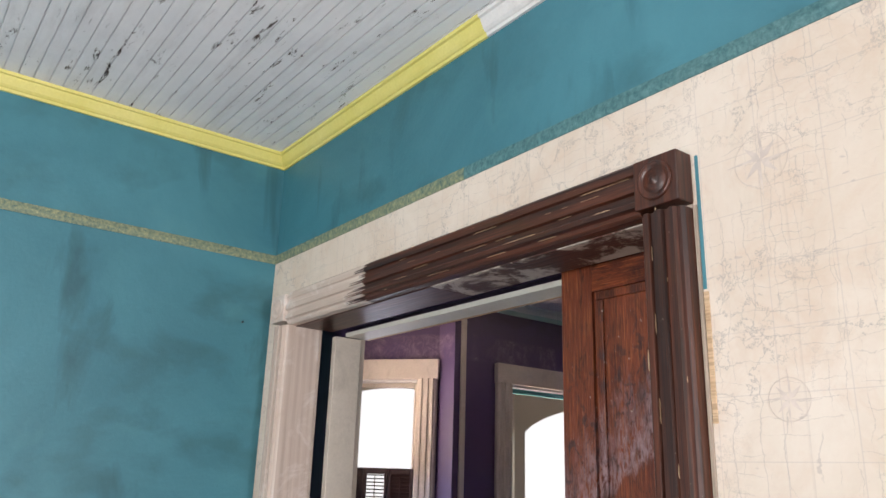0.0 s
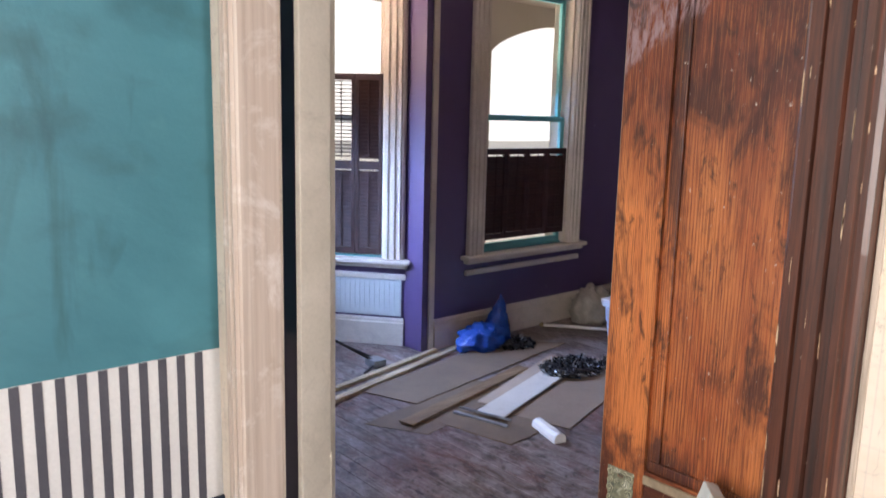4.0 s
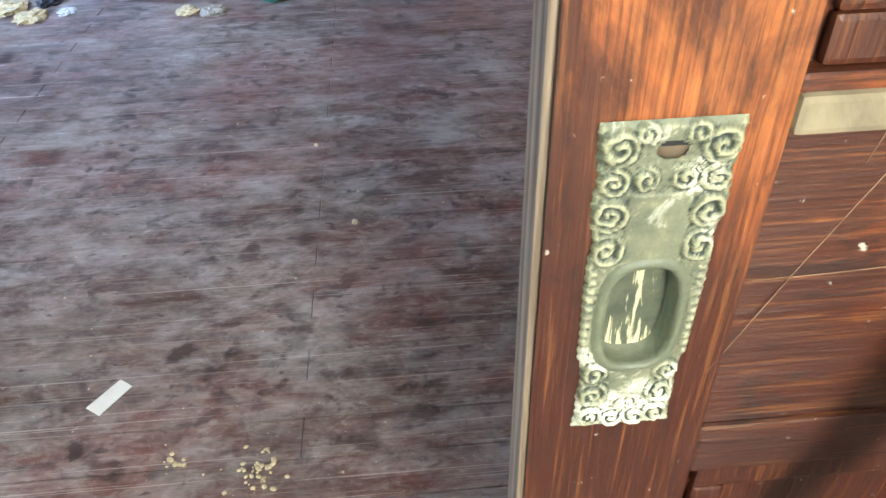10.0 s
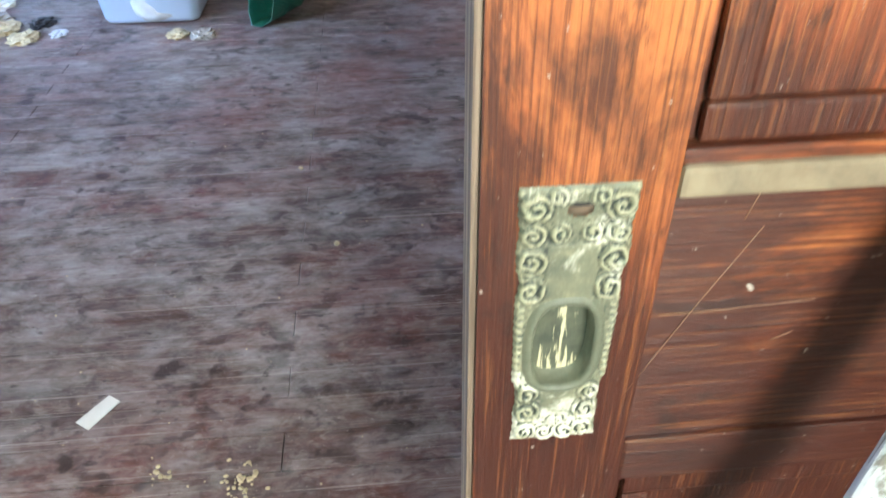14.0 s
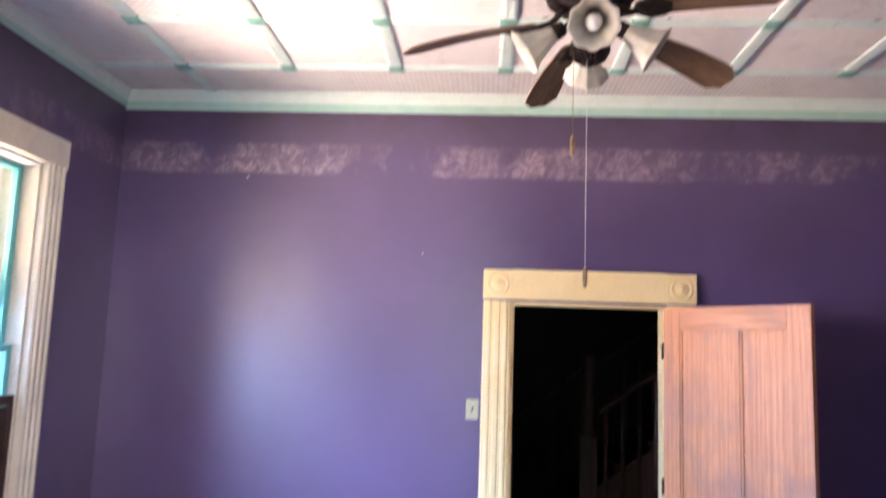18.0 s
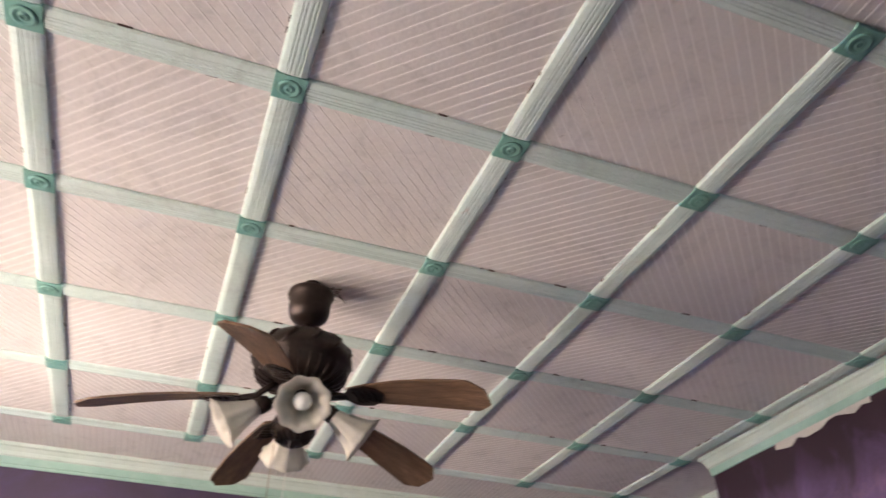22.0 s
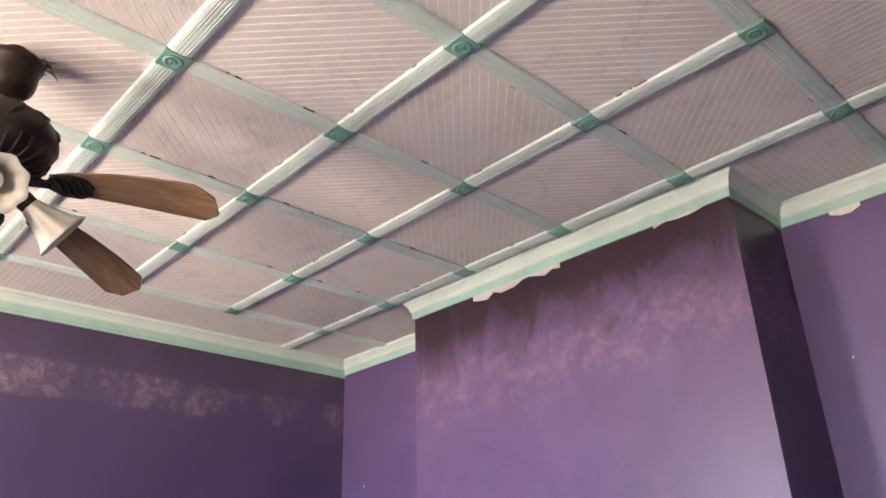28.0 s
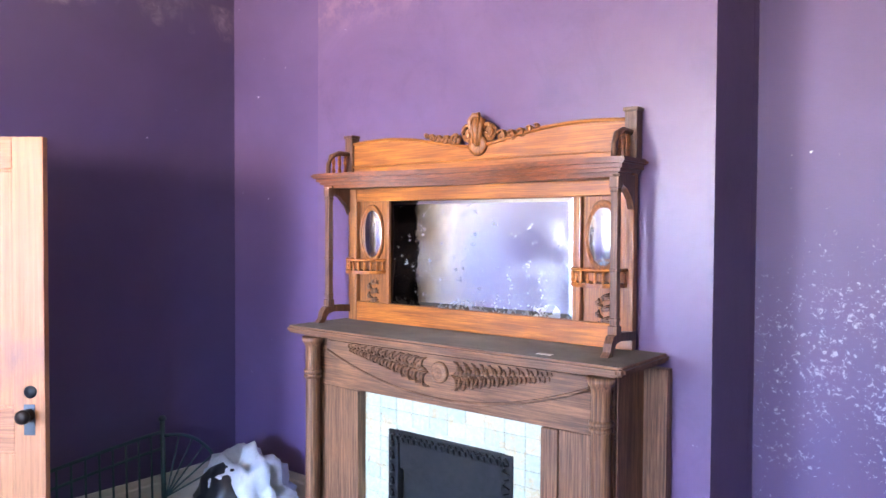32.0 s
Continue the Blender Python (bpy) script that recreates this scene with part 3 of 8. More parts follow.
M["flaked_white"] = flaked_ceiling("flaked_white_boards")
M["white_trim"] = paint("white_trim_paint", (0.72, 0.72, 0.70), (0.82, 0.82, 0.79), 4, 0.45, dirt=0.15)
M["yellow"] = paint("lemon_yellow_paint", (0.72, 0.66, 0.17), (0.78, 0.72, 0.25), 4, 0.5)
M["navy"] = paint("navy_paint", (0.006, 0.018, 0.045), (0.01, 0.028, 0.062), 3, 0.45)
M["stripe_w"] = paint("white_stripe_paper", (0.66, 0.66, 0.66), (0.74, 0.74, 0.73), 4, 0.6)
M["stripe_g"] = paint("grey_stripe_paper", (0.065, 0.065, 0.085), (0.085, 0.085, 0.105), 4, 0.6)
M["aqua"] = paint("aqua_paint", (0.10, 0.42, 0.44), (0.16, 0.52, 0.53), 4, 0.5)
M["ceil_board"] = paint("greyed_ceiling_board", (0.68, 0.635, 0.61), (0.79, 0.745, 0.72), 2.6, 0.7, dirt=0.36, chips=(0.2, 0.15, 0.11), chip_at=(0.68, 0.74), chip_scale=9)
# Beads paler than the boards: the light they catch is put into the colour.
M["ceil_bead"] = paint("pale_ceiling_bead", (0.80, 0.76, 0.735), (0.87, 0.83, 0.80), 5, 0.6, dirt=0.2)
M["mint"] = paint("mint_paint", (0.58, 0.70, 0.65), (0.70, 0.79, 0.755), 5, 0.65, dirt=0.3, chips=(0.6, 0.57, 0.52), chip_at=(0.64, 0.7))
M["pale_mint"] = paint("pale_mint_paint", (0.58, 0.68, 0.62), (0.68, 0.76, 0.70), 5, 0.5, dirt=0.2)
M["mint_dark"] = paint("sea_green_paint", (0.15, 0.33, 0.28), (0.22, 0.42, 0.36), 8, 0.45)
M["mint_strip"] = paint("mint_strip_paint", (0.34, 0.55, 0.47), (0.44, 0.63, 0.55), 6, 0.5, dirt=0.15)
M["embossed"] = paint("teal_embossed_paper", (0.025, 0.12, 0.14), (0.13, 0.29, 0.29), 70, 0.5, 0.8, 90)
M["gilt"] = paint("yellow_green_embossed_paper", (0.055, 0.13, 0.12), (0.40, 0.41, 0.22), 70, 0.5, 0.8, 90)
# Hall colours kept dark: the shade of the unlit hall is put into them.
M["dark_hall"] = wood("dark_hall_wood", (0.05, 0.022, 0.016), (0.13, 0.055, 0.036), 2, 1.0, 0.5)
M["hall_wall"] = paint("shade_dark_hall_paint", (0.06, 0.035, 0.04), (0.085, 0.05, 0.055))
M["louvre"] = wood("dark_shutter_wood", (0.022, 0.007, 0.006), (0.055, 0.018, 0.014), 0, 1.2, 0.5)
M["glass"] = glass("window_glass")
M["porch"] = paint("porch_paint", (0.74, 0.66, 0.55), (0.82, 0.74, 0.64))
M["ground"] = paint("bleached_ground", (0.68, 0.65, 0.58), (0.76, 0.73, 0.67), 0.3)
# Glowing surface of the backdrop, standing in for the overexposed outdoors.
M["haze"] = plain("glowing_backdrop", (0.9, 0.9, 0.88), 1.0)
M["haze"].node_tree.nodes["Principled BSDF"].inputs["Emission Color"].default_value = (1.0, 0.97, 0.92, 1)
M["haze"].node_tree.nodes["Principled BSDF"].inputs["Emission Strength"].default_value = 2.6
M["beadwhite"] = paint("pale_blue_beadboard", (0.55, 0.62, 0.62), (0.65, 0.71, 0.70), 4, 0.5)


# ---------------------------------------------------------------- mesh helpers
def thing(name, label, category, group="", kind="", at=(0, 0, 0)):
    ob = new(name)
    ob.location = at
    ob.empty_display_size = 0.1
    return tagged(ob, label, category, group, kind)


def link(name, bm, mats, parent=None, label="", smooth=False):
    bmesh.ops.recalc_face_normals(bm, faces=bm.faces[:])
    me = bpy.data.meshes.new(name)
    if smooth:
        for f in bm.faces:
            f.smooth = True
    bm.to_mesh(me)
    bm.free()
    for m in mats if isinstance(mats, (list, tuple)) else [mats]:
        me.materials.append(M[m] if isinstance(m, str) else m)
    ob = new(name, me)
    if parent:
        ob.parent = parent
    if label:
        ob["label"] = label
    return ob


def part(name, bm, mats, parent, label="", smooth=False):
    return link(name, bm, mats, parent, label, smooth)


def structure(name, bm, mats, label="", smooth=False):
    return tagged(link(name, bm, mats, None, label, smooth), kind="structure")


def box(bm, x0, x1, y0, y1, z0, z1, mi=0, m=None):
    vs = [bm.verts.new(Vector(p) if m is None else m @ Vector(p)) for p in ((x0, y0, z0), (x1, y0, z0), (x1, y1, z0), (x0, y1, z0), (x0, y0, z1), (x1, y0, z1), (x1, y1, z1), (x0, y1, z1))]
    out = []
    for q in ((0, 3, 2, 1), (4, 5, 6, 7), (0, 1, 5, 4), (1, 2, 6, 5), (2, 3, 7, 6), (3, 0, 4, 7)):
        f = bm.faces.new([vs[i] for i in q])
        f.material_index = mi
        out.append(f)
    return out


def bevelled(bm, x0, x1, y0, y1, z0, z1, r=0.004, m=None, seg=2, mi=0):
    fs = box(bm, x0, x1, y0, y1, z0, z1, mi, m)
    es = list({e for f in fs for e in f.edges})
    bmesh.ops.bevel(bm, geom=es, offset=r, segments=seg, affect="EDGES", profile=0.6)


def one_box(x0, x1, y0, y1, z0, z1, r=0.003, m=None):
    bm = bmesh.new()
    bevelled(bm, x0, x1, y0, y1, z0, z1, r, m)
    return bm


def prism(bm, ring, offset, mi=0):
    """A closed ring of points, extruded by a vector."""
    a = [bm.verts.new(Vector(p)) for p in ring]
    b = [bm.verts.new(Vector(p) + Vector(offset)) for p in ring]
    n = len(a)
    fs = [bm.faces.new(a[::-1]), bm.faces.new(b)] + [bm.faces.new((a[i], a[(i + 1) % n], b[(i + 1) % n], b[i])) for i in range(n)]
    for f in fs:
        f.material_index = mi
    return fs


def sweep(bm, path, profile, closed=False, mi=0, up=Vector((0, 0, 1))):
    """A moulding: profile points (out to the left of the path, up) mitred along a path in plan."""
    pts = [Vector(p) for p in path]
    n, rows = len(pts), []
    for i, p in enumerate(pts):
        a = (p - pts[i - 1]).normalized() if i or closed else None
        b = (pts[(i + 1) % n] - p).normalized() if i < n - 1 or closed else None
        na, nb = (Vector((-d.y, d.x, 0)) if d is not None else None for d in (a, b))
        mitre = na if nb is None else nb if na is None else (na + nb) / max(0.15, 1 + na.dot(nb))
        rows.append([bm.verts.new(p + mitre * o + up * h) for o, h in profile])
    k = len(profile)
    for i in range(n if closed else n - 1):
        r, s = rows[i], rows[(i + 1) % n]
        for j in range(k):
            f = bm.faces.new((r[j], r[(j + 1) % k], s[(j + 1) % k], s[j]))
            f.material_index = mi
    if not closed:
        bm.faces.new(rows[0]).material_index = mi
        bm.faces.new(rows[-1][::-1]).material_index = mi


def lathe(bm, profile, seg=24, m=None, mi=0, wave=0.0, waves=0):
    rows = []
    for r, z in profile:
        row = []
        for i in range(seg):
            a = 2 * math.pi * i / seg
            rr = r * (1 + (wave * math.cos(waves * a) if waves and r > 0.03 else 0))
            p = Vector((rr * math.cos(a), rr * math.sin(a), z))
            row.append(bm.verts.new(p if m is None else m @ p))
        rows.append(row)
    for r, s in zip(rows, rows[1:]):
        for i in range(seg):
            f = bm.faces.new((r[i], r[(i + 1) % seg], s[(i + 1) % seg], s[i]))
            f.material_index = mi
            f.smooth = True
    for row, (r, _) in ((rows[0], profile[0]), (rows[-1], profile[-1])):
        if r > 1e-4:
            bm.faces.new(row).material_index = mi


def tube(bm, pts, r, seg=8, mi=0):
    """A round bar along points."""
    pts = [Vector(p) for p in pts]
    rows = []
    for i, p in enumerate(pts):
        d = (pts[min(i + 1, len(pts) - 1)] - pts[max(i - 1, 0)]).normalized()
        u = d.cross(Vector((0, 0, 1)) if abs(d.z) < 0.9 else Vector((1, 0, 0))).normalized()
        w = d.cross(u)
        rr = r[i] if isinstance(r, (list, tuple)) else r
        rows.append([bm.verts.new(p + rr * (math.cos(2 * math.pi * k / seg) * u + math.sin(2 * math.pi * k / seg) * w)) for k in range(seg)])
    for a, b in zip(rows, rows[1:]):
        for k in range(seg):
            f = bm.faces.new((a[k], a[(k + 1) % seg], b[(k + 1) % seg], b[k]))
            f.material_index, f.smooth = mi, True
    bm.faces.new(rows[0][::-1]).material_index = mi
    bm.faces.new(rows[-1]).material_index = mi


def cut_poly(poly, a, b, c, keep=1):
    """The part of a convex polygon in plan where keep * (a x + b y - c) >= 0."""
    out = []
    for p, q in zip(poly, poly[1:] + poly[:1]):
        dp, dq = keep * (a * p[0] + b * p[1] - c), keep * (a * q[0] + b * q[1] - c)
        if dp >= 0:
            out.append(p)
        if dp * dq < 0:
            s = dp / (dp - dq)
            out.append((p[0] + s * (q[0] - p[0]), p[1] + s * (q[1] - p[1])))
    return out


# ---------------------------------------------------------------- the plan
AX, AW, AS, AN, AH = -0.20, -4.5, -3.9, 2.95, 3.345      # teal room: wall faces and height
BW, BE, BS, BN, BH = 0.13, 4.22, -1.03, 4.26, 3.262      # violet room
BSW = -1.09                                               # its deeper recess
OS, ON, OH = 0.838, 2.685, 2.47                           # opening between them
BAY = [(1.90, 4.46), (1.32, 5.21), (0.78, 5.21), (0.20, 4.46)]
GX = [0.70 + 0.611 * i for i in range(6)]
GY = [-0.527 + 0.605 * i for i in range(8)]
BRX0, BRX1, BRY = 1.185, 3.04, -0.640                    # chimney breast

# floors
bm = bmesh.new()
box(bm, AW, BE + 0.14, AS, 5.5, -0.14, -0.022)
structure("floor", bm, "floor", "dark worn wooden subfloor under the boards")

# walls of the violet room
bm = bmesh.new()
W2X0, W2X1, W2Z0, W2Z1 = 2.46, 3.425, 0.655, 2.60
box(bm, 1.90, W2X0, BN, BN + 0.2, 0, BH + 0.1)
box(bm, W2X1, BE + 0.14, BN, BN + 0.2, 0, BH + 0.1)
box(bm, W2X0, W2X1, BN, BN + 0.2, 0, W2Z0)
box(bm, W2X0, W2X1, BN, BN + 0.2, W2Z1, BH + 0.1)
box(bm, 0.0, 0.20, BN, BN + 0.2, 0, BH + 0.1)
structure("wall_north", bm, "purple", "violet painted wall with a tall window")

DY0, DY1, DZ = 0.925, 1.82, 2.01
bm = bmesh.new()
box(bm, BE, BE + 0.14, BSW - 0.14, DY0, 0, BH + 0.1)
box(bm, BE, BE + 0.14, DY1, BN, 0, BH + 0.1)
box(bm, BE, BE + 0.14, DY0, DY1, DZ, BH + 0.1)
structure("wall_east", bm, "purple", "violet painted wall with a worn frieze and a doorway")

bm = bmesh.new()
box(bm, BRX0 + 0.3, BE, BSW - 0.14, BS, 0, BH + 0.1)
box(bm, BW, BRX0 + 0.3, BSW - 0.14, BSW, 0, BH + 0.1)
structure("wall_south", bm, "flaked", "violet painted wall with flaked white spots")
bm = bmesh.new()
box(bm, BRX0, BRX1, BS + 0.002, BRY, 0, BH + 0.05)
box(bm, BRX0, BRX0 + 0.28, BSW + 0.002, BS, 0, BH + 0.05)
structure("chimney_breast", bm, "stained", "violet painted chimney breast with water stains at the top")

bm = bmesh.new()
box(bm, 0.065, BW, -3.9, OS - 0.02, 0, AH + 0.1)
box(bm, 0.065, BW, ON + 0.02, BN, 0, AH + 0.1)
box(bm, 0.065, BW, OS - 0.02, ON + 0.02, 2.50, AH + 0.1)
structure("wall_west", bm, "purple", "violet painted side of the pocket door wall")

# walls of the teal room
bm = bmesh.new()
box(bm, AX, -0.06, AS, OS - 0.02, 0, 2.80)
box(bm, AX, -0.06, OS - 0.02, ON + 0.02, 2.52, 2.80)
box(bm, AX, -0.06, ON + 0.02, AN, 0, 2.80)
structure("wall_papered", bm, "map", "wall covered with cream wallpaper of faint map lines")
bm = bmesh.new()
box(bm, AX, -0.06, AS, AN, 2.80, AH + 0.1)
structure("wall_frieze", bm, "teal", "teal painted frieze above the papered wall")
bm = bmesh.new()
box(bm, AW, 0.065, AN, AN + 0.15, 0.750, AH + 0.1)
structure("wall_teal", bm, "teal", "teal painted wall with brush marks")
bm = bmesh.new()
box(bm, AW, 0.065, AN + 0.001, AN + 0.15, 0.0, 0.750)
structure("wall_striped", bm, "stripe_w", "lower wall papered in grey and white stripes")
bm = bmesh.new()
n = 0
while -0.268 - n * 0.0685 > AW:
    x = -0.268 - n * 0.0685
    box(bm, x - 0.0305, x, AN - 0.0015, AN + 0.001, 0.15, 0.748)
    n += 1
structure("stripe_trim", bm, "stripe_g", "grey vertical wallpaper stripes")
bm = bmesh.new()
box(bm, AW - 0.15, AW, AS - 0.15, -0.10, 0, AH + 0.1)
box(bm, AW - 0.15, AW, 1.0, AN + 0.15, 0, AH + 0.1)
box(bm, AW - 0.15, AW, -0.10, 1.0, 0, 0.7)
box(bm, AW - 0.15, AW, -0.10, 1.0, 2.75, AH + 0.1)
box(bm, AW, -1.9, AS - 0.15, AS, 0, AH + 0.1)
box(bm, -0.7, BW, AS - 0.15, AS, 0, AH + 0.1)
box(bm, -1.9, -0.7, AS - 0.15, AS, 0, 0.7)
box(bm, -1.9, -0.7, AS - 0.15, AS, 2.75, AH + 0.1)
structure("wall_back", bm, "teal", "unseen teal painted walls with two added windows")
bm = bmesh.new()
box(bm, 0.065, 0.13, -3.9, BS - 0.14, 0, BH + 0.1)
structure("wall_end", bm, "plaster")

# bay
def bay_wall(name, p, q, s0, s1, z0=0.62, z1=2.62):
    p, q = Vector((*p, 0)), Vector((*q, 0))
    d = (q - p).normalized()
    out = Vector((d.y, -d.x, 0))
    m = Matrix(((d.x, out.x, 0, p.x), (d.y, out.y, 0, p.y), (0, 0, 1, 0), (0, 0, 0, 1)))
    L = (q - p).length
    bm = bmesh.new()
    box(bm, 0, s0, 0, 0.14, 0, BH + 0.1, 0, m)
    box(bm, s1, L, 0, 0.14, 0, BH + 0.1, 0, m)
    box(bm, s0, s1, 0, 0.14, 0, z0, 0, m)
    box(bm, s0, s1, 0, 0.14, z1, BH + 0.1, 0, m)
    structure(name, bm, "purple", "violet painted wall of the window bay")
    return m

BAY_E = bay_wall("wall_bay_east", BAY[0], BAY[1], 0.15, 0.80)
BAY_N = bay_wall("wall_bay_north", BAY[1], BAY[2], 0.06, 0.48)
BAY_W = bay_wall("wall_bay_west", BAY[2], BAY[3], 0.15, 0.80)


# ---------------------------------------------------------------- ceilings
def boards_in(bm, poly, dx, dy, step, z, bead=True):
    """Beaded boards laid in a convex field of the ceiling, along the direction (dx, dy)."""
    L = math.hypot(dx, dy)
    nx, ny = -dy / L, dx / L
    vals = [nx * p[0] + ny * p[1] for p in poly]
    k = math.floor(min(vals) / step)
    while k * step < max(vals):
        c = k * step
        k += 1
        for lo, hi, drop, mi in ((c + 0.0026, c + step - 0.0026, 0.0024, 0),) + (((c - 0.0026, c + 0.0026, 0.0033, 1),) if bead else ()):
            q = cut_poly(cut_poly(poly, nx, ny, lo, 1), nx, ny, hi, -1)
            if len(q) < 3:
                continue
            area = abs(sum(a[0] * b[1] - b[0] * a[1] for a, b in zip(q, q[1:] + q[:1]))) / 2
            if area > 1e-5:
                prism(bm, [(x, y, z + 0.001) for x, y in q], (0, 0, -drop - 0.001), mi)

bm = bmesh.new()
box(bm, 0.0, BE + 0.14, BSW - 0.14, BN + 1.2, BH, BH + 0.1)
for i in range(5):
    for j in range(7):
        x0, x1, y0, y1 = GX[i], GX[i + 1], GY[j], GY[j + 1]
        boards_in(bm, [(x0, y0), (x1, y0), (x1, y1), (x0, y1)], 1, 1 if (i + j) % 2 == 1 else -1, 0.0295, BH)
for poly, d in (([(BW, BS), (GX[0], BS), (GX[0], BN), (BW, BN)], (1, 0)), ([(GX[5], BS), (BE, BS), (BE, BN), (GX[5], BN)], (1, 0)),
                ([(GX[0], GY[7]), (GX[5], GY[7]), (GX[5], BN), (GX[0], BN)], (0, 1)), ([(GX[0], BS), (GX[5], BS), (GX[5], GY[0]), (GX[0], GY[0])], (0, 1)),
                ([(0.2, BN), (1.9, BN), (1.32, 5.2), (0.78, 5.2)], (0, 1))):
    boards_in(bm, poly, *d, 0.0295, BH)
structure("ceiling_violet_room", bm, ["ceil_board", "ceil_bead"], "coffered ceiling of greyed beaded boards")

BATTEN = [(-0.0387, 0), (-0.0387, -0.004), (-0.0334, -0.009), (-0.0185, -0.0125), (-0.0167, -0.0108), (-0.0145, -0.0108), (-0.0128, -0.0125), (-0.0092, -0.0125), (-0.0075, -0.0108), (-0.0053, -0.0108), (-0.0035, -0.0125), (0.0035, -0.0125), (0.0053, -0.0108), (0.0075, -0.0108), (0.0092, -0.0125), (0.0128, -0.0125), (0.0145, -0.0108), (0.0167, -0.0108), (0.0185, -0.0125), (0.0334, -0.009), (0.0387, -0.004), (0.0387, 0)]
ZB = BH - 0.004
grid = tagged(thing("ceiling_grid", "mint green moulded battens with corner blocks on the ceiling", "ceiling battens"), kind="structure")
batten_mesh = {}
def batten(along, fixed, a, b):
    bm = bmesh.new()
    p = [(fixed, a, ZB), (fixed, b, ZB)] if along == "y" else [(a, fixed, ZB), (b, fixed, ZB)]
    sweep(bm, p, BATTEN)
    part("batten", bm, "mint", grid)
for k, x in enumerate(GX):
    ys = ([BS + 0.01] if k in (0, 5) else [GY[0]]) + GY[(0 if k in (0, 5) else 1):] + ([BN - 0.01] if k in (0, 5) else [])
    for a, b in zip(ys, ys[1:]):
        if not (k in (1, 2, 3) and b < GY[0] + 0.01):
            batten("y", x, a + 0.040 if a in GY else a, b - 0.040 if b in GY else b)
for k, y in enumerate(GY):
    xs = ([BW + 0.01] if k == 0 else []) + GX + ([BE - 0.01] if k in (0, 7) else [])
    for a, b in zip(xs, xs[1:]):
        batten("x", y, a + 0.040 if a in GX else a, b - 0.040 if b in GX else b)
bm = bmesh.new()
bevelled(bm, -0.0415, 0.0415, -0.0415, 0.0415, -0.015, 0, 0.003)
lathe(bm, [(0.030, -0.015), (0.028, -0.018), (0.023, -0.020), (0.018, -0.016), (0.012, -0.0155), (0.010, -0.019), (0.007, -0.020), (0.005, -0.013), (0.0, -0.012)], 24)
first = part("corner_block", bm, "mint_dark", grid)
first.location = (GX[0], GY[0], ZB)
for x in GX:
    for y in GY:
        if (x, y) != (GX[0], GY[0]):
            o = new("corner_block", first.data)
            o.location, o.parent = (x, y, ZB), grid

# dark gaps and lifted paint along the battens
rng = random.Random(23)
bm = bmesh.new()
for k in range(150):
    along_x = rng.random() < 0.5
    i, j, u = rng.randrange(5), rng.randrange(7), rng.uniform(0.1, 0.5)
    side, n = rng.choice((-0.0400, 0.0400)), rng.uniform(0.004, 0.022)
    x, y = (GX[i] + u, GY[j] + side) if along_x else (GX[i] + side, GY[j] + u)
    dx, dy = (n, 0.0016) if along_x else (0.0016, n)
    box(bm, x - dx, x + dx, y - dy, y + dy, BH - 0.007, BH - 0.001)
tagged(link("paint_gap", bm, "dark_hall", None, "dark gaps and nail holes along the ceiling battens"), kind="stuff")

# cornices
COR = [(0, 0), (0, -0.100), (0.010, -0.100), (0.012, -0.064), (0.018, -0.058), (0.022, -0.040), (0.034, -0.022), (0.044, -0.016), (0.046, 0)]
bm = bmesh.new()
room = [(BW, BSW), (BRX0, BSW), (BRX0, BRY), (BRX1, BRY), (BRX1, BS), (BE, BS), (BE, BN), (1.90, BN)]
sweep(bm, [(x, y, BH - 0.004) for x, y in room], COR)
sweep(bm, [(0.2, BN, BH - 0.004), (BW, BN, BH - 0.004), (BW, BSW, BH - 0.004)], COR)
for f in bm.faces:
    c = f.calc_center_median()
    f.material_index = 0 if c.z < BH - 0.066 else 1
structure("cornice_violet_room", bm, ["mint_strip", "pale_mint"], "mint and white moulded cornice")

rng = random.Random(17)
for x0, x1, yy, deep in ((2.02, 2.58, BRY, 0.045), (0.86, 0.98, BSW, 0.035), (1.30, 1.52, BRY, 0.014)):
    n = max(3, int((x1 - x0) / 0.045))
    low = [(x1 - (x1 - x0) * k / n, yy + 0.0035, BH - 0.104 - deep * rng.uniform(0.15, 1.0)) for k in range(n + 1)]
    bm = bmesh.new()
    prism(bm, [(x0, yy + 0.0035, BH - 0.100), (x1, yy + 0.0035, BH - 0.100)] + low, (0, 0.005, 0))
    structure("torn_trim", bm, "plaster", "torn cream wallpaper edge under the cornice")

bm = bmesh.new()
box(bm, AW - 0.15, 0.0, AS - 0.15, AN + 0.15, AH, AH + 0.1)
x = AW
while x < AX:
    box(bm, x + 0.0025, min(x + 0.0505, AX), AS, AN, AH - 0.006, AH + 0.001)
    x += 0.053
structure("ceiling_teal_room", bm, "flaked_white", "chalky white board ceiling with flaking paint")
CORA = [(0, 0), (0, -0.068), (0.010, -0.068), (0.012, -0.056), (0.018, -0.054), (0.026, -0.046), (0.038, -0.022), (0.040, -0.014), (0.050, -0.012), (0.052, 0)]
bm = bmesh.new()
bevelled(bm, BE - 0.008, BE, BS + 0.001, BN - 0.001, BH - 0.121, BH - 0.1045, 0.003)
structure("picture_trim", bm, "mint_strip", "mint strip under the cornice")
bm = bmesh.new()
sweep(bm, [(AX, 1.44, AH - 0.006), (AX, AN, AH - 0.006), (AW, AN, AH - 0.006)], CORA)
structure("cornice_yellow", bm, "yellow", "cornice freshly painted lemon yellow")
bm = bmesh.new()
sweep(bm, [(AX, AS, AH - 0.006), (AX, 1.44, AH - 0.006)], CORA)
structure("cornice_white", bm, "white_trim", "white painted part of the cornice")
bm = bmesh.new()
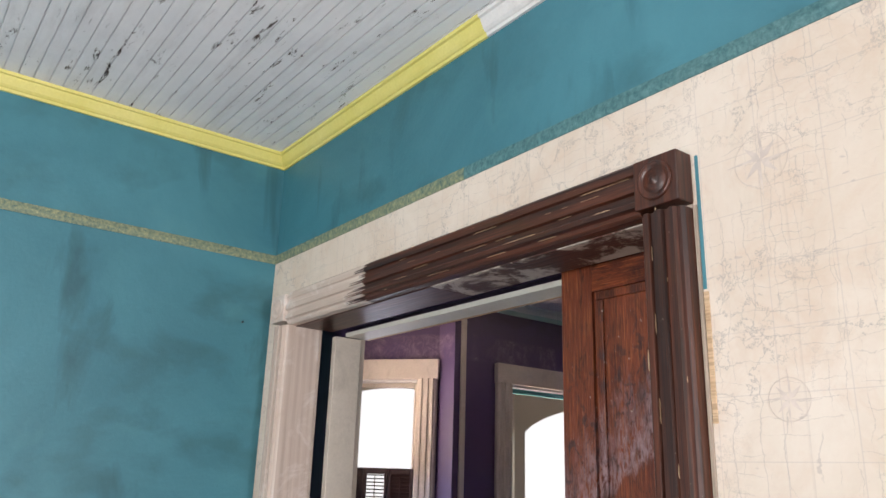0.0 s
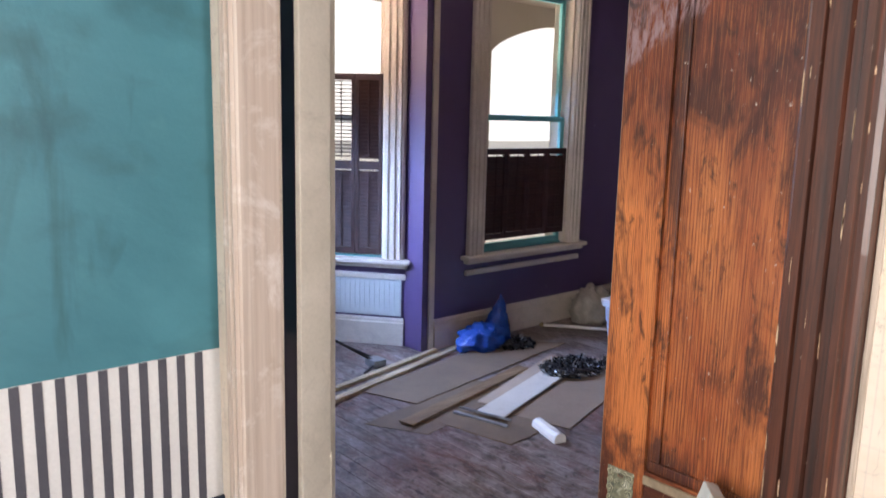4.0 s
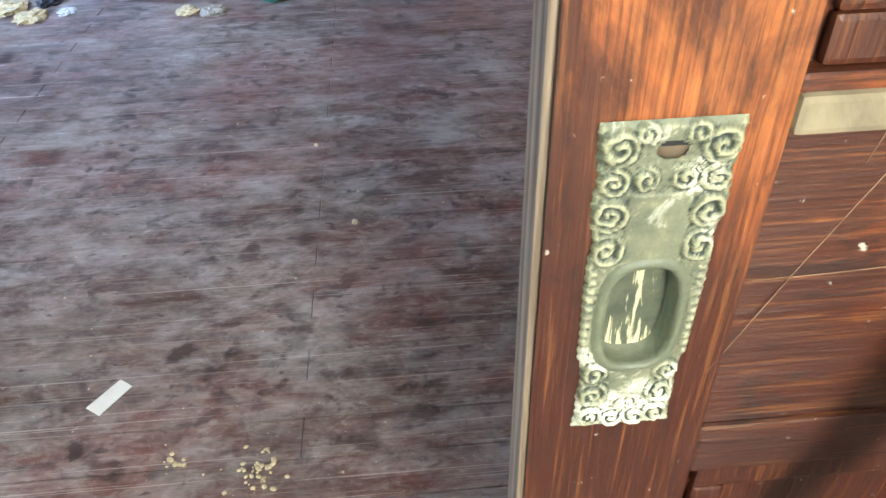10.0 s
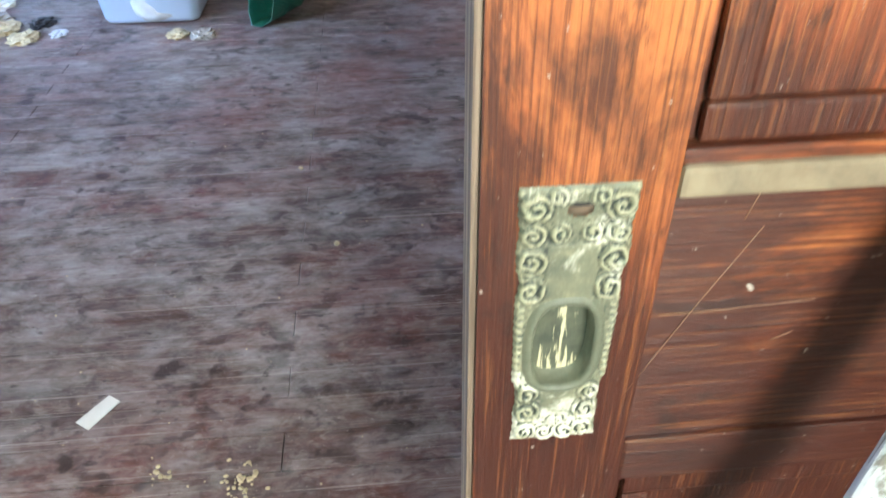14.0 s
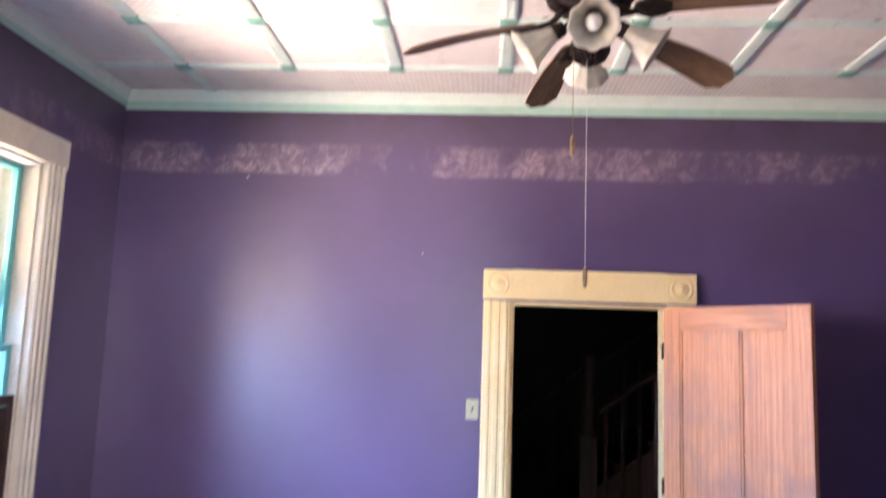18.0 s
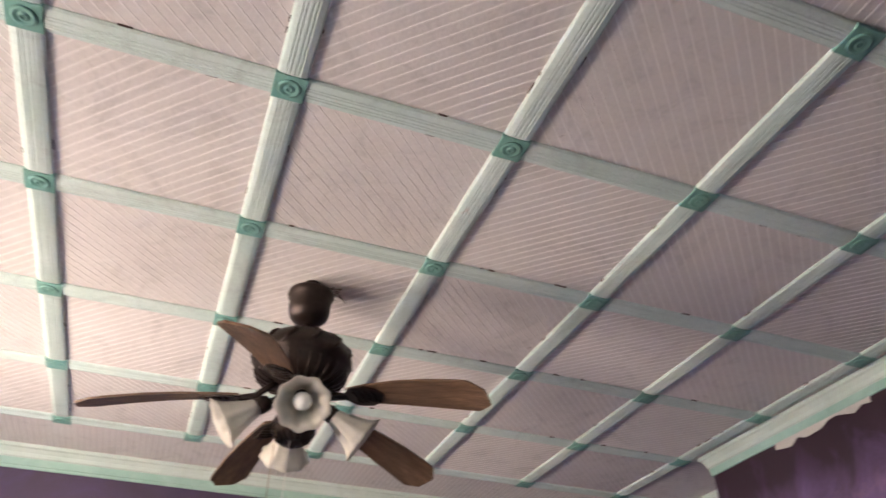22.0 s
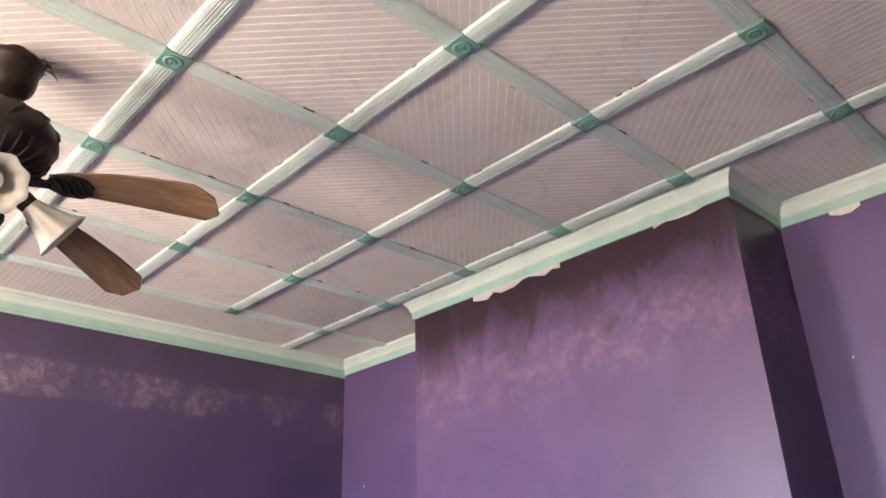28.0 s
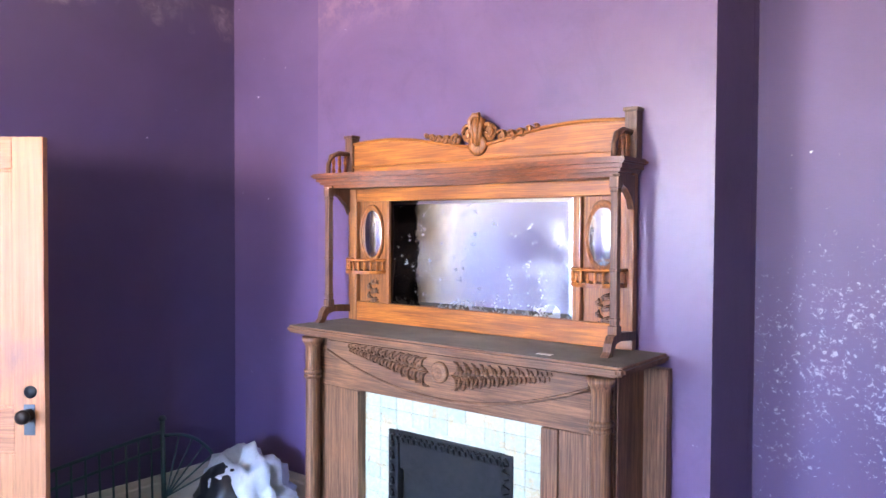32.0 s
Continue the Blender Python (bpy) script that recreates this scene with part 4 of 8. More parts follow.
sweep(bm, [(AX, AS, 2.80), (AX, 1.55, 2.80)], [(0, 0), (0, 0.042), (0.004, 0.042), (0.007, 0.021), (0.004, 0)])
structure("border_trim", bm, "embossed", "embossed teal border strip")
bm = bmesh.new()
sweep(bm, [(AX, 1.55, 2.80), (AX, AN, 2.80), (AW, AN, 2.80)], [(0, 0), (0, 0.042), (0.004, 0.042), (0.007, 0.021), (0.004, 0)])
structure("border_trim_gilt", bm, "gilt", "embossed border strip in green and yellow")


# ---------------------------------------------------------------- pocket doorway
FLUTE = [(-0.070, 0), (-0.070, 0.032), (-0.062, 0.040), (-0.052, 0.040), (-0.047, 0.052), (-0.034, 0.052), (-0.030, 0.044), (-0.014, 0.044), (-0.010, 0.054), (0.010, 0.054),
         (0.014, 0.044), (0.030, 0.044), (0.034, 0.052), (0.047, 0.052), (0.052, 0.040), (0.062, 0.040), (0.070, 0.032), (0.070, 0)]
def casing(bm, p, q, side, width, out, mi=0, deep=1.0):
    """A moulded casing from p to q; side: unit vector across it, out: unit vector off the wall."""
    p, q, side, out = Vector(p), Vector(q), Vector(side), Vector(out)
    prism(bm, [p + side * (u * width / 0.14) + out * (h * deep) for u, h in FLUTE], q - p, mi)

def rosette(bm, at, out, half=0.072, thick=0.062, mi=0):
    out = Vector(out)
    m = Matrix.Translation(at) @ out.to_track_quat("Z", "Y").to_matrix().to_4x4()
    bevelled(bm, -half, half, -half, half, 0, thick, 0.004, m, 2, mi)
    k = half / 0.072
    lathe(bm, [(0.056 * k, thick), (0.056 * k, thick + 0.004), (0.048 * k, thick + 0.007), (0.042 * k, thick + 0.001), (0.033 * k, thick + 0.001), (0.027 * k, thick + 0.008), (0.018 * k, thick + 0.004), (0.012 * k, thick + 0.010), (0, thick + 0.012)], 28, m, mi)

M["bare_edge"] = wood("rubbed_bare_edge", (0.50, 0.33, 0.18), (0.74, 0.56, 0.36), 1, 1.2, 0.6)
frame1 = tagged(thing("door_frame_1", "wide pocket door frame, half stripped and half dark stained", "door frame"), kind="structure")
bm = bmesh.new()
casing(bm, (AX, OS - 0.060, 0.0), (AX, OS - 0.060, 2.475), (0, 1, 0), 0.118, (-1, 0, 0))
part("casing", bm, "brown", frame1, "dark stained fluted casing")
bm = bmesh.new()
casing(bm, (AX, ON + 0.055, 0.19), (AX, ON + 0.055, 2.475), (0, 1, 0), 0.115, (-1, 0, 0))
part("casing", bm, "stripped", frame1, "pale stripped fluted casing")
part("plinth_block", one_box(AX - 0.062, AX, ON - 0.004, ON + 0.115, 0, 0.19, 0.005), "stripped", frame1, "pale stripped plinth block")
bm = bmesh.new()
casing(bm, (AX, OS - 0.003, 2.547), (AX, 2.06, 2.547), (0, 0, 1), 0.144, (-1, 0, 0))
part("head_casing", bm, "brown_y", frame1, "dark stained head casing")
bm = bmesh.new()
casing(bm, (AX, 2.06, 2.547), (AX, ON + 0.002, 2.547), (0, 0, 1), 0.144, (-1, 0, 0))
part("head_casing", bm, "stripped_y", frame1, "pale stripped end of the head casing")
# ragged tongues of old stain that the scraper left, along the mouldings of the head
rng = random.Random(41)
for u, h in ((-0.062, 0.0402), (-0.057, 0.0402), (-0.0405, 0.0522), (-0.022, 0.0442), (0.0, 0.0542), (0.022, 0.0442), (0.0405, 0.0522), (0.057, 0.0402)):
    z, x = 2.547 + u * 1.03, AX - h
    for k in range(2):
        reach = 0.11 * (0.55 - u / 0.14) + rng.uniform(0.0, 0.055)
        zz = z + (k - 0.5) * 0.006 + rng.uniform(-0.001, 0.001)
        bm = bmesh.new()
        prism(bm, [(x + 0.001, 2.059, zz - 0.0028), (x + 0.001, 2.06 + reach, zz - 0.0006), (x + 0.001, 2.06 + reach * 0.9, zz + 0.0010), (x + 0.001, 2.059, zz + 0.0030)], (-0.0018, 0, 0))
        part("stain_tongue", bm, "brown_y", frame1)
# pale paint caught along the edges of the dark mouldings
bm = bmesh.new()
for u, h in ((-0.0515, 0.0405), (-0.0305, 0.0450), (-0.0135, 0.0448), (0.0135, 0.0448), (0.0305, 0.0450), (0.0515, 0.0405), (0.0660, 0.0362)):
    for k in range(9):
        z, w, ln = rng.uniform(0.05, 2.45), rng.uniform(0.0005, 0.0014), rng.uniform(0.008, 0.060)
        y, x = OS - 0.060 + u * 0.118 / 0.14 + rng.uniform(-0.001, 0.001), AX - h
        prism(bm, [(x, y - w, z), (x, y + w, z + ln * 0.2), (x, y + w * 0.5, z + ln), (x, y - w * 0.8, z + ln * 0.8)], (-0.0016, 0, 0))
    for k in range(6):
        y, w, ln = rng.uniform(OS, 1.95), rng.uniform(0.0005, 0.0011), rng.uniform(0.010, 0.09)
        z, x = 2.547 + u * 1.03, AX - h
        prism(bm, [(x, y, z - w), (x, y + ln, z - w * 0.5), (x, y + ln * 0.8, z + w), (x, y + ln * 0.2, z + w)], (-0.0016, 0, 0))
tagged(part("paint_remnants", bm, "bare_edge", frame1, "slivers of pale paint caught in the mouldings"), kind="stuff")
# bare strips between casing and wallpaper
M["old_wood_edge"] = wood("grey_bare_wood", (0.36, 0.29, 0.22), (0.52, 0.44, 0.36), 2, 1.0, 0.7)
part("edge_strip", one_box(AX - 0.006, AX, OS - 0.130, OS - 0.1205, 0.0, 2.482, 0.002), "old_wood_edge", frame1, "bare wooden edge beside the dark casing")
part("edge_strip", one_box(AX - 0.003, AX, OS - 0.139, OS - 0.131, 2.285, 2.60, 0.001), "teal", frame1, "sliver of teal paint beside the casing")
part("edge_strip", one_box(AX - 0.003, AX, OS - 0.143, OS - 0.131, 2.00, 2.28, 0.001), "bare_edge", frame1, "sliver of yellowed wood beside the casing")
bm = bmesh.new()
rosette(bm, (AX, OS - 0.060, 2.547), (-1, 0, 0), 0.061, 0.057)
part("corner_block", bm, "brown", frame1, "dark stained rosette block")
bm = bmesh.new()
rosette(bm, (AX, ON + 0.058, 2.547), (-1, 0, 0), 0.058)
part("corner_block", bm, "stripped", frame1, "pale stripped rosette block")
part("jamb", one_box(AX, -0.080, ON - 0.002, ON + 0.02, 0, 2.48, 0.003), "stripped", frame1, "pale stripped jamb")
bm = bmesh.new()
rng = random.Random(5)
bevelled(bm, -0.008, 0.122, ON - 0.014, ON + 0.02, 0, 2.455, 0.004)
part("jamb", bm, "cream", frame1, "cream painted jamb with chipped edge")
for n in range(26):
    z = 0.02 + 0.55 * n / 46 + rng.uniform(0, 0.01)
    bm = bmesh.new()
    bmesh.ops.create_icosphere(bm, subdivisions=1, radius=rng.uniform(0.003, 0.010), matrix=Matrix.Translation((0.122 + rng.uniform(-0.002, 0.004), ON - 0.012 + rng.uniform(-0.003, 0.004), z)) @ Matrix.Diagonal((0.5, 1, 1.6, 1)))
    part("paint_flake", bm, "cream", frame1)
part("jamb", one_box(AX, -0.012, OS - 0.02, OS + 0.002, 0, 2.48, 0.003), "brown", frame1, "dark stained jamb")
part("jamb", one_box(0.052, 0.122, OS - 0.02, OS + 0.002, 0, 2.455, 0.003), "cream", frame1)
part("soffit", one_box(AX, -0.022, OS, 1.72, 2.472, 2.495, 0.003), "soffit_worn", frame1, "half stripped soffit board")
part("soffit", one_box(AX, -0.022, 1.72, ON, 2.472, 2.495, 0.003), "brown_y", frame1, "dark stained soffit board")
M["soffit"] = paint("greenish_white_paint", (0.66, 0.66, 0.58), (0.76, 0.76, 0.68), 3, 0.5, 0.25, 70, chips=(0.42, 0.40, 0.34), chip_at=(0.66, 0.70), chip_scale=30)
part("soffit", one_box(0.046, 0.152, OS, ON, 2.458, 2.478, 0.003), "soffit", frame1, "white painted soffit board")
part("soffit_edge", one_box(0.152, 0.168, OS, ON, 2.457, 2.4775, 0.005), "bare_edge", frame1, "rubbed bare wooden edge of the soffit")
part("track", one_box(-0.022, 0.052, OS, ON, 2.535, 2.56, 0.002), "dark_hall", frame1)
bm = bmesh.new()
casing(bm, (BW, OS - 0.07, 0.0), (BW, OS - 0.07, 2.475), (0, 1, 0), 0.14, (1, 0, 0), 0, 0.6)
part("casing", bm, "cream", frame1, "cream painted casing in the violet room")
bm = bmesh.new()
casing(bm, (BW, ON + 0.07, 0.0), (BW, ON + 0.07, 2.475), (0, 1, 0), 0.14, (1, 0, 0), 0, 0.6)
part("casing", bm, "cream", frame1, "cream painted casing in the violet room")
bm = bmesh.new()
casing(bm, (BW, OS - 0.14, 2.553), (BW, ON + 0.14, 2.553), (0, 0, 1), 0.15, (1, 0, 0), 0, 0.6)
part("head_casing", bm, "cream", frame1, "cream painted head casing in the violet room")
part("threshold", one_box(AX, BW, OS, ON, -0.004, 0.010, 0.004), "floor", frame1, "worn wooden threshold")
part("track", one_box(0.008, 0.020, OS, ON, 0.010, 0.0135, 0.001), "old_wood_edge", frame1, "worn pale edge of the sliding door track")


# the sliding leaf
M["leaf_moulding"] = old_varnish("dark_moulding_varnish", 2, 1.25, 50.0)
leaf = thing("pocket_door", "dark reddish varnished wooden pocket door, half slid out", "sliding door")
LX0, LX1, LY0, LY1, LZ0, LZ1 = 0.0, 0.042, 0.30, 1.322, 0.014, 2.52
def leaf_bar(name, y0, y1, z0, z1, mat):
    part(name, one_box(LX0, LX1, y0, y1, z0, z1, 0.003), mat, leaf)
PY, PZ = 1.2635, 0.730
CZ0 = PZ - 0.016
cup_r = [(0.0205 * (abs(math.cos(a)) ** 0.62) * math.copysign(1, math.cos(a)), 0.037 * (abs(math.sin(a)) ** 0.75) * math.copysign(1, math.sin(a))) for a in [2 * math.pi * k / 32 for k in range(32)]]
bm = bmesh.new()
front = [bm.verts.new((LX0, y, z)) for y, z in ((1.205, LZ0), (LY1, LZ0), (LY1, LZ1), (1.205, LZ1))]
back = [bm.verts.new((LX1, v.co.y, v.co.z)) for v in front]
mouth = [bm.verts.new((LX0, PY + y * 1.08, CZ0 + z * 1.05)) for y, z in cup_r]
deep = [bm.verts.new((LX0 + 0.016, v.co.y, v.co.z)) for v in mouth]
es = [bm.edges.new((q[i], q[(i + 1) % len(q)])) for q in (front, mouth) for i in range(len(q))]
bmesh.ops.triangle_fill(bm, edges=es, use_beauty=True)
for i in range(4):
    bm.faces.new((front[i], front[(i + 1) % 4], back[(i + 1) % 4], back[i]))
bm.faces.new(back)
for i in range(32):
    bm.faces.new((mouth[i], mouth[(i + 1) % 32], deep[(i + 1) % 32], deep[i]))
bm.faces.new(deep)
part("stile", bm, "leaf", leaf)
leaf_bar("stile", LY0, 0.43, LZ0, LZ1, "leaf")
leaf_bar("rail", 0.43, 1.205, 2.40, LZ1, "leaf_y")
leaf_bar("rail", 0.43, 1.205, 0.835, 0.860, "leaf_y")
leaf_bar("rail", 0.43, 1.205, 0.555, 0.605, "leaf_y")
leaf_bar("rail", 0.43, 1.205, LZ0, 0.20, "leaf_y")
leaf_bar("mullion", 0.765, 0.905, 0.860, 2.40, "leaf")
leaf_bar("mullion", 0.765, 0.905, 0.20, 0.555, "leaf")
def leaf_panel(y0, y1, z0, z1, mat):
    bm = bmesh.new()
    box(bm, 0.012 if z1 - z0 > 0.25 else 0.004, 0.030, y0, y1, z0, z1)
    part("panel", bm, mat, leaf)
    if z1 - z0 < 0.25:
        return
    bm = bmesh.new()
    w = 0.026
    y0, y1 = y0 + 0.009, y1 - 0.009
    for a0, a1, b0, b1 in ((y0, y1, z0, z0 + w), (y0, y1, z1 - w, z1), (y0, y0 + w, z0 + w, z1 - w), (y1 - w, y1, z0 + w, z1 - w)):
        bevelled(bm, 0.004, 0.0125, a0, a1, b0, b1, 0.004)
    part("panel_moulding", bm, "leaf_moulding", leaf)
leaf_panel(0.43, 0.765, 0.860, 2.40, "leaf_panel")
leaf_panel(0.905, 1.205, 0.860, 2.40, "leaf_panel")
leaf_panel(0.43, 1.205, 0.605, 0.835, "leaf_y")
leaf_panel(0.43, 0.765, 0.20, 0.555, "leaf_panel")
leaf_panel(0.905, 1.205, 0.20, 0.555, "leaf_panel")
M["edge_wood"] = wood("worn_edge_wood", (0.10, 0.06, 0.04), (0.34, 0.25, 0.18), 2, 2.0, 0.6)
part("edge_strip", one_box(0.004, 0.038, LY1 - 0.001, LY1 + 0.005, LZ0, LZ1, 0.002), "edge_wood", leaf, "pale worn edge strip")
M["dusty"] = paint("dusty_pale_paint", (0.20, 0.145, 0.09), (0.36, 0.29, 0.19), 14, 0.8, dirt=0.7)
part("ledge", one_box(-0.004, 0.010, 0.45, 1.205, 0.828, 0.850, 0.004), "dusty", leaf, "dusty pale ledge above the lock panel")
M["scratch"] = plain("pale_scratched_wood", (0.40, 0.24, 0.15), 0.8)
for pts in (((1.1422, 0.7998), (1.1731, 0.7375), (1.2125, 0.6603)), ((1.1985, 0.7306), (1.150, 0.7318), (1.090, 0.7353)), ((1.112, 0.700), (1.098, 0.706)), ((1.150, 0.828), (1.156, 0.806))):
    bm = bmesh.new()
    tube(bm, [(0.0036 if y < 1.205 else -0.0002, y, z) for y, z in pts], 0.00035, 4)
    part("scratch", bm, "scratch", leaf, "pale scratch in the varnish")

# baseboards
BASE = [(0, 0), (0, 0.20), (0.010, 0.20), (0.016, 0.186), (0.016, 0.172), (0.024, 0.165), (0.024, 0)]
bm = bmesh.new()
sweep(bm, [(BE, DY1 + 0.165, 0.0), (BE, BN, 0.0), (2.006, BN, 0.0)], [(o, h * 1.1) for o, h in BASE])
sweep(bm, [(BRX1, BRY, 0.0), (BRX1, BS, 0.0), (BE, BS, 0.0), (BE, DY0 - 0.165, 0.0)], [(o, h * 1.25) for o, h in BASE])
sweep(bm, [(BW, BSW, 0.0), (BRX0, BSW, 0.0), (BRX0, BRY, 0.0)], [(o, h * 1.25) for o, h in BASE])
sweep(bm, [(BAY[0][0], BAY[0][1], 0.0), (BAY[1][0], BAY[1][1], 0.0), (BAY[2][0], BAY[2][1], 0.0), (BAY[3][0], BAY[3][1], 0.0)], BASE)
structure("baseboard_violet_room", bm, "cream", "deep cream painted baseboard")
bm = bmesh.new()
sweep(bm, [(AX, AN, 0.0), (AW, AN, 0.0)], [(0, 0), (0, 0.150), (0.012, 0.150), (0.016, 0.142), (0.016, 0)])
sweep(bm, [(AX, AS, 0.0), (AX, OS - 0.120, 0.0)], [(0, 0), (0, 0.150), (0.012, 0.150), (0.016, 0.142), (0.016, 0)])
structure("baseboard_teal_room", bm, "navy", "navy painted baseboard")
part_trim = bmesh.new()
bevelled(part_trim, 1.955, 2.005, BN - 0.014, BN, 0, BH - 0.09, 0.005)
structure("corner_trim", part_trim, "cream", "cream painted vertical trim at the bay")


# ---------------------------------------------------------------- windows
def window(name, label, m, x0, x1, z0, z1, wall_t, meet, shutter_top, tiers=1, apron=True, louvre=False, sash_mat="aqua"):
    """A sash window in a wall; m: x along the wall, y outwards, z up, the wall's inner face at y = 0."""
    w = tagged(thing(name, label, "window"), kind="structure")
    def bar(nm, a0, a1, b0, b1, c0, c1, mat, lab="", r=0.004):
        bm = bmesh.new()
        bevelled(bm, a0, a1, b0, b1, c0, c1, r, m)
        return part(nm, bm, mat, w, lab)
    cw = 0.155
    for s, u in ((x0 - cw / 2 + 0.004, 1), (x1 + cw / 2 - 0.004, -1)):
        bm = bmesh.new()
        p = m @ Vector((s, 0, z0))
        casing(bm, p, m @ Vector((s, 0, z1)), (m.to_3x3() @ Vector((1, 0, 0))), cw, m.to_3x3() @ Vector((0, -1, 0)))
        part("casing", bm, "cream", w)
    bar("head_casing", x0 - cw - 0.006, x1 + cw + 0.006, -0.044, 0, z1 - 0.004, z1 + 0.150, "cream")
    bar("stool", x0 - cw - 0.045, x1 + cw + 0.045, -0.085, 0.03, z0 - 0.032, z0, "cream", "projecting window stool", 0.010)
    bar("stool_moulding", x0 - cw - 0.02, x1 + cw + 0.02, -0.055, 0, z0 - 0.062, z0 - 0.032, "cream", "", 0.008)
    if apron:
        bar("apron", x0 - cw - 0.01, x1 + cw + 0.01, -0.026, 0, z0 - 0.150, z0 - 0.108, "cream", "", 0.008)
    for a0, a1 in ((x0, x0 + 0.022), (x1 - 0.022, x1)):
        bar("jamb", a0, a1, 0.0, wall_t, z0, z1, "cream")
    bar("head_jamb", x0, x1, 0.0, wall_t, z1 - 0.022, z1, "white_trim")
    bar("sill", x0, x1, 0.03, wall_t + 0.05, z0 - 0.05, z0 + 0.012, "aqua")
    def sash(y0, y1, b0, b1, mat):
        for a0, a1 in ((x0 + 0.024, x0 + 0.066), (x1 - 0.066, x1 - 0.024)):
            bar("sash_stile", a0, a1, y0, y1, b0, b1, mat)
        for c0, c1 in ((b0, b0 + 0.045), (b1 - 0.035, b1)):
            bar("sash_rail", x0 + 0.066, x1 - 0.066, y0, y1, c0, c1, mat)
        bm = bmesh.new()
        box(bm, x0 + 0.06, x1 - 0.06, (y0 + y1) / 2 - 0.002, (y0 + y1) / 2 + 0.002, b0 + 0.03, b1 - 0.02, 0, m)
        g = part("pane", bm, "glass", w)
        g.visible_shadow = False
    sash(0.085, 0.115, meet - 0.02, z1 - 0.022, sash_mat)
    sash(0.045, 0.075, z0 + 0.012, meet + 0.02, "cream" if sash_mat == "cream" else "aqua")
    return w

M_W2 = pose(0, BN, 0)
window("window_1", "tall sash window with cream fluted casing and aqua sashes", M_W2, W2X0, W2X1, W2Z0, W2Z1, 0.2, 1.65, 1.42)
window("window_2", "sash window of the bay with cream fluted casing", BAY_E, 0.15, 0.80, 0.637, 2.60, 0.14, 1.62, 1.92, sash_mat="cream")
window("window_3", "sash window at the front of the bay", BAY_N, 0.06, 0.48, 0.637, 2.60, 0.14, 1.62, 1.92, sash_mat="cream")
window("window_4", "sash window of the bay with cream fluted casing", BAY_W, 0.15, 0.80, 0.637, 2.60, 0.14, 1.62, 1.92, sash_mat="cream")
# Unseen windows, added to carry the teal room's lamps.
for nm, mm in (("window_5", Matrix(((0, -1, 0, AW), (1, 0, 0, 0), (0, 0, 1, 0), (0, 0, 0, 1)))), ("window_6", Matrix(((-1, 0, 0, 0), (0, -1, 0, AS), (0, 0, 1, 0), (0, 0, 0, 1))))):
    a, b = (-0.10, 1.0) if nm == "window_5" else (0.7, 1.9)
    window(nm, "unseen sash window added to bring light into the teal room", mm, a, b, 0.7, 2.75, 0.15, 1.7, 0, sash_mat="cream")

bm = bmesh.new()
bevelled(bm, 0.02, 0.93, -0.012, 0.0, 0.215, 0.485, 0.003, BAY_E)
for k in range(24):
    bevelled(bm, 0.03 + k * 0.037, 0.036 + k * 0.037, -0.016, -0.011, 0.22, 0.48, 0.002, BAY_E, 1)
structure("panel_trim", bm, "beadwhite", "pale blue beadboard panel below the bay window")


def shutter(label, m, x0, x1, z0, z1, leaves, tiers, louvred, tilt=35):
    s = thing("window_shutter", label, "window shutter", "shutters")
    n, wl = leaves, (x1 - x0) / leaves
    for k in range(n):
        a0, a1 = x0 + k * wl + 0.002, x0 + (k + 1) * wl - 0.002
        for b0, b1 in ((a0, a0 + 0.026), (a1 - 0.026, a1)):
            bm = bmesh.new()
            bevelled(bm, b0, b1, 0.006, 0.028, z0, z1, 0.003, m)
            part("stile", bm, "louvre", s)
        zs = [z0 + (z1 - z0) * q / tiers for q in range(tiers + 1)]
        for q, z in enumerate(zs):
            c0, c1 = (z, z + 0.045) if q == 0 else (z - 0.045, z) if q == tiers else (z - 0.03, z + 0.03)
            bm = bmesh.new()
            bevelled(bm, a0 + 0.026, a1 - 0.026, 0.006, 0.028, c0, c1, 0.003, m)
            part("rail", bm, "louvre", s)
        for q in range(tiers):
            lo, hi = zs[q] + 0.05, zs[q + 1] - 0.05
            open_tier = louvred and q == tiers - 1 and k == n - 2
            z = lo
            while z < hi - 0.01:
                bm = bmesh.new()
                r = m @ Matrix.Translation(((a0 + a1) / 2, 0.017, z + 0.012)) @ Matrix.Rotation(radians(8 if open_tier else 62), 4, "X")
                bevelled(bm, -(a1 - a0) / 2 + 0.026, (a1 - a0) / 2 - 0.026, -0.016, 0.016, -0.0025, 0.0025, 0.001, r, 1)
                part("slat", bm, "louvre", s)
                z += 0.026
            bm = bmesh.new()
            bevelled(bm, (a0 + a1) / 2 - 0.004, (a0 + a1) / 2 + 0.004, 0.000, 0.006, lo, hi, 0.001, m, 1)
            part("tilt_rod", bm, "louvre", s)
    return s

shutter("dark brown folding half shutters, closed, in the window", M_W2, W2X0 + 0.024, W2X1 - 0.024, 0.745, 1.425, 4, 1, False)
shutter("dark brown louvred shutters with one tier open", BAY_E, 0.174, 0.776, 0.66, 1.93, 3, 2, True)


# ---------------------------------------------------------------- materials of the things
M["iron"] = plain("cast_iron", (0.02, 0.021, 0.023), 0.5, 0.6, 0.5, 30, 0.5)
M["bronze"] = plain("oil_rubbed_bronze", (0.035, 0.024, 0.020), 0.42, 0.7, 0.45, 24, 0.3)
M["blade"] = wood("oak_veneer_blade", (0.10, 0.055, 0.030), (0.25, 0.145, 0.085), 0, 2.0, 0.5)
M["shade_glass"] = plain("frosted_lamp_glass", (0.72, 0.68, 0.60), 0.35, 0, 0.2, 20, 0.2, 1.0, 0.35)
M["bulb"] = plain("white_bulb", (0.85, 0.84, 0.80), 0.25, 0, 0.03)
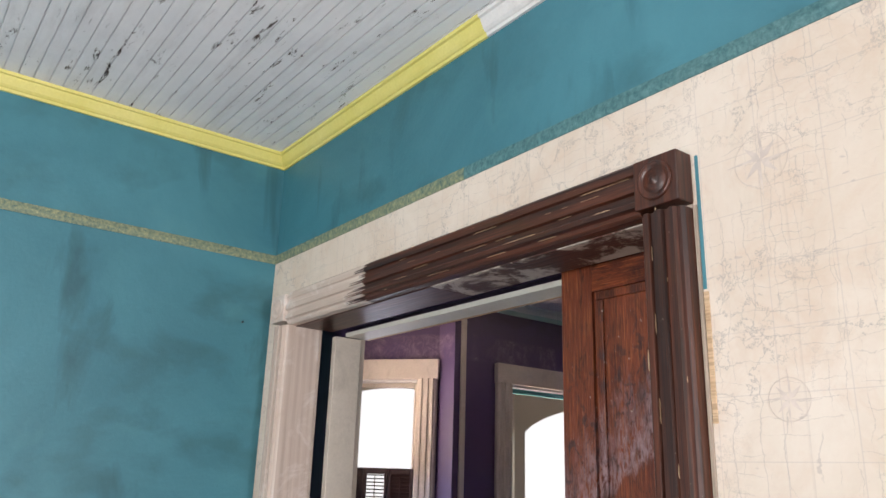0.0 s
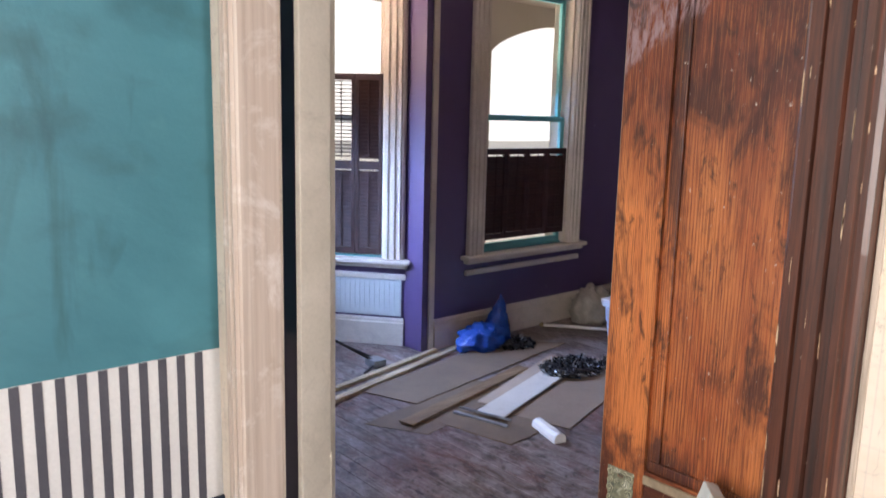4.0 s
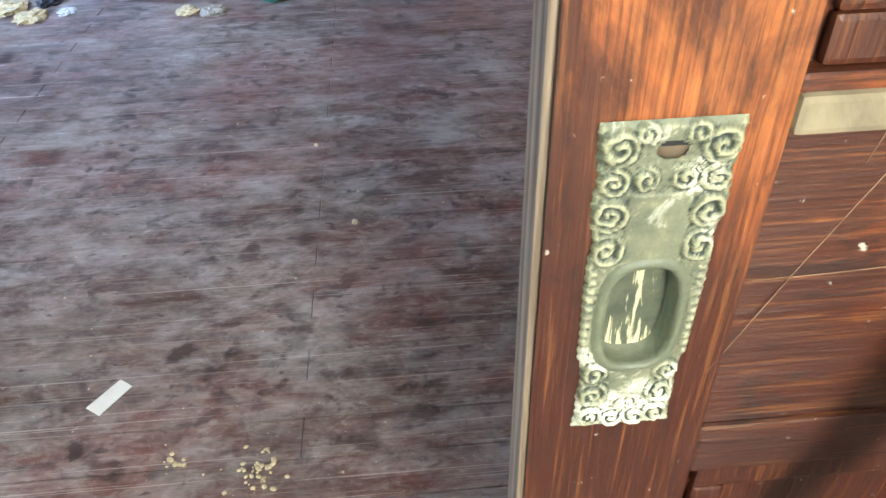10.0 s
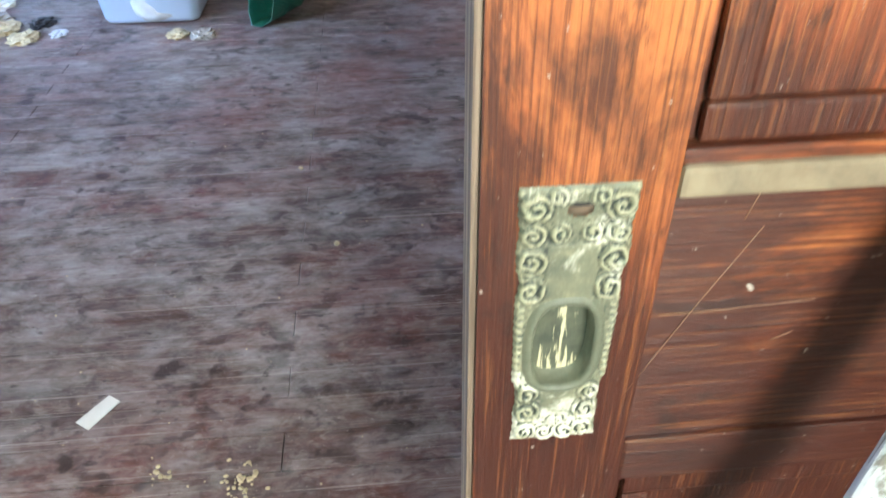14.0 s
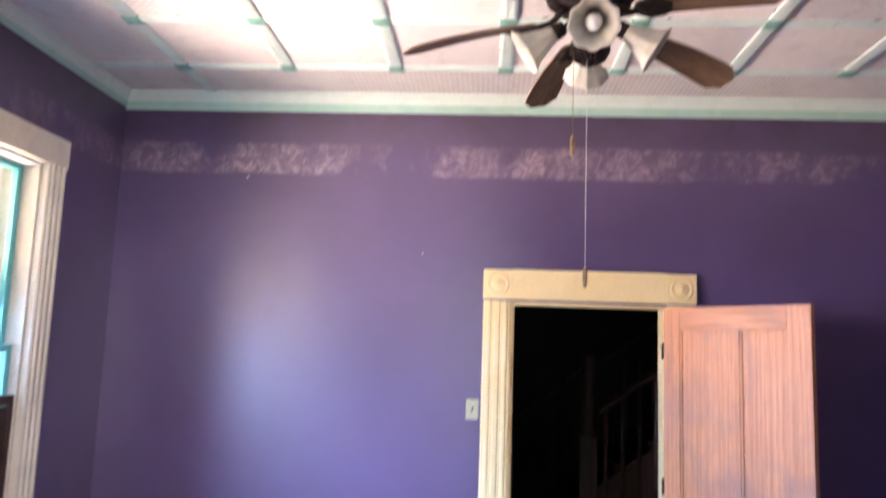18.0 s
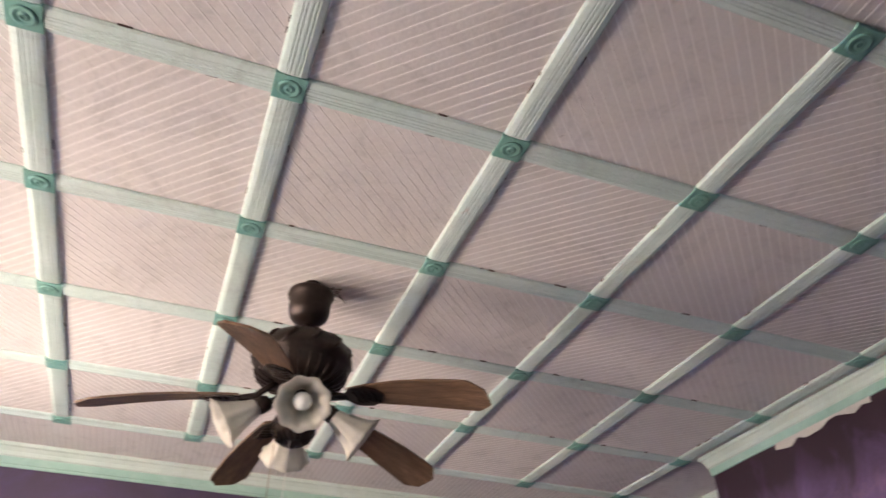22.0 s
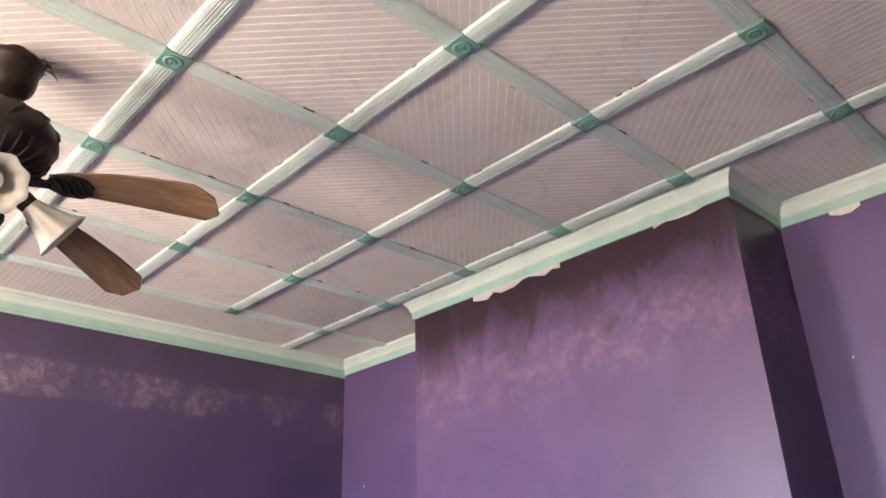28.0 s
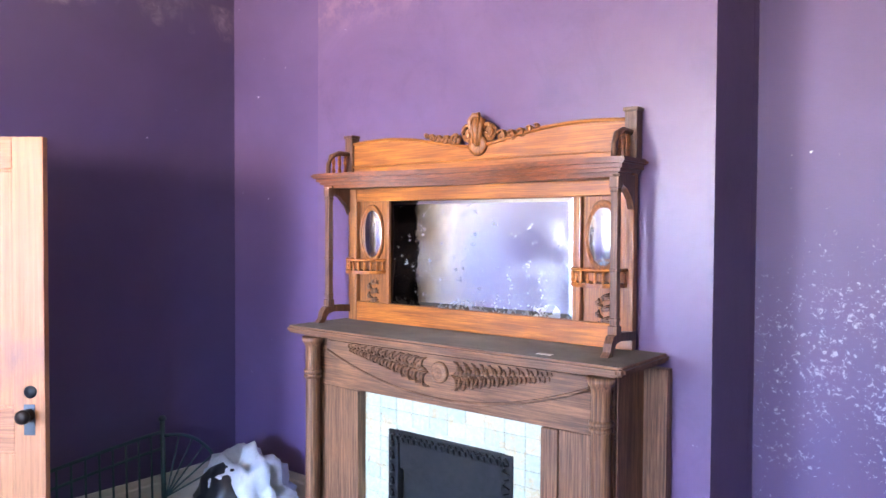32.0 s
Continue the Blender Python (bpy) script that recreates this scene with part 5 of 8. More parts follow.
M["dust_wool"] = plain("grey_dust_fluff", (0.14, 0.12, 0.10), 0.95)
M["mirror"] = mirror_glass("old_mirror")
M["mirror_bare"] = mirror_glass("old_mirror_dark_strip", True)
M["oak"] = wood("golden_oak_mantel", (0.20, 0.052, 0.007), (0.58, 0.195, 0.026), 0, 1.8, 0.4, blotch=(0.17, 0.075, 0.035), blotch_at=(0.58, 0.8), coat=0.15, lines=0.45)
M["oak_v"] = wood("golden_oak_mantel_upright", (0.19, 0.060, 0.014), (0.43, 0.165, 0.040), 2, 1.8, 0.42, blotch=(0.14, 0.07, 0.04), blotch_at=(0.58, 0.8), coat=0.15, lines=0.45)
M["oak_dark"] = wood("red_brown_oak_moulding", (0.090, 0.022, 0.008), (0.30, 0.088, 0.026), 0, 1.8, 0.4, blotch=(0.06, 0.025, 0.014), blotch_at=(0.55, 0.75), coat=0.15, lines=0.5)
M["oak_post"] = wood("brown_oak_post", (0.075, 0.030, 0.015), (0.22, 0.100, 0.050), 2, 1.8, 0.45, blotch=(0.05, 0.028, 0.018), blotch_at=(0.55, 0.75), lines=0.5)
M["oak_grey"] = wood("weathered_oak_mantel", (0.085, 0.034, 0.015), (0.29, 0.140, 0.066), 2, 1.8, 0.55, blotch=(0.07, 0.042, 0.03), blotch_at=(0.55, 0.8), lines=0.6)
M["oak_grey_x"] = wood("weathered_oak_frieze", (0.085, 0.034, 0.015), (0.29, 0.140, 0.066), 0, 1.8, 0.55, blotch=(0.07, 0.042, 0.03), blotch_at=(0.55, 0.8), lines=0.6)
M["dusty_shelf"] = paint("dusty_grey_shelf", (0.10, 0.095, 0.085), (0.19, 0.175, 0.155), 5, 0.85, dirt=0.3)
M["grout"] = plain("grey_grout", (0.50, 0.56, 0.45), 0.9)
M["tile"] = glazed_tile("pale_green_glazed_tile")
M["patina_flat"] = paint("smooth_tarnished_brass", (0.12, 0.13, 0.09), (0.18, 0.185, 0.125), 30, 0.42, 0.3, 200)
M["brass"] = plain("worn_brass", (0.32, 0.24, 0.12), 0.4, 0.8, 0.4)
M["cardboard"] = paint("brown_cardboard", (0.145, 0.10, 0.066), (0.20, 0.14, 0.094), 3, 0.8, dirt=0.4)
M["hardboard"] = paint("tan_hardboard", (0.215, 0.155, 0.11), (0.265, 0.195, 0.14), 2, 0.7, dirt=0.3)
M["whiteboard"] = paint("off_white_panel", (0.55, 0.53, 0.48), (0.66, 0.63, 0.57), 3, 0.55, dirt=0.35)
M["plank"] = wood("raw_brown_plank", (0.17, 0.10, 0.05), (0.27, 0.175, 0.095), 0, 1.0, 0.7)
M["tote"] = plain("milky_clear_plastic", (0.50, 0.60, 0.76), 0.45, 0, 0.03, 3, 0.03, 1.0, 0.30)
M["tote_rim"] = plain("white_plastic", (0.58, 0.65, 0.74), 0.4, 0, 0.06, 14, 0.1, 1.0, 0.2)
M["cyan"] = plain("cyan_plastic", (0.015, 0.36, 0.62), 0.35, 0, 0.2, 5)
M["bluebag"] = plain("blue_plastic_bag", (0.012, 0.085, 0.42), 0.25, 0, 0.35, 9, 0.3)
M["green"] = plain("dark_green_plastic", (0.02, 0.13, 0.095), 0.4, 0, 0.3)
M["sack"] = plain("beige_plastic_sack", (0.34, 0.31, 0.27), 0.5, 0, 0.3, 8)
M["white_bag"] = plain("white_plastic_bag", (0.50, 0.52, 0.56), 0.3, 0, 0.25, 10)
M["black"] = plain("black_plastic", (0.012, 0.012, 0.014), 0.35, 0, 0.4)
M["tinsel"] = plain("black_tinsel", (0.015, 0.018, 0.022), 0.25, 0.4, 0.5)
M["tinsel_pale"] = plain("silver_tinsel", (0.5, 0.52, 0.54), 0.3, 0.5, 0.3)
M["felt"] = plain("grey_padded_cloth", (0.24, 0.22, 0.19), 0.9, 0, 0.2, 30)
M["red"] = plain("red_plastic", (0.34, 0.03, 0.035), 0.4)
M["paper"] = plain("white_paper", (0.68, 0.66, 0.61), 0.8, 0, 0.12)
M["crumb"] = plain("yellowish_plaster_crumbs", (0.52, 0.43, 0.27), 0.9, 0, 0.4, 60)
M["old_white"] = paint("peeling_old_white_paint", (0.56, 0.54, 0.48), (0.70, 0.68, 0.62), 6, 0.6, 0.5, 60, chips=(0.34, 0.24, 0.14), chip_at=(0.58, 0.62), chip_scale=13, dirt=0.35)
M["dark_steel"] = plain("dull_grey_lock_metal", (0.10, 0.105, 0.11), 0.45, 0.5, 0.3)
M["green_metal"] = plain("grey_green_painted_metal", (0.035, 0.075, 0.075), 0.45, 0.2, 0.3)
M["hardboard2"] = paint("light_tan_hardboard", (0.38, 0.30, 0.23), (0.45, 0.36, 0.28), 2, 0.7, dirt=0.2)
M["cream_x"] = wood("cream_moulding_paint", (0.42, 0.33, 0.20), (0.58, 0.49, 0.34), 0, 0.8, 0.55)
M["steel"] = plain("dull_steel", (0.30, 0.32, 0.33), 0.4, 0.7, 0.3)
M["latch"] = plain("pale_blue_latch", (0.16, 0.38, 0.72), 0.35)
M["violet_cloth"] = plain("violet_cloth", (0.10, 0.09, 0.30), 0.8)
M["pink_cloth"] = plain("pinkish_cloth", (0.52, 0.34, 0.40), 0.8, 0, 0.5, 10)
M["greenbag"] = plain("shiny_dark_green_plastic", (0.012, 0.085, 0.05), 0.22, 0, 0.5, 9, 0.3)
M["switch_brass"] = paint("pale_ornate_brass", (0.42, 0.38, 0.22), (0.56, 0.52, 0.34), 60, 0.4, 0.8, 120)
M["tray"] = plain("dark_brown_plastic", (0.05, 0.042, 0.036), 0.4, 0, 0.3)
M["ink"] = plain("faded_ink", (0.64, 0.57, 0.50), 0.8)


# ---------------------------------------------------------------- pull plate of the pocket door
def verdigris(name):
    """Tarnished olive brass, darker in the hollows, cream where old paint clings to the ridges, chalky towards the
    foot.
    """
    m, t, b = nodes_of(name)
    v = coords(t)
    geo = t.nodes.new("ShaderNodeNewGeometry")
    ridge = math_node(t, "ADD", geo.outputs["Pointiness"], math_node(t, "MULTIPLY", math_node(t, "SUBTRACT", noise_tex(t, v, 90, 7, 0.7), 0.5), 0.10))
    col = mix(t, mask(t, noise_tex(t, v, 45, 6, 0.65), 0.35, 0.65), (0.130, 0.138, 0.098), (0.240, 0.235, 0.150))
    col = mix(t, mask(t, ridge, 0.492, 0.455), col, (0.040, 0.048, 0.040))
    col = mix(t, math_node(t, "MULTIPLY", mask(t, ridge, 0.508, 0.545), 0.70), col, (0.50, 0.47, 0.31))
    chalk = math_node(t, "ADD", noise_tex(t, v, 26, 7, 0.7, 0.5), math_node(t, "MULTIPLY", mask(t, axis_of(t, v, 2), 0.690, 0.640), 0.16))
    col = mix(t, math_node(t, "MULTIPLY", mask(t, chalk, 0.575, 0.65), mask(t, ridge, 0.470, 0.500)), col, (0.66, 0.64, 0.52))
    finish(t, b, col, math_node(t, "ADD", math_node(t, "MULTIPLY", noise_tex(t, v, 150, 4, 0.6), 0.3), 0.35), 0.35, noise_tex(t, v, 260, 6, 0.7), 0.0012, metal=0.15)
    return m


def streaked_brass(name):
    """Dark brass at the bottom of the cup with upright drips of cream paint."""
    m, t, b = nodes_of(name)
    v = coords(t)
    col = mix(t, mask(t, noise_tex(t, v, 60, 6, 0.65), 0.35, 0.65), (0.060, 0.070, 0.050), (0.125, 0.130, 0.085))
    drip = math_node(t, "ADD", noise_tex(t, coords(t, (1, 210, 26), (0.10, 0, 0)), 1.0, 5, 0.6, 0.3), math_node(t, "MULTIPLY", band(t, axis_of(t, v, 1), 1.252, 1.267, 0.010), 0.10))
    foot = mask(t, axis_of(t, v, 2), 0.694, 0.680)
    col = mix(t, mask(t, math_node(t, "ADD", drip, math_node(t, "MULTIPLY", foot, 0.10)), 0.62, 0.66), col, (0.62, 0.56, 0.36))
    finish(t, b, col, 0.5, 0.4, drip, 0.001)
    return m


M["patina"], M["cup_floor"] = verdigris("verdigris_brass"), streaked_brass("paint_streaked_brass")
HALF = [(0.0365, 0.111), (0.0360, 0.094), (0.0345, 0.080), (0.0360, 0.066), (0.0352, 0.054), (0.0328, 0.041), (0.0345, 0.026), (0.0345, 0.010), (0.0338, -0.020), (0.0335, -0.044),
        (0.0308, -0.055), (0.0300, -0.068), (0.0312, -0.080), (0.0306, -0.094), (0.0318, -0.111)]
def half_width(z):
    for (w0, z0), (w1, z1) in zip(HALF, HALF[1:]):
        if z1 <= z <= z0:
            u = (z0 - z) / (z0 - z1)
            u = u * u * (3 - 2 * u)
            return w0 + (w1 - w0) * u
    return HALF[-1][0]

# scrolls: centre across, centre up, radius, sense
SCROLLS = [(0.026, 0.097, 0.0110, 1), (0.010, 0.079, 0.0070, -1), (0.0265, 0.078, 0.0085, -1), (0.0265, 0.058, 0.0110, 1), (0.0255, 0.035, 0.0105, -1), (0.013, 0.104, 0.0065, 1),
           (0.0225, -0.060, 0.0090, 1), (0.0215, -0.079, 0.0105, -1), (0.0220, -0.100, 0.0095, 1), (0.0075, -0.101, 0.0085, -1), (0.0, -0.090, 0.0060, 1)]
def relief(y, z):
    """Height of the cast ornament over the plate, in metres."""
    best = 0.0
    for cy, cz, r, sense in SCROLLS:
        for side in (1, -1):
            dy, dz = y - side * cy, z - cz
            d = math.hypot(dy, dz)
            if d < r:
                turn = math.atan2(dz, dy * side) * sense + 2.2 * noise.noise((y * 160, z * 160, 1.0))
                best = max(best, (0.0018 + 0.0016 * math.cos(2 * math.pi * d / (r * 0.60) - turn + 0.5 * math.sin(4 * turn))) * min(1.0, (r - d) / (0.15 * r)))
    if abs(y) < 0.0165 and 0.024 < z < 0.070:
        best = min(best, 0.0002) + 0.0006
    if abs(y) < 0.0125 and -0.086 < z < -0.058:
        best = 0.0004
    if abs(abs(y) - 0.0305) < 0.0022 and -0.05 < z < 0.02:
        best = max(best, 0.0011 * (0.5 + 0.5 * math.cos(2 * math.pi * z / 0.0065)))
    rough = 0.25 if abs(y) < 0.0165 and (0.024 < z < 0.070 or -0.086 < z < -0.058) else 1.0
    return best + rough * (0.0006 * noise.noise((y * 420, z * 420, 0.0)) + 0.0004 * noise.noise((y * 900, z * 900, 4.0)))

bm = bmesh.new()
NU, NV = 64, 180
rows = []
for j in range(NV + 1):
    z = 0.111 - 0.222 * j / NV
    w = half_width(z) * (1 + 0.012 * math.sin(z * 900) + 0.010 * math.sin(z * 2310 + 1))
    row = []
    for i in range(NU + 1):
        y = w * (2 * i / NU - 1)
        edge = min(1.0, 4 * (1 - abs(2 * i / NU - 1)) * 4, j / 3, (NV - j) / 3)
        row.append(bm.verts.new((-0.0008 - 0.0020 * edge - relief(y, z) * edge, PY + y, PZ + z)))
    rows.append(row)
for r0, r1 in zip(rows, rows[1:]):
    for i in range(NU):
        c = (r0[i].co + r1[i + 1].co) / 2
        dy, dz = (c.y - PY) / 0.0225, (c.z - CZ0) / 0.0395
        ky, kz = (c.y - PY + 0.001) / 0.0080, (c.z - PZ - 0.095) / 0.0052
        if abs(dy) ** 2.6 + abs(dz) ** 2.6 > 1 and ky * ky + kz * kz > 1:
            bm.faces.new((r0[i], r0[i + 1], r1[i + 1], r1[i])).smooth = True
bmesh.ops.delete(bm, geom=[v for v in bm.verts if not v.link_faces], context="VERTS")
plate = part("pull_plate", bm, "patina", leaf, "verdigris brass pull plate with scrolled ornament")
bm = bmesh.new()
loops = [[bm.verts.new((x, PY + y * ky, CZ0 + z * kz)) for y, z in cup_r] for x, ky, kz in ((-0.0026, 1.36, 1.20), (-0.0046, 1.26, 1.15), (-0.0052, 1.14, 1.08), (-0.0046, 1.03, 1.02), (-0.0010, 1.0, 1.0), (0.0125, 0.97, 0.98))]
for p, q in zip(loops, loops[1:]):
    for i in range(32):
        bm.faces.new((p[i], p[(i + 1) % 32], q[(i + 1) % 32], q[i])).smooth = True
bm.faces.new(loops[-1]).material_index = 1
part("cup", bm, ["patina_flat", "cup_floor"], plate, "recessed finger cup streaked with old paint")
bm = bmesh.new()
lathe(bm, [(0.0085, 0), (0.0085, 0.0012), (0.0, 0.0012)], 18, Matrix.Translation((-0.0004, PY - 0.001, PZ + 0.095)) @ Matrix.Rotation(radians(-90), 4, "Y") @ Matrix.Diagonal((0.66, 1, 1, 1)))
part("keyhole", bm, "cardboard", plate, "empty keyhole showing bare wood")
# Black strip put in for the shade under the keyhole's upper edge.
bm = bmesh.new()
box(bm, -0.0022, -0.0018, PY - 0.0085, PY + 0.0070, PZ + 0.0968, PZ + 0.1003)
part("keyhole_shade", bm, "black", plate)


# ---------------------------------------------------------------- leaning sash
sash = thing("old_window_sash", "old window sash with peeling white paint leaning on the door", "window sash")
def beam(name, p, q, w, t, mat, parent, label="", side=(0, 0, 1), r=0.004):
    """A squared timber from p to q; w along side, t across it."""
    p, q = Vector(p), Vector(q)
    d = (q - p).normalized()
    s = (Vector(side) - d * d.dot(Vector(side))).normalized()
    n = d.cross(s)
    m = Matrix((((*d,)), ((*s,)), ((*n,)))).transposed().to_4x4()
    m.translation = p
    bm = bmesh.new()
    bevelled(bm, 0, (q - p).length, -w / 2, w / 2, -t / 2, t / 2, r, m)
    return part(name, bm, mat, parent, label)

M["sash_white"] = paint("chalky_peeling_paint", (0.58, 0.60, 0.58), (0.74, 0.75, 0.72), 7, 0.65, 0.6, 50, chips=(0.22, 0.19, 0.15), chip_at=(0.61, 0.655), chip_scale=15, dirt=0.45)
M["bare_putty"] = wood("bare_putty_edge", (0.30, 0.19, 0.08), (0.52, 0.38, 0.20), 2, 1.5, 0.7)
C0 = Vector((-0.062, 1.012, 0.905))
S0, R0 = Vector((-0.13, 0.233, -0.964)), Vector((-0.69, -0.72, -0.08)).normalized()
foot = C0 + S0 * (C0.z / 0.964)
C1 = C0 + R0 * 0.315
foot1 = C1 + S0 * (C1.z / 0.964)
beam("stile", C0 - S0 * 0.016 + R0 * 0.008, foot + R0 * 0.008, 0.046, 0.030, "sash_white", sash, "stile with peeling paint", R0)
beam("putty_edge", C0 + R0 * 0.0365 + S0 * 0.03, foot + R0 * 0.0365 - S0 * 0.09, 0.011, 0.020, "bare_putty", sash, "tan putty edge with bare wood", R0, 0.002)
rng = random.Random(6)
for k in range(14):
    u = rng.uniform(0.05, 0.75)
    p = C0 + S0 * u + R0 * (0.030 if k % 2 else -0.014) + S0.cross(R0).normalized() * rng.uniform(-0.012, 0.012)
    bm = bmesh.new()
    bmesh.ops.create_icosphere(bm, subdivisions=1, radius=rng.uniform(0.003, 0.006), matrix=Matrix.Translation(p) @ Matrix.Rotation(rng.uniform(0, 3), 4, "X") @ Matrix.Diagonal((0.5, 0.8, 1.8, 1)))
    part("paint_flake", bm, "sash_white", sash)
beam("rail", C0 + R0 * 0.031, C1 - R0 * 0.016, 0.034, 0.030, "old_white", sash, "", S0)
beam("stile", C1 - S0 * 0.016, foot1, 0.030, 0.032, "old_white", sash, "stile with peeling paint", R0)
beam("rail", foot + R0 * 0.016 - S0 * 0.05, foot1 - R0 * 0.016 - S0 * 0.05, 0.06, 0.030, "old_white", sash, "", S0)


# ---------------------------------------------------------------- ceiling fan
fan = thing("ceiling_fan", "bronze ceiling fan with five oak blades and four frosted glass lamps", "ceiling fan", at=(0, 0, 0))
FX, FY = 2.19, 1.64
def fan_lathe(name, prof, mat, seg=32, label="", parent=None):
    bm = bmesh.new()
    lathe(bm, prof, seg, Matrix.Translation((FX, FY, 0)))
    return part(name, bm, mat, parent or fan, label)
fan_lathe("canopy", [(0.030, 3.226), (0.068, 3.226), (0.077, 3.220), (0.080, 3.206), (0.075, 3.196), (0.071, 3.190), (0.070, 3.150), (0.064, 3.126), (0.048, 3.108), (0.022, 3.098), (0.0, 3.097)], "bronze", 28, "flared bronze canopy")
fan_lathe("rod", [(0.014, 3.105), (0.014, 3.030)], "bronze", 12)
fan_lathe("hanger", [(0.030, 3.2595), (0.034, 3.254), (0.018, 3.250), (0.016, 3.220)], "bronze", 16)
motor = fan_lathe("motor", [(0.03, 3.044), (0.075, 3.040), (0.118, 3.026), (0.146, 3.000), (0.160, 2.966), (0.162, 2.950), (0.155, 2.938), (0.149, 2.933), (0.147, 2.913), (0.136, 2.892), (0.112, 2.876), (0.085, 2.868), (0.06, 2.864), (0.0, 2.862)], "bronze", 40, "round cast bronze motor housing")
for k in range(12):
    a = 2 * math.pi * k / 12
    m = Matrix.Translation((FX, FY, 0)) @ Matrix.Rotation(a, 4, "Z")
    bm = bmesh.new()
    tube(bm, [m @ Vector(p) for p in ((0.160, -0.014, 2.950), (0.157, 0.006, 2.974), (0.147, 0.022, 2.998), (0.126, 0.016, 3.018), (0.100, -0.006, 3.032))], [0.004, 0.008, 0.009, 0.007, 0.004], 6)
    part("ornament", bm, "bronze", motor)
for k in range(28):
    m = Matrix.Translation((FX, FY, 0)) @ Matrix.Rotation(2 * math.pi * k / 28, 4, "Z")
    bm = bmesh.new()
    tube(bm, [m @ Vector(p) for p in ((0.088, 0, 2.868), (0.120, 0, 2.879), (0.140, 0, 2.896), (0.149, 0, 2.924))], 0.004, 5)
    part("rib", bm, "bronze", motor)
hub = fan_lathe("light_hub", [(0.05, 2.868), (0.064, 2.854), (0.064, 2.820), (0.046, 2.806), (0.040, 2.764), (0.050, 2.752), (0.062, 2.738), (0.064, 2.718), (0.052, 2.696), (0.030, 2.682), (0.012, 2.676), (0.010, 2.670), (0.0, 2.668)], "bronze", 28, "bronze light hub with finial")
for k in range(18):
    m = Matrix.Translation((FX, FY, 0)) @ Matrix.Rotation(2 * math.pi * k / 18, 4, "Z")
    bm = bmesh.new()
    tube(bm, [m @ Vector(p) for p in ((0.063, 0, 2.736), (0.064, 0, 2.718), (0.052, 0, 2.696), (0.030, 0, 2.682))], 0.0038, 5)
    part("rib", bm, "bronze", hub)
for k in range(5):
    a = radians(13 + 72 * k)
    m = Matrix.Translation((FX, FY, 2.833)) @ Matrix.Rotation(a, 4, "Z") @ Matrix.Rotation(radians(6.5), 4, "Y") @ Matrix.Rotation(radians(-14), 4, "X")
    cols = [(0.178, -0.012, 0.012), (0.185, -0.032, 0.032), (0.26, -0.046, 0.042), (0.36, -0.058, 0.052), (0.46, -0.0665, 0.060), (0.56, -0.0710, 0.064), (0.602, -0.0715, 0.0645), (0.610, -0.0690, 0.062), (0.646, -0.040, 0.035), (0.652, -0.034, 0.029)]
    bm = bmesh.new()
    rows = []
    for x, lo, hi in cols:
        x = 0.178 + (x - 0.178) * 0.965
        sag = -0.034 * (max(0, x - 0.24) / 0.41) ** 2
        rows.append([bm.verts.new((x, yy, sag + dz)) for yy, dz in ((lo, 0), (hi, 0), (hi, 0.007), (lo, 0.007))])
    for u, w in zip(rows, rows[1:]):
        for q in range(4):
            bm.faces.new((u[q], u[(q + 1) % 4], w[(q + 1) % 4], w[q]))
    bm.faces.new(rows[0])
    bm.faces.new(rows[-1])
    bl = part("blade", bm, "blade", fan, "oak veneer blade with dusty edge")
    bl.matrix_basis = m
    bm = bmesh.new()
    prism(bm, [(x, y, -0.006) for x, y in ((0.10, -0.012), (0.17, -0.014), (0.20, -0.040), (0.25, -0.046), (0.285, -0.030), (0.30, 0.0), (0.285, 0.030), (0.25, 0.046), (0.20, 0.040), (0.17, 0.014), (0.10, 0.012))], (0, 0, 0.005))
    tube(bm, [(0.06, 0, 0.055), (0.095, 0, 0.030), (0.13, 0, 0.004), (0.18, 0, -0.004)], 0.011, 8)
    ir = part("iron", bm, "bronze", bl, "ornate bronze blade iron")
    for q in range(4):
        bm = bmesh.new()
        tube(bm, [(0.205 + 0.02 * q, -0.03, -0.007), (0.215 + 0.02 * q, -0.010, -0.009), (0.21 + 0.02 * q, 0.012, -0.009), (0.222 + 0.02 * q, 0.03, -0.007)], 0.0035, 5)
        part("scroll", bm, "bronze", bl)
for k in range(4):
    a = radians(176 + 90 * k)
    m = Matrix.Translation((FX, FY, 2.788)) @ Matrix.Rotation(a, 4, "Z") @ Matrix.Translation((0.115, 0, 0)) @ Matrix.Rotation(radians(124), 4, "Y")
    bm = bmesh.new()
    lathe(bm, [(0.024, 0.0), (0.030, 0.014), (0.034, 0.035), (0.046, 0.066), (0.056, 0.092), (0.068, 0.112), (0.080, 0.122), (0.078, 0.124), (0.064, 0.112), (0.053, 0.092), (0.043, 0.066), (0.031, 0.035), (0.026, 0.014)], 48, m, 0, 0.045, 9)
    sh = part("shade", bm, "shade_glass", fan, "fluted frosted glass lamp shade")
    bm = bmesh.new()
    lathe(bm, [(0.022, -0.035), (0.027, -0.02), (0.027, 0.010), (0.022, 0.016)], 20, m)
    tube(bm, [m @ Vector((0, 0, -0.03)), m @ Vector((0, 0, -0.08))], 0.010, 8)
    part("socket", bm, "bronze", sh, "bronze lamp socket and arm")
    bm = bmesh.new()
    lathe(bm, [(0.012, 0.015), (0.014, 0.040), (0.024, 0.062), (0.028, 0.080), (0.024, 0.098), (0.012, 0.108), (0.0, 0.110)], 18, m)
    part("bulb", bm, "bulb", sh, "white bulb")
bm = bmesh.new()
tube(bm, [(FX - 0.03, FY + 0.012, 2.698), (FX - 0.03, FY + 0.012, 1.99)], 0.0012, 5)
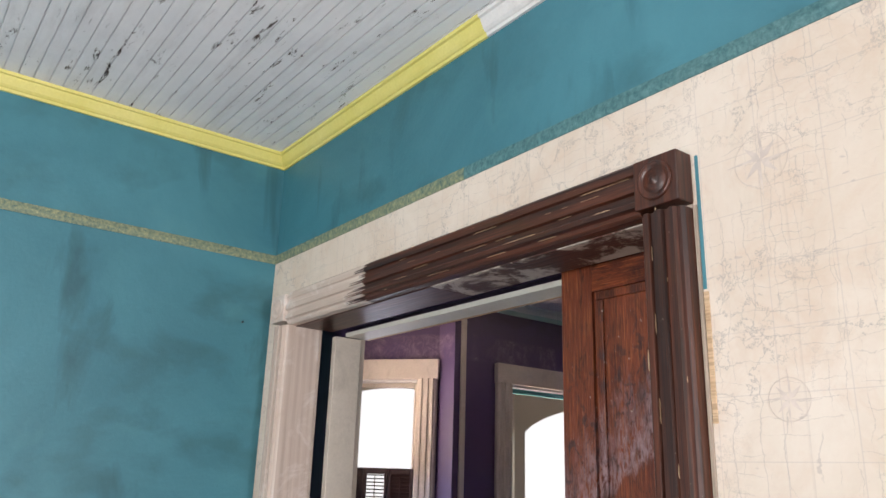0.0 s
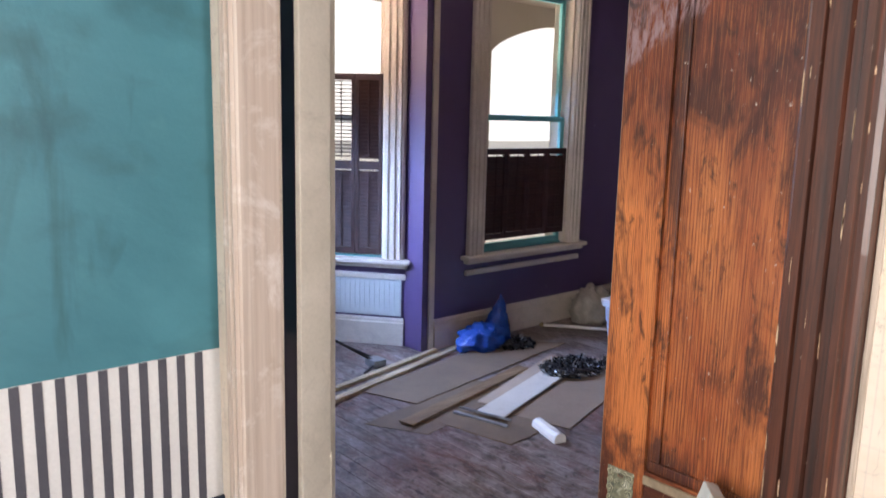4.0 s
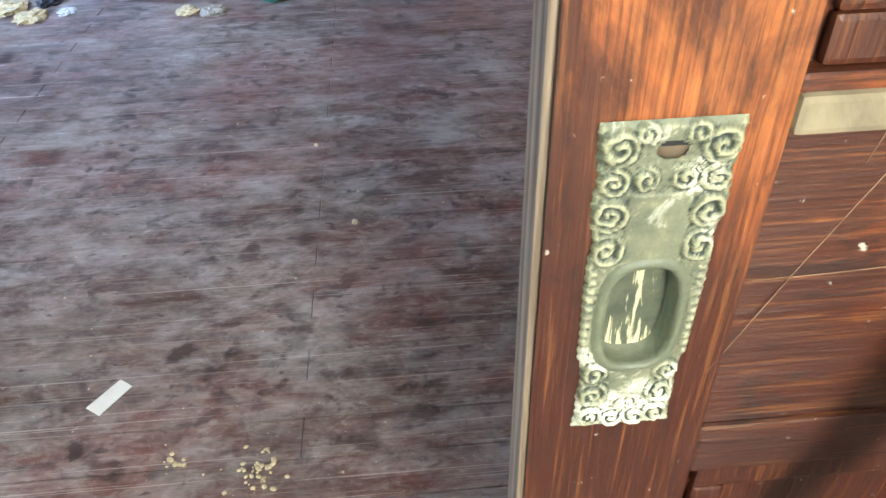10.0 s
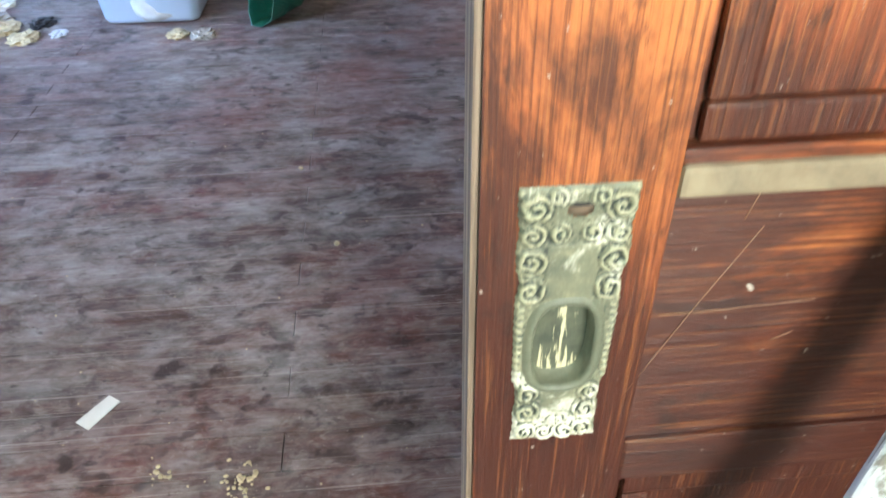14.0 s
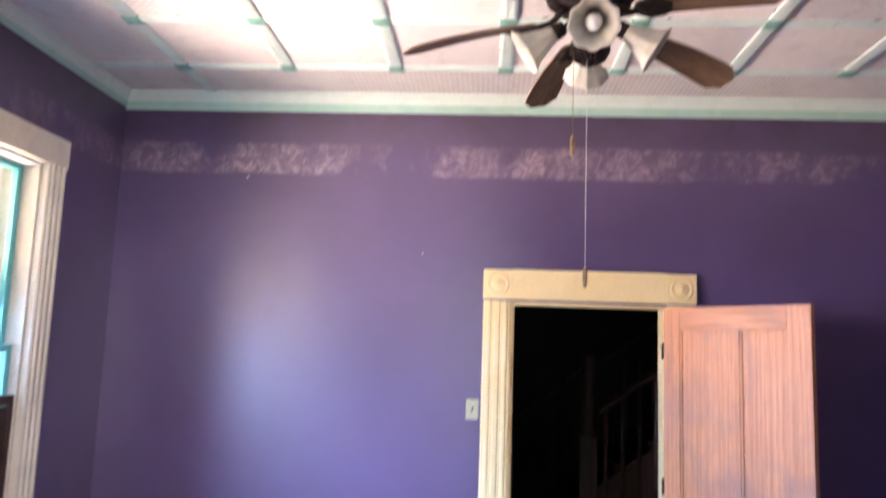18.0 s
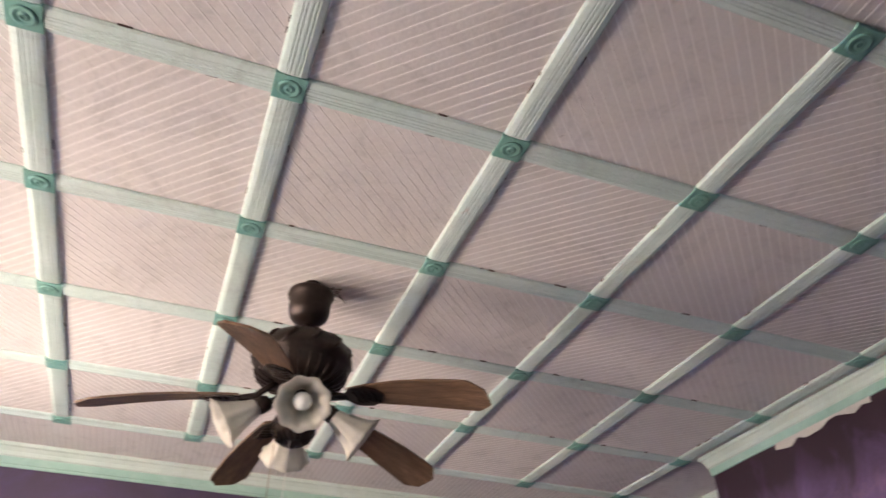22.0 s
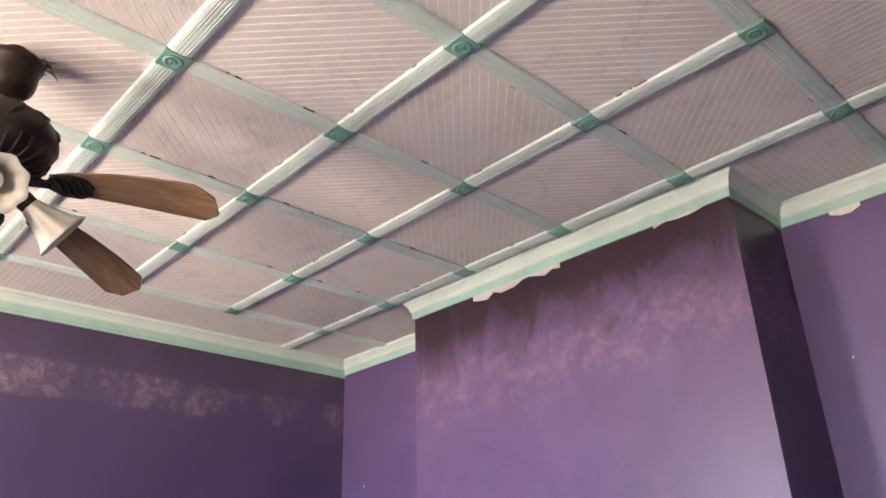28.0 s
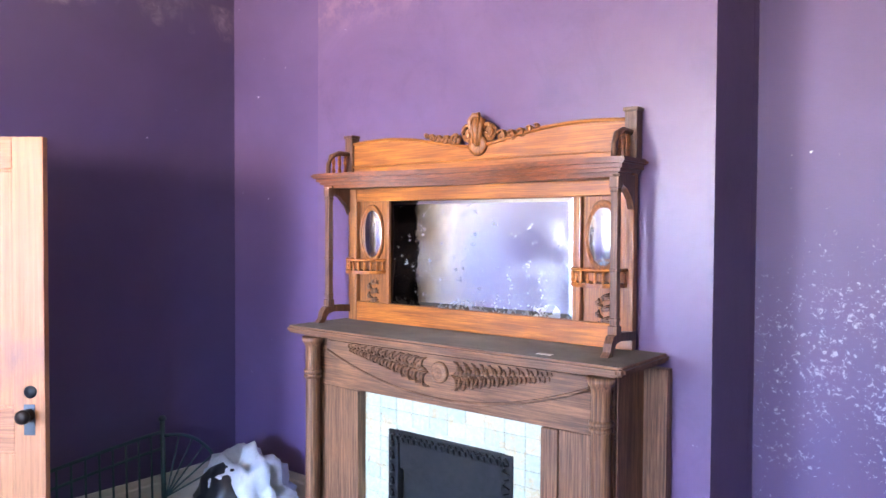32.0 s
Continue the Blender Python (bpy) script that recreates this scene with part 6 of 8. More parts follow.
ch = part("pull_cord", bm, "paper", fan, "long thin pull cord")
bm = bmesh.new()
lathe(bm, [(0.003, 2.00), (0.007, 1.985), (0.008, 1.96), (0.005, 1.935), (0, 1.93)], 10, Matrix.Translation((FX - 0.03, FY + 0.012, 0)))
part("wooden_pull", bm, "plank", ch)
bm = bmesh.new()
tube(bm, [(FX - 0.02, FY + 0.055, 2.728), (FX - 0.02, FY + 0.055, 2.42)], 0.0012, 5)
ch = part("pull_chain", bm, "brass", fan)
bm = bmesh.new()
lathe(bm, [(0.003, 2.43), (0.008, 2.412), (0.009, 2.39), (0.005, 2.36), (0, 2.355)], 10, Matrix.Translation((FX - 0.02, FY + 0.055, 0)))
part("wooden_pull", bm, "plank", ch)
bm = bmesh.new()
rng = random.Random(11)
for k in range(26):
    p = Vector((FX + rng.uniform(-0.03, 0.03), FY - 0.03 + rng.uniform(-0.03, 0.02), 3.236))
    tube(bm, [p, p + Vector((rng.uniform(-0.03, 0.03), rng.uniform(-0.05, 0.0), rng.uniform(-0.012, 0.002))), p + Vector((rng.uniform(-0.04, 0.05), rng.uniform(-0.07, 0.0), rng.uniform(-0.03, 0.0)))], 0.0022, 4)
part("dust_tuft", bm, "dust_wool", fan, "tuft of fluff above the canopy")


# ---------------------------------------------------------------- door to the hall
frame2 = tagged(thing("door_frame_2", "butter yellow fluted door frame with rosette blocks", "door frame"), kind="structure")
for y in (DY1 + 0.0825, DY0 - 0.0825):
    bm = bmesh.new()
    casing(bm, (BE, y, 0), (BE, y, DZ + 0.004), (0, 1, 0), 0.165, (-1, 0, 0), 0, 0.55)
    part("casing", bm, "butter", frame2)
    bm = bmesh.new()
    rosette(bm, (BE, y, DZ + 0.10), (-1, 0, 0), 0.086, 0.030)
    part("corner_block", bm, "butter", frame2)
part("head_casing", one_box(BE - 0.028, BE, DY0, DY1, DZ + 0.012, DZ + 0.190, 0.004), "butter", frame2)
for y0, y1 in ((DY0, DY0 + 0.018), (DY1 - 0.018, DY1)):
    part("jamb", one_box(BE + 0.001, BE + 0.139, y0, y1, 0, DZ, 0.003), "butter", frame2)
part("head_jamb", one_box(BE + 0.001, BE + 0.139, DY0 + 0.018, DY1 - 0.018, DZ - 0.018, DZ, 0.003), "butter", frame2)

door = thing("hall_door", "stripped pine four-panel door standing wide open into the room", "door")
HD = Vector((-0.786, -0.618, 0)).normalized()
DM = Matrix(((HD.x, -HD.y, 0, BE - 0.03), (HD.y, HD.x, 0, DY0 + 0.012), (0, 0, 1, 0), (0, 0, 0, 1)))
def door_bar(name, a0, a1, c0, c1, mat, b0=-0.018, b1=0.018, parent=None, label=""):
    o = part(name, one_box(a0, a1, b0, b1, c0, c1, 0.003), mat, parent or door, label)
    o.matrix_basis = DM
    return o
DW, DT = 0.875, 1.998
door_bar("stile", 0, 0.11, 0.012, DT, "pine")
door_bar("stile", DW - 0.125, DW, 0.012, DT, "pine")
door_bar("rail", 0.11, DW - 0.125, DT - 0.125, DT, "pine_y")
door_bar("rail", 0.11, DW - 0.125, 0.735, 0.905, "pine_y")
door_bar("rail", 0.11, DW - 0.125, 0.012, 0.22, "pine_y")
for c0, c1 in ((0.905, DT - 0.125), (0.22, 0.735)):
    door_bar("mullion", 0.385, 0.485, c0, c1, "pine")
    for a0, a1 in ((0.11, 0.385), (0.485, DW - 0.125)):
        door_bar("panel", a0, a1, c0, c1, "pine", -0.006, 0.006)
        bm = bmesh.new()
        for sgn in (-1, 1):
            for u0, u1, v0, v1 in ((a0, a1, c0, c0 + 0.014), (a0, a1, c1 - 0.014, c1), (a0, a0 + 0.014, c0 + 0.014, c1 - 0.014), (a1 - 0.014, a1, c0 + 0.014, c1 - 0.014)):
                bevelled(bm, u0, u1, *sorted((sgn * 0.005, sgn * 0.014)), v0, v1, 0.004)
        part("panel_moulding", bm, "pine", door).matrix_basis = DM
for sgn in (-1, 1):
    bm = bmesh.new()
    lathe(bm, [(0.022, 0.018), (0.024, 0.022), (0.010, 0.026), (0.010, 0.048), (0.022, 0.054), (0.029, 0.066), (0.027, 0.080), (0.014, 0.088), (0, 0.089)], 22, Matrix.Translation((DW - 0.062, 0, 0.885)) @ Matrix.Rotation(radians(-90 * sgn), 4, "X"))
    part("knob", bm, "bronze", door, "dark metal door knob").matrix_basis = DM
    o = part("lock_plate", one_box(DW - 0.085, DW - 0.040, *sorted((sgn * 0.018, sgn * 0.021)), 0.80, 0.925, 0.002), "dark_steel", door, "grey lock plate")
    o.matrix_basis = DM
    # Black disc on the face stands in for the dark inside of the hole.
    bm = bmesh.new()
    lathe(bm, [(0.026, 0.018), (0.026, 0.0205), (0.0, 0.0205)], 22, Matrix.Translation((DW - 0.058, 0, 0.975)) @ Matrix.Rotation(radians(-90 * sgn), 4, "X"))
    part("bolt_hole", bm, "black", door, "round empty lock hole").matrix_basis = DM
for z in (0.25, 1.0, 1.75):
    bm = bmesh.new()
    tube(bm, [(-0.004, -0.02, z - 0.045), (-0.004, -0.02, z + 0.045)], 0.007, 8)
    part("hinge", bm, "bronze", door).matrix_basis = DM

sw = thing("light_switch", "ornate brass light switch plate on the violet wall", "light switch")
part("switch_plate", one_box(BE - 0.006, BE, 1.997, 2.070, 1.322, 1.438, 0.003), "switch_brass", sw)
part("toggle", one_box(BE - 0.016, BE - 0.005, 2.028, 2.039, 1.368, 1.392, 0.002), "black", sw)


# ---------------------------------------------------------------- fireplace
MX = 2.083
mantel = thing("fireplace_mantel", "carved weathered oak fireplace mantel with a dusty shelf", "fireplace mantel")
def mbox(name, x0, x1, y0, y1, z0, z1, mat, r=0.005, label="", parent=None):
    return part(name, one_box(x0, x1, y0, y1, z0, z1, r), mat, parent or mantel, label)
mbox("back_board", MX - 0.770, MX + 0.785, BRY + 0.002, BRY + 0.045, 0, 1.185, "oak_grey", 0.004)
for s in (-1, 1):
    xs = sorted((MX + s * 0.485, MX + s * 0.685))
    mbox("pilaster", xs[0], xs[1], BRY + 0.045, -0.385, 0, 0.985, "oak_grey", 0.004)
    xi = sorted((MX + s * 0.425, MX + s * 0.490))
    mbox("inner_strip", xi[0], xi[1], BRY + 0.045, -0.375, 0, 0.985, "oak_grey", 0.006)
    bm = bmesh.new()
    cx = MX + s * 0.660
    lathe(bm, [(0.044, 0.0), (0.044, 0.105), (0.043, 0.110), (0.034, 0.125), (0.031, 0.140), (0.031, 0.145), (0.030, 1.010), (0.031, 1.016), (0.037, 1.018), (0.037, 1.028), (0.031, 1.030), (0.031, 1.034), (0.038, 1.037), (0.038, 1.048), (0.031, 1.051), (0.031, 1.056), (0.031, 1.140), (0.033, 1.150), (0.042, 1.166), (0.044, 1.168), (0.044, 1.188)], 28, Matrix.Translation((cx, -0.345, 0)))
    part("column", bm, "oak_grey", mantel, "turned oak column with ringed capital")
    mbox("side_panel", *sorted((MX + s * 0.69, MX + s * 0.672)), BRY + 0.045, -0.40, 0, 1.185, "oak_grey", 0.003)
mbox("lintel", MX - 0.685, MX + 0.685, BRY + 0.045, -0.385, 0.985, 1.188, "oak_grey_x", 0.004)
bm = bmesh.new()
n = 20
low = [(MX + 0.60 * (2 * k / n - 1), 1.145 - 0.12 * (1 - (2 * k / n - 1) ** 2) - 0.01) for k in range(n + 1)]
prism(bm, [(x, -0.386, z) for x, z in low] + [(MX + 0.60, -0.386, 1.175), (MX - 0.60, -0.386, 1.175)], (0, 0.014, 0))
part("swag_panel", bm, "oak_grey_x", mantel, "bowed frieze panel")
bm = bmesh.new()
tube(bm, [(x, -0.371, z) for x, z in low], 0.006, 8)
part("swag_bead", bm, "oak_grey_x", mantel)
rng = random.Random(3)
for s in (-1, 1):
    for k in range(11):
        x0, sc = MX + s * (0.058 + 0.038 * k), 1.45 - 0.095 * k
        zc = 1.112 + 0.0045 * k
        for q in range(4):
            bm = bmesh.new()
            up = 1 if q % 2 else -1
            r = 0.019 * sc * (1 - 0.14 * q)
            a0 = rng.uniform(-0.3, 0.3)
            pts = [(x0 + s * (0.010 * q + r * math.sin(a0 + 0.85 * u)), -0.371 + 0.007 * math.sin(math.pi * u / 4), zc + up * (r * (1 - math.cos(a0 + 0.85 * u)) + 0.002)) for u in (0, 1, 2, 3, 4)]
            tube(bm, pts, [0.0035 * sc, 0.0062 * sc, 0.0066 * sc, 0.0050 * sc, 0.0020], 6)
            part("carved_leaf", bm, "oak_grey_x", mantel)
bm = bmesh.new()
lathe(bm, [(0.040, 0), (0.040, 0.010), (0.030, 0.016), (0.026, 0.010), (0.018, 0.020), (0.008, 0.016), (0, 0.020)], 18, Matrix.Translation((MX, -0.374, 1.115)) @ Matrix.Rotation(radians(-90), 4, "X"))
part("carved_rose", bm, "oak_grey_x", mantel, "carved round rose")
mbox("bed_moulding", MX - 0.71, MX + 0.71, BRY + 0.045, -0.335, 1.188, 1.203, "oak_grey_x", 0.006)
bm = bmesh.new()
prism(bm, [(MX - 0.76, BRY + 0.003, 1.203), (MX + 0.76, BRY + 0.003, 1.203), (MX + 0.76, -0.292, 1.203), (MX + 0.745, -0.278, 1.203), (MX - 0.745, -0.278, 1.203), (MX - 0.76, -0.292, 1.203)], (0, 0, 0.030))
bmesh.ops.bevel(bm, geom=bm.edges[:], offset=0.009, segments=3, affect="EDGES")
for f in bm.faces:
    f.material_index = 1 if f.normal.z > 0.9 else 0
part("shelf", bm, ["oak_grey_x", "dusty_shelf"], mantel, "mantel shelf grey with dust")

fire = thing("fireplace", "tiled fireplace with a black cast iron insert", "fireplace")
TX0, TX1, TZ, IX0, IX1, IZ = MX - 0.425, MX + 0.425, 0.985, MX - 0.293, MX + 0.293, 0.850
for x0, x1, z0 in ((TX0 - 0.002, IX0 + 0.03, 0), (IX1 - 0.03, TX1 + 0.002, 0), (IX0 + 0.0305, IX1 - 0.0305, IZ - 0.03)):
    part("tile_bed", one_box(x0, x1, BRY + 0.046, -0.425, z0, TZ, 0.001), "grout", fire)
bm = bmesh.new()
bevelled(bm, 0, 0.0842, -0.008, 0.0, 0, 0.0572, 0.0016, None, 1)
tile = part("tile", bm, "tile", fire, "small glazed pale green tile")
tile.location = (TX0 + 0.0004, -0.4175, TZ - 0.0576)
for row in range(17):
    for col in range(10):
        x, z = TX0 + 0.0004 + col * 0.0850, TZ - 0.0576 - row * 0.0578
        if (row or col) and z > 0 and (x + 0.084 < IX0 + 0.05 or x > IX1 - 0.05 or z > IZ - 0.03):
            o = new("tile", tile.data)
            o.parent, o.location = fire, (x, -0.4175, z)
def iron_bar(x0, x1, z0, z1, y=-0.412):
    part("iron_frame", one_box(x0, x1, -0.45, y, z0, z1, 0.006), "iron", fire, "cast iron frame")
iron_bar(IX0, IX0 + 0.050, 0, IZ)
iron_bar(IX1 - 0.050, IX1, 0, IZ)
iron_bar(IX0 + 0.050, IX1 - 0.050, IZ - 0.050, IZ)
for k in range(20):
    bm = bmesh.new()
    x = IX0 + 0.03 + k * (IX1 - IX0 - 0.06) / 19
    tube(bm, [(x - 0.014, -0.412, IZ - 0.035), (x - 0.004, -0.404, IZ - 0.012), (x + 0.010, -0.406, IZ - 0.022), (x + 0.004, -0.408, IZ - 0.040)], [0.004, 0.006, 0.006, 0.003], 5)
    part("cast_scroll", bm, "iron", fire)
for s, xx in ((1, IX0 + 0.025), (-1, IX1 - 0.025)):
    for k in range(16):
        bm = bmesh.new()
        z = 0.03 + k * 0.050
        tube(bm, [(xx - 0.012 * s, -0.412, z), (xx + 0.012 * s, -0.404, z + 0.012), (xx + 0.004 * s, -0.406, z + 0.030), (xx - 0.010 * s, -0.410, z + 0.036)], [0.004, 0.006, 0.006, 0.003], 5)
        part("cast_scroll", bm, "iron", fire)
bm = bmesh.new()
n = 14
arch = [(IX0 + 0.05 + (IX1 - IX0 - 0.10) * k / n, IZ - 0.150 - 0.028 * (1 - abs(2 * k / n - 1) ** 2)) for k in range(n + 1)]
prism(bm, [(x, -0.445, z) for x, z in arch] + [(IX1 - 0.05, -0.445, IZ - 0.05), (IX0 + 0.05, -0.445, IZ - 0.05)], (0, 0.020, 0))
part("hood", bm, "iron", fire, "cast iron hood")
part("summer_cover", one_box(IX0 + 0.05, IX1 - 0.05, -0.470, -0.446, 0, IZ - 0.12, 0.003), "iron", fire, "dark iron cover")
part("hearth", one_box(MX - 0.70, MX + 0.70, -0.40, 0.10, 0.0, 0.018, 0.004), "tile", fire, "low tiled hearth")

over = thing("overmantel", "golden oak overmantel with a foxed mirror and turned galleries", "overmantel mirror")
OX0, OX1, OZ = 1.440, 2.782, 1.234
def obox(name, x0, x1, y0, y1, z0, z1, mat="oak", r=0.004, label=""):
    return part(name, one_box(x0, x1, y0, y1, z0, z1, r), mat, over, label)
YB = BRY + 0.004
obox("back_panel", OX0, OX1, YB, YB + 0.018, OZ, 1.860, "oak_v", 0.002)
obox("bottom_rail", OX0 + 0.02, OX1 - 0.02, YB + 0.018, YB + 0.040, OZ, 1.318, "oak", 0.004)
obox("top_rail", OX0 + 0.02, OX1 - 0.02, YB + 0.018, YB + 0.040, 1.756, 1.845, "oak", 0.004)
MXA, MXB, MZA, MZB = 1.664, 2.543, 1.320, 1.758
for x0, x1 in ((MXA - 0.03, MXA), (MXB, MXB + 0.03), (OX0 - 0.005, OX0 + 0.045), (OX1 - 0.045, OX1 + 0.005)):
    obox("stile", x0, x1, YB + 0.018, YB + 0.044, 1.318 if x0 > OX0 and x1 < OX1 else OZ, 1.756 if x0 > OX0 and x1 < OX1 else 1.86, "oak_v", 0.005)
bm = bmesh.new()
y = YB + 0.034
i4 = [(MXA, MZA), (MXB, MZA), (MXB, MZB), (MXA, MZB)]
k = 0.018
o4 = [(MXA + k, MZA + k), (MXB - k, MZA + k), (MXB - k, MZB - k), (MXA + k, MZB - k)]
va, vb, vc = [bm.verts.new((x, y - 0.004, z)) for x, z in i4], [bm.verts.new((x, y, z)) for x, z in o4], [bm.verts.new((x, YB + 0.018, z)) for x, z in i4]
for i in range(4):
    bm.faces.new((va[i], va[(i + 1) % 4], vb[(i + 1) % 4], vb[i]))
    bm.faces.new((va[i], va[(i + 1) % 4], vc[(i + 1) % 4], vc[i]))
bm.faces.new(vb)
part("mirror", bm, "mirror_bare", over, "bevelled mirror with foxed, cloudy silvering")
for cx in (1.556, 2.660):
    m = Matrix.Translation((cx, YB + 0.018, 1.615)) @ Matrix.Rotation(radians(-90), 4, "X") @ Matrix.Diagonal((0.54, 1, 1, 1))
    bm = bmesh.new()
    lathe(bm, [(0.128, 0.0), (0.128, 0.012), (0.120, 0.018), (0.112, 0.010), (0.110, 0.006)], 40, m)
    part("oval_frame", bm, "oak_v", over, "oval oak frame")
    bm = bmesh.new()
    lathe(bm, [(0.112, 0.004), (0.098, 0.008), (0.0, 0.008)], 40, m)
    part("oval_mirror", bm, "mirror", over, "oval bevelled side mirror")
    s = -1 if cx < MX else 1
    bm = bmesh.new()
    n = 12
    arc = [(cx + 0.10 * math.cos(math.pi * q / n), YB + 0.04 + 0.105 * math.sin(math.pi * q / n)) for q in range(n + 1)]
    prism(bm, [(x, yy, 1.446) for x, yy in arc], (0, 0, 0.014))
    part("gallery_shelf", bm, "oak", over, "small half round shelf")
    bm = bmesh.new()
    tube(bm, [(x, yy - 0.008, 1.505) for x, yy in arc], 0.006, 6)
    part("gallery_rail", bm, "oak", over)
    for q in range(1, n):
        bm = bmesh.new()
        lathe(bm, [(0.004, 1.460), (0.007, 1.468), (0.004, 1.478), (0.0065, 1.488), (0.0035, 1.500)], 8, Matrix.Translation((arc[q][0], arc[q][1] - 0.008, 0)))
        part("spindle", bm, "oak", over)
    for q in range(7):
        z0, lean = 1.275 + 0.020 * q, 1 if q % 2 else -1
        for k in range(3):
            bm = bmesh.new()
            reach, curl = 0.022 + 0.012 * k, 0.6 + 0.5 * k
            pts = [(cx + lean * reach * u * math.cos(0.4 * k) + 0.006 * math.sin(5 * u), YB + 0.021 + 0.008 * math.sin(math.pi * u), z0 + 0.030 * u * (1 - 0.25 * k) - 0.018 * curl * max(0, u - 0.6)) for u in (0, 0.25, 0.5, 0.75, 1.0)]
            tube(bm, pts, [0.003, 0.0058, 0.0066, 0.0055, 0.0022], 6)
            part("carving", bm, "oak_post", over, "carved acanthus")
# cornice shelf with a bowed front
bm = bmesh.new()
n = 24
CX0, CX1, CY = 1.405, 2.878, -0.452
front = []
for k in range(n + 1):
    u = 2 * k / n - 1
    front.append((CX1 - (CX1 - CX0) * k / n, CY - (0.0 if abs(u) > 0.8 else 0.075 * math.cos(u / 0.8 * math.pi / 2) ** 1.3)))
prism(bm, [(CX0, YB, 1.855), (CX1, YB, 1.855)] + [(x, y, 1.855) for x, y in front], (0, 0, 0.020))
bmesh.ops.bevel(bm, geom=[e for e in bm.edges if abs(e.verts[0].co.z - e.verts[1].co.z) < 1e-5], offset=0.006, segments=2, affect="EDGES")
part("cornice_shelf", bm, "oak_dark", over, "projecting cornice shelf with bowed front")
bm = bmesh.new()
CM = (CX0 + CX1) / 2
for z, h, k, back in ((1.840, 0.015, 0.978, 0.016), (1.828, 0.012, 0.962, 0.028), (1.812, 0.016, 0.945, 0.040)):
    prism(bm, [(CM + (CX0 - CM) * k, YB, z), (CM + (CX1 - CM) * k, YB, z)] + [(CM + (x - CM) * k, y - back, z) for x, y in front], (0, 0, h))
part("cornice_moulding", bm, "oak_dark", over, "stepped dark moulding under the cornice shelf")
# crest
bm = bmesh.new()
n = 32
crest = []
for k in range(n + 1):
    u = 2 * k / n - 1
    crest.append((OX1 - 0.02 - (OX1 - OX0 - 0.04) * k / n, 2.026 - 0.060 * math.exp(-(u / 0.40) ** 2) - 0.012 * abs(u) ** 6))
prism(bm, [(OX0 + 0.02, YB + 0.01, 1.875), (OX1 - 0.02, YB + 0.01, 1.875)] + [(x, YB + 0.01, z) for x, z in crest], (0, 0.022, 0))
part("crest_board", bm, "oak", over, "shaped crest board")
bm = bmesh.new()
tube(bm, [(x, YB + 0.034, z - 0.004) for x, z in crest], 0.007, 6)
part("crest_bead", bm, "oak", over)
obox("crest_strip", OX0 + 0.02, OX1 - 0.02, YB + 0.032, YB + 0.042, 1.905, 1.915, "oak", 0.003)
for s in (-1, 1):
    bm = bmesh.new()
    for x, z, r in ((0.048, 2.012, 0.034), (0.112, 1.992, 0.023), (0.155, 1.992, 0.020), (0.196, 1.998, 0.017), (0.232, 2.008, 0.014), (0.262, 2.018, 0.010)):
        lathe(bm, [(r * 1.05, 0), (r, 0.008), (r * 0.5, 0.011), (0, 0.009)], 14, Matrix.Translation((MX + s * x, YB + 0.026, z)) @ Matrix.Rotation(radians(-90), 4, "X"))
        pts = [(MX + s * (x - r * (1 - 0.075 * q) * math.cos(0.5 + 0.62 * q)), YB + 0.040, z + r * (1 - 0.075 * q) * math.sin(0.5 + 0.62 * q)) for q in range(11)]
        tube(bm, pts, [r * (0.30 - 0.012 * q) for q in range(11)], 6)
    part("crest_carving", bm, "oak_v", over, "carved scrolls on the crest")
bm = bmesh.new()
lathe(bm, [(0.044, 0), (0.040, 0.012), (0.026, 0.018), (0.012, 0.010), (0, 0.012)], 20, Matrix.Translation((MX, YB + 0.034, 1.965)) @ Matrix.Rotation(radians(-90), 4, "X"))
tube(bm, [(MX - 0.012, YB + 0.045, 1.97), (MX - 0.020, YB + 0.05, 2.02), (MX - 0.032, YB + 0.05, 2.058), (MX - 0.012, YB + 0.05, 2.078), (MX + 0.012, YB + 0.05, 2.078), (MX + 0.032, YB + 0.05, 2.058), (MX + 0.020, YB + 0.05, 2.02), (MX + 0.012, YB + 0.045, 1.97)], 0.011, 8)
tube(bm, [(MX, YB + 0.040, 1.96), (MX, YB + 0.048, 2.03), (MX, YB + 0.044, 2.078)], [0.012, 0.022, 0.012], 8)
part("crest_shell", bm, "oak_v", over, "carved shell at the middle of the crest")
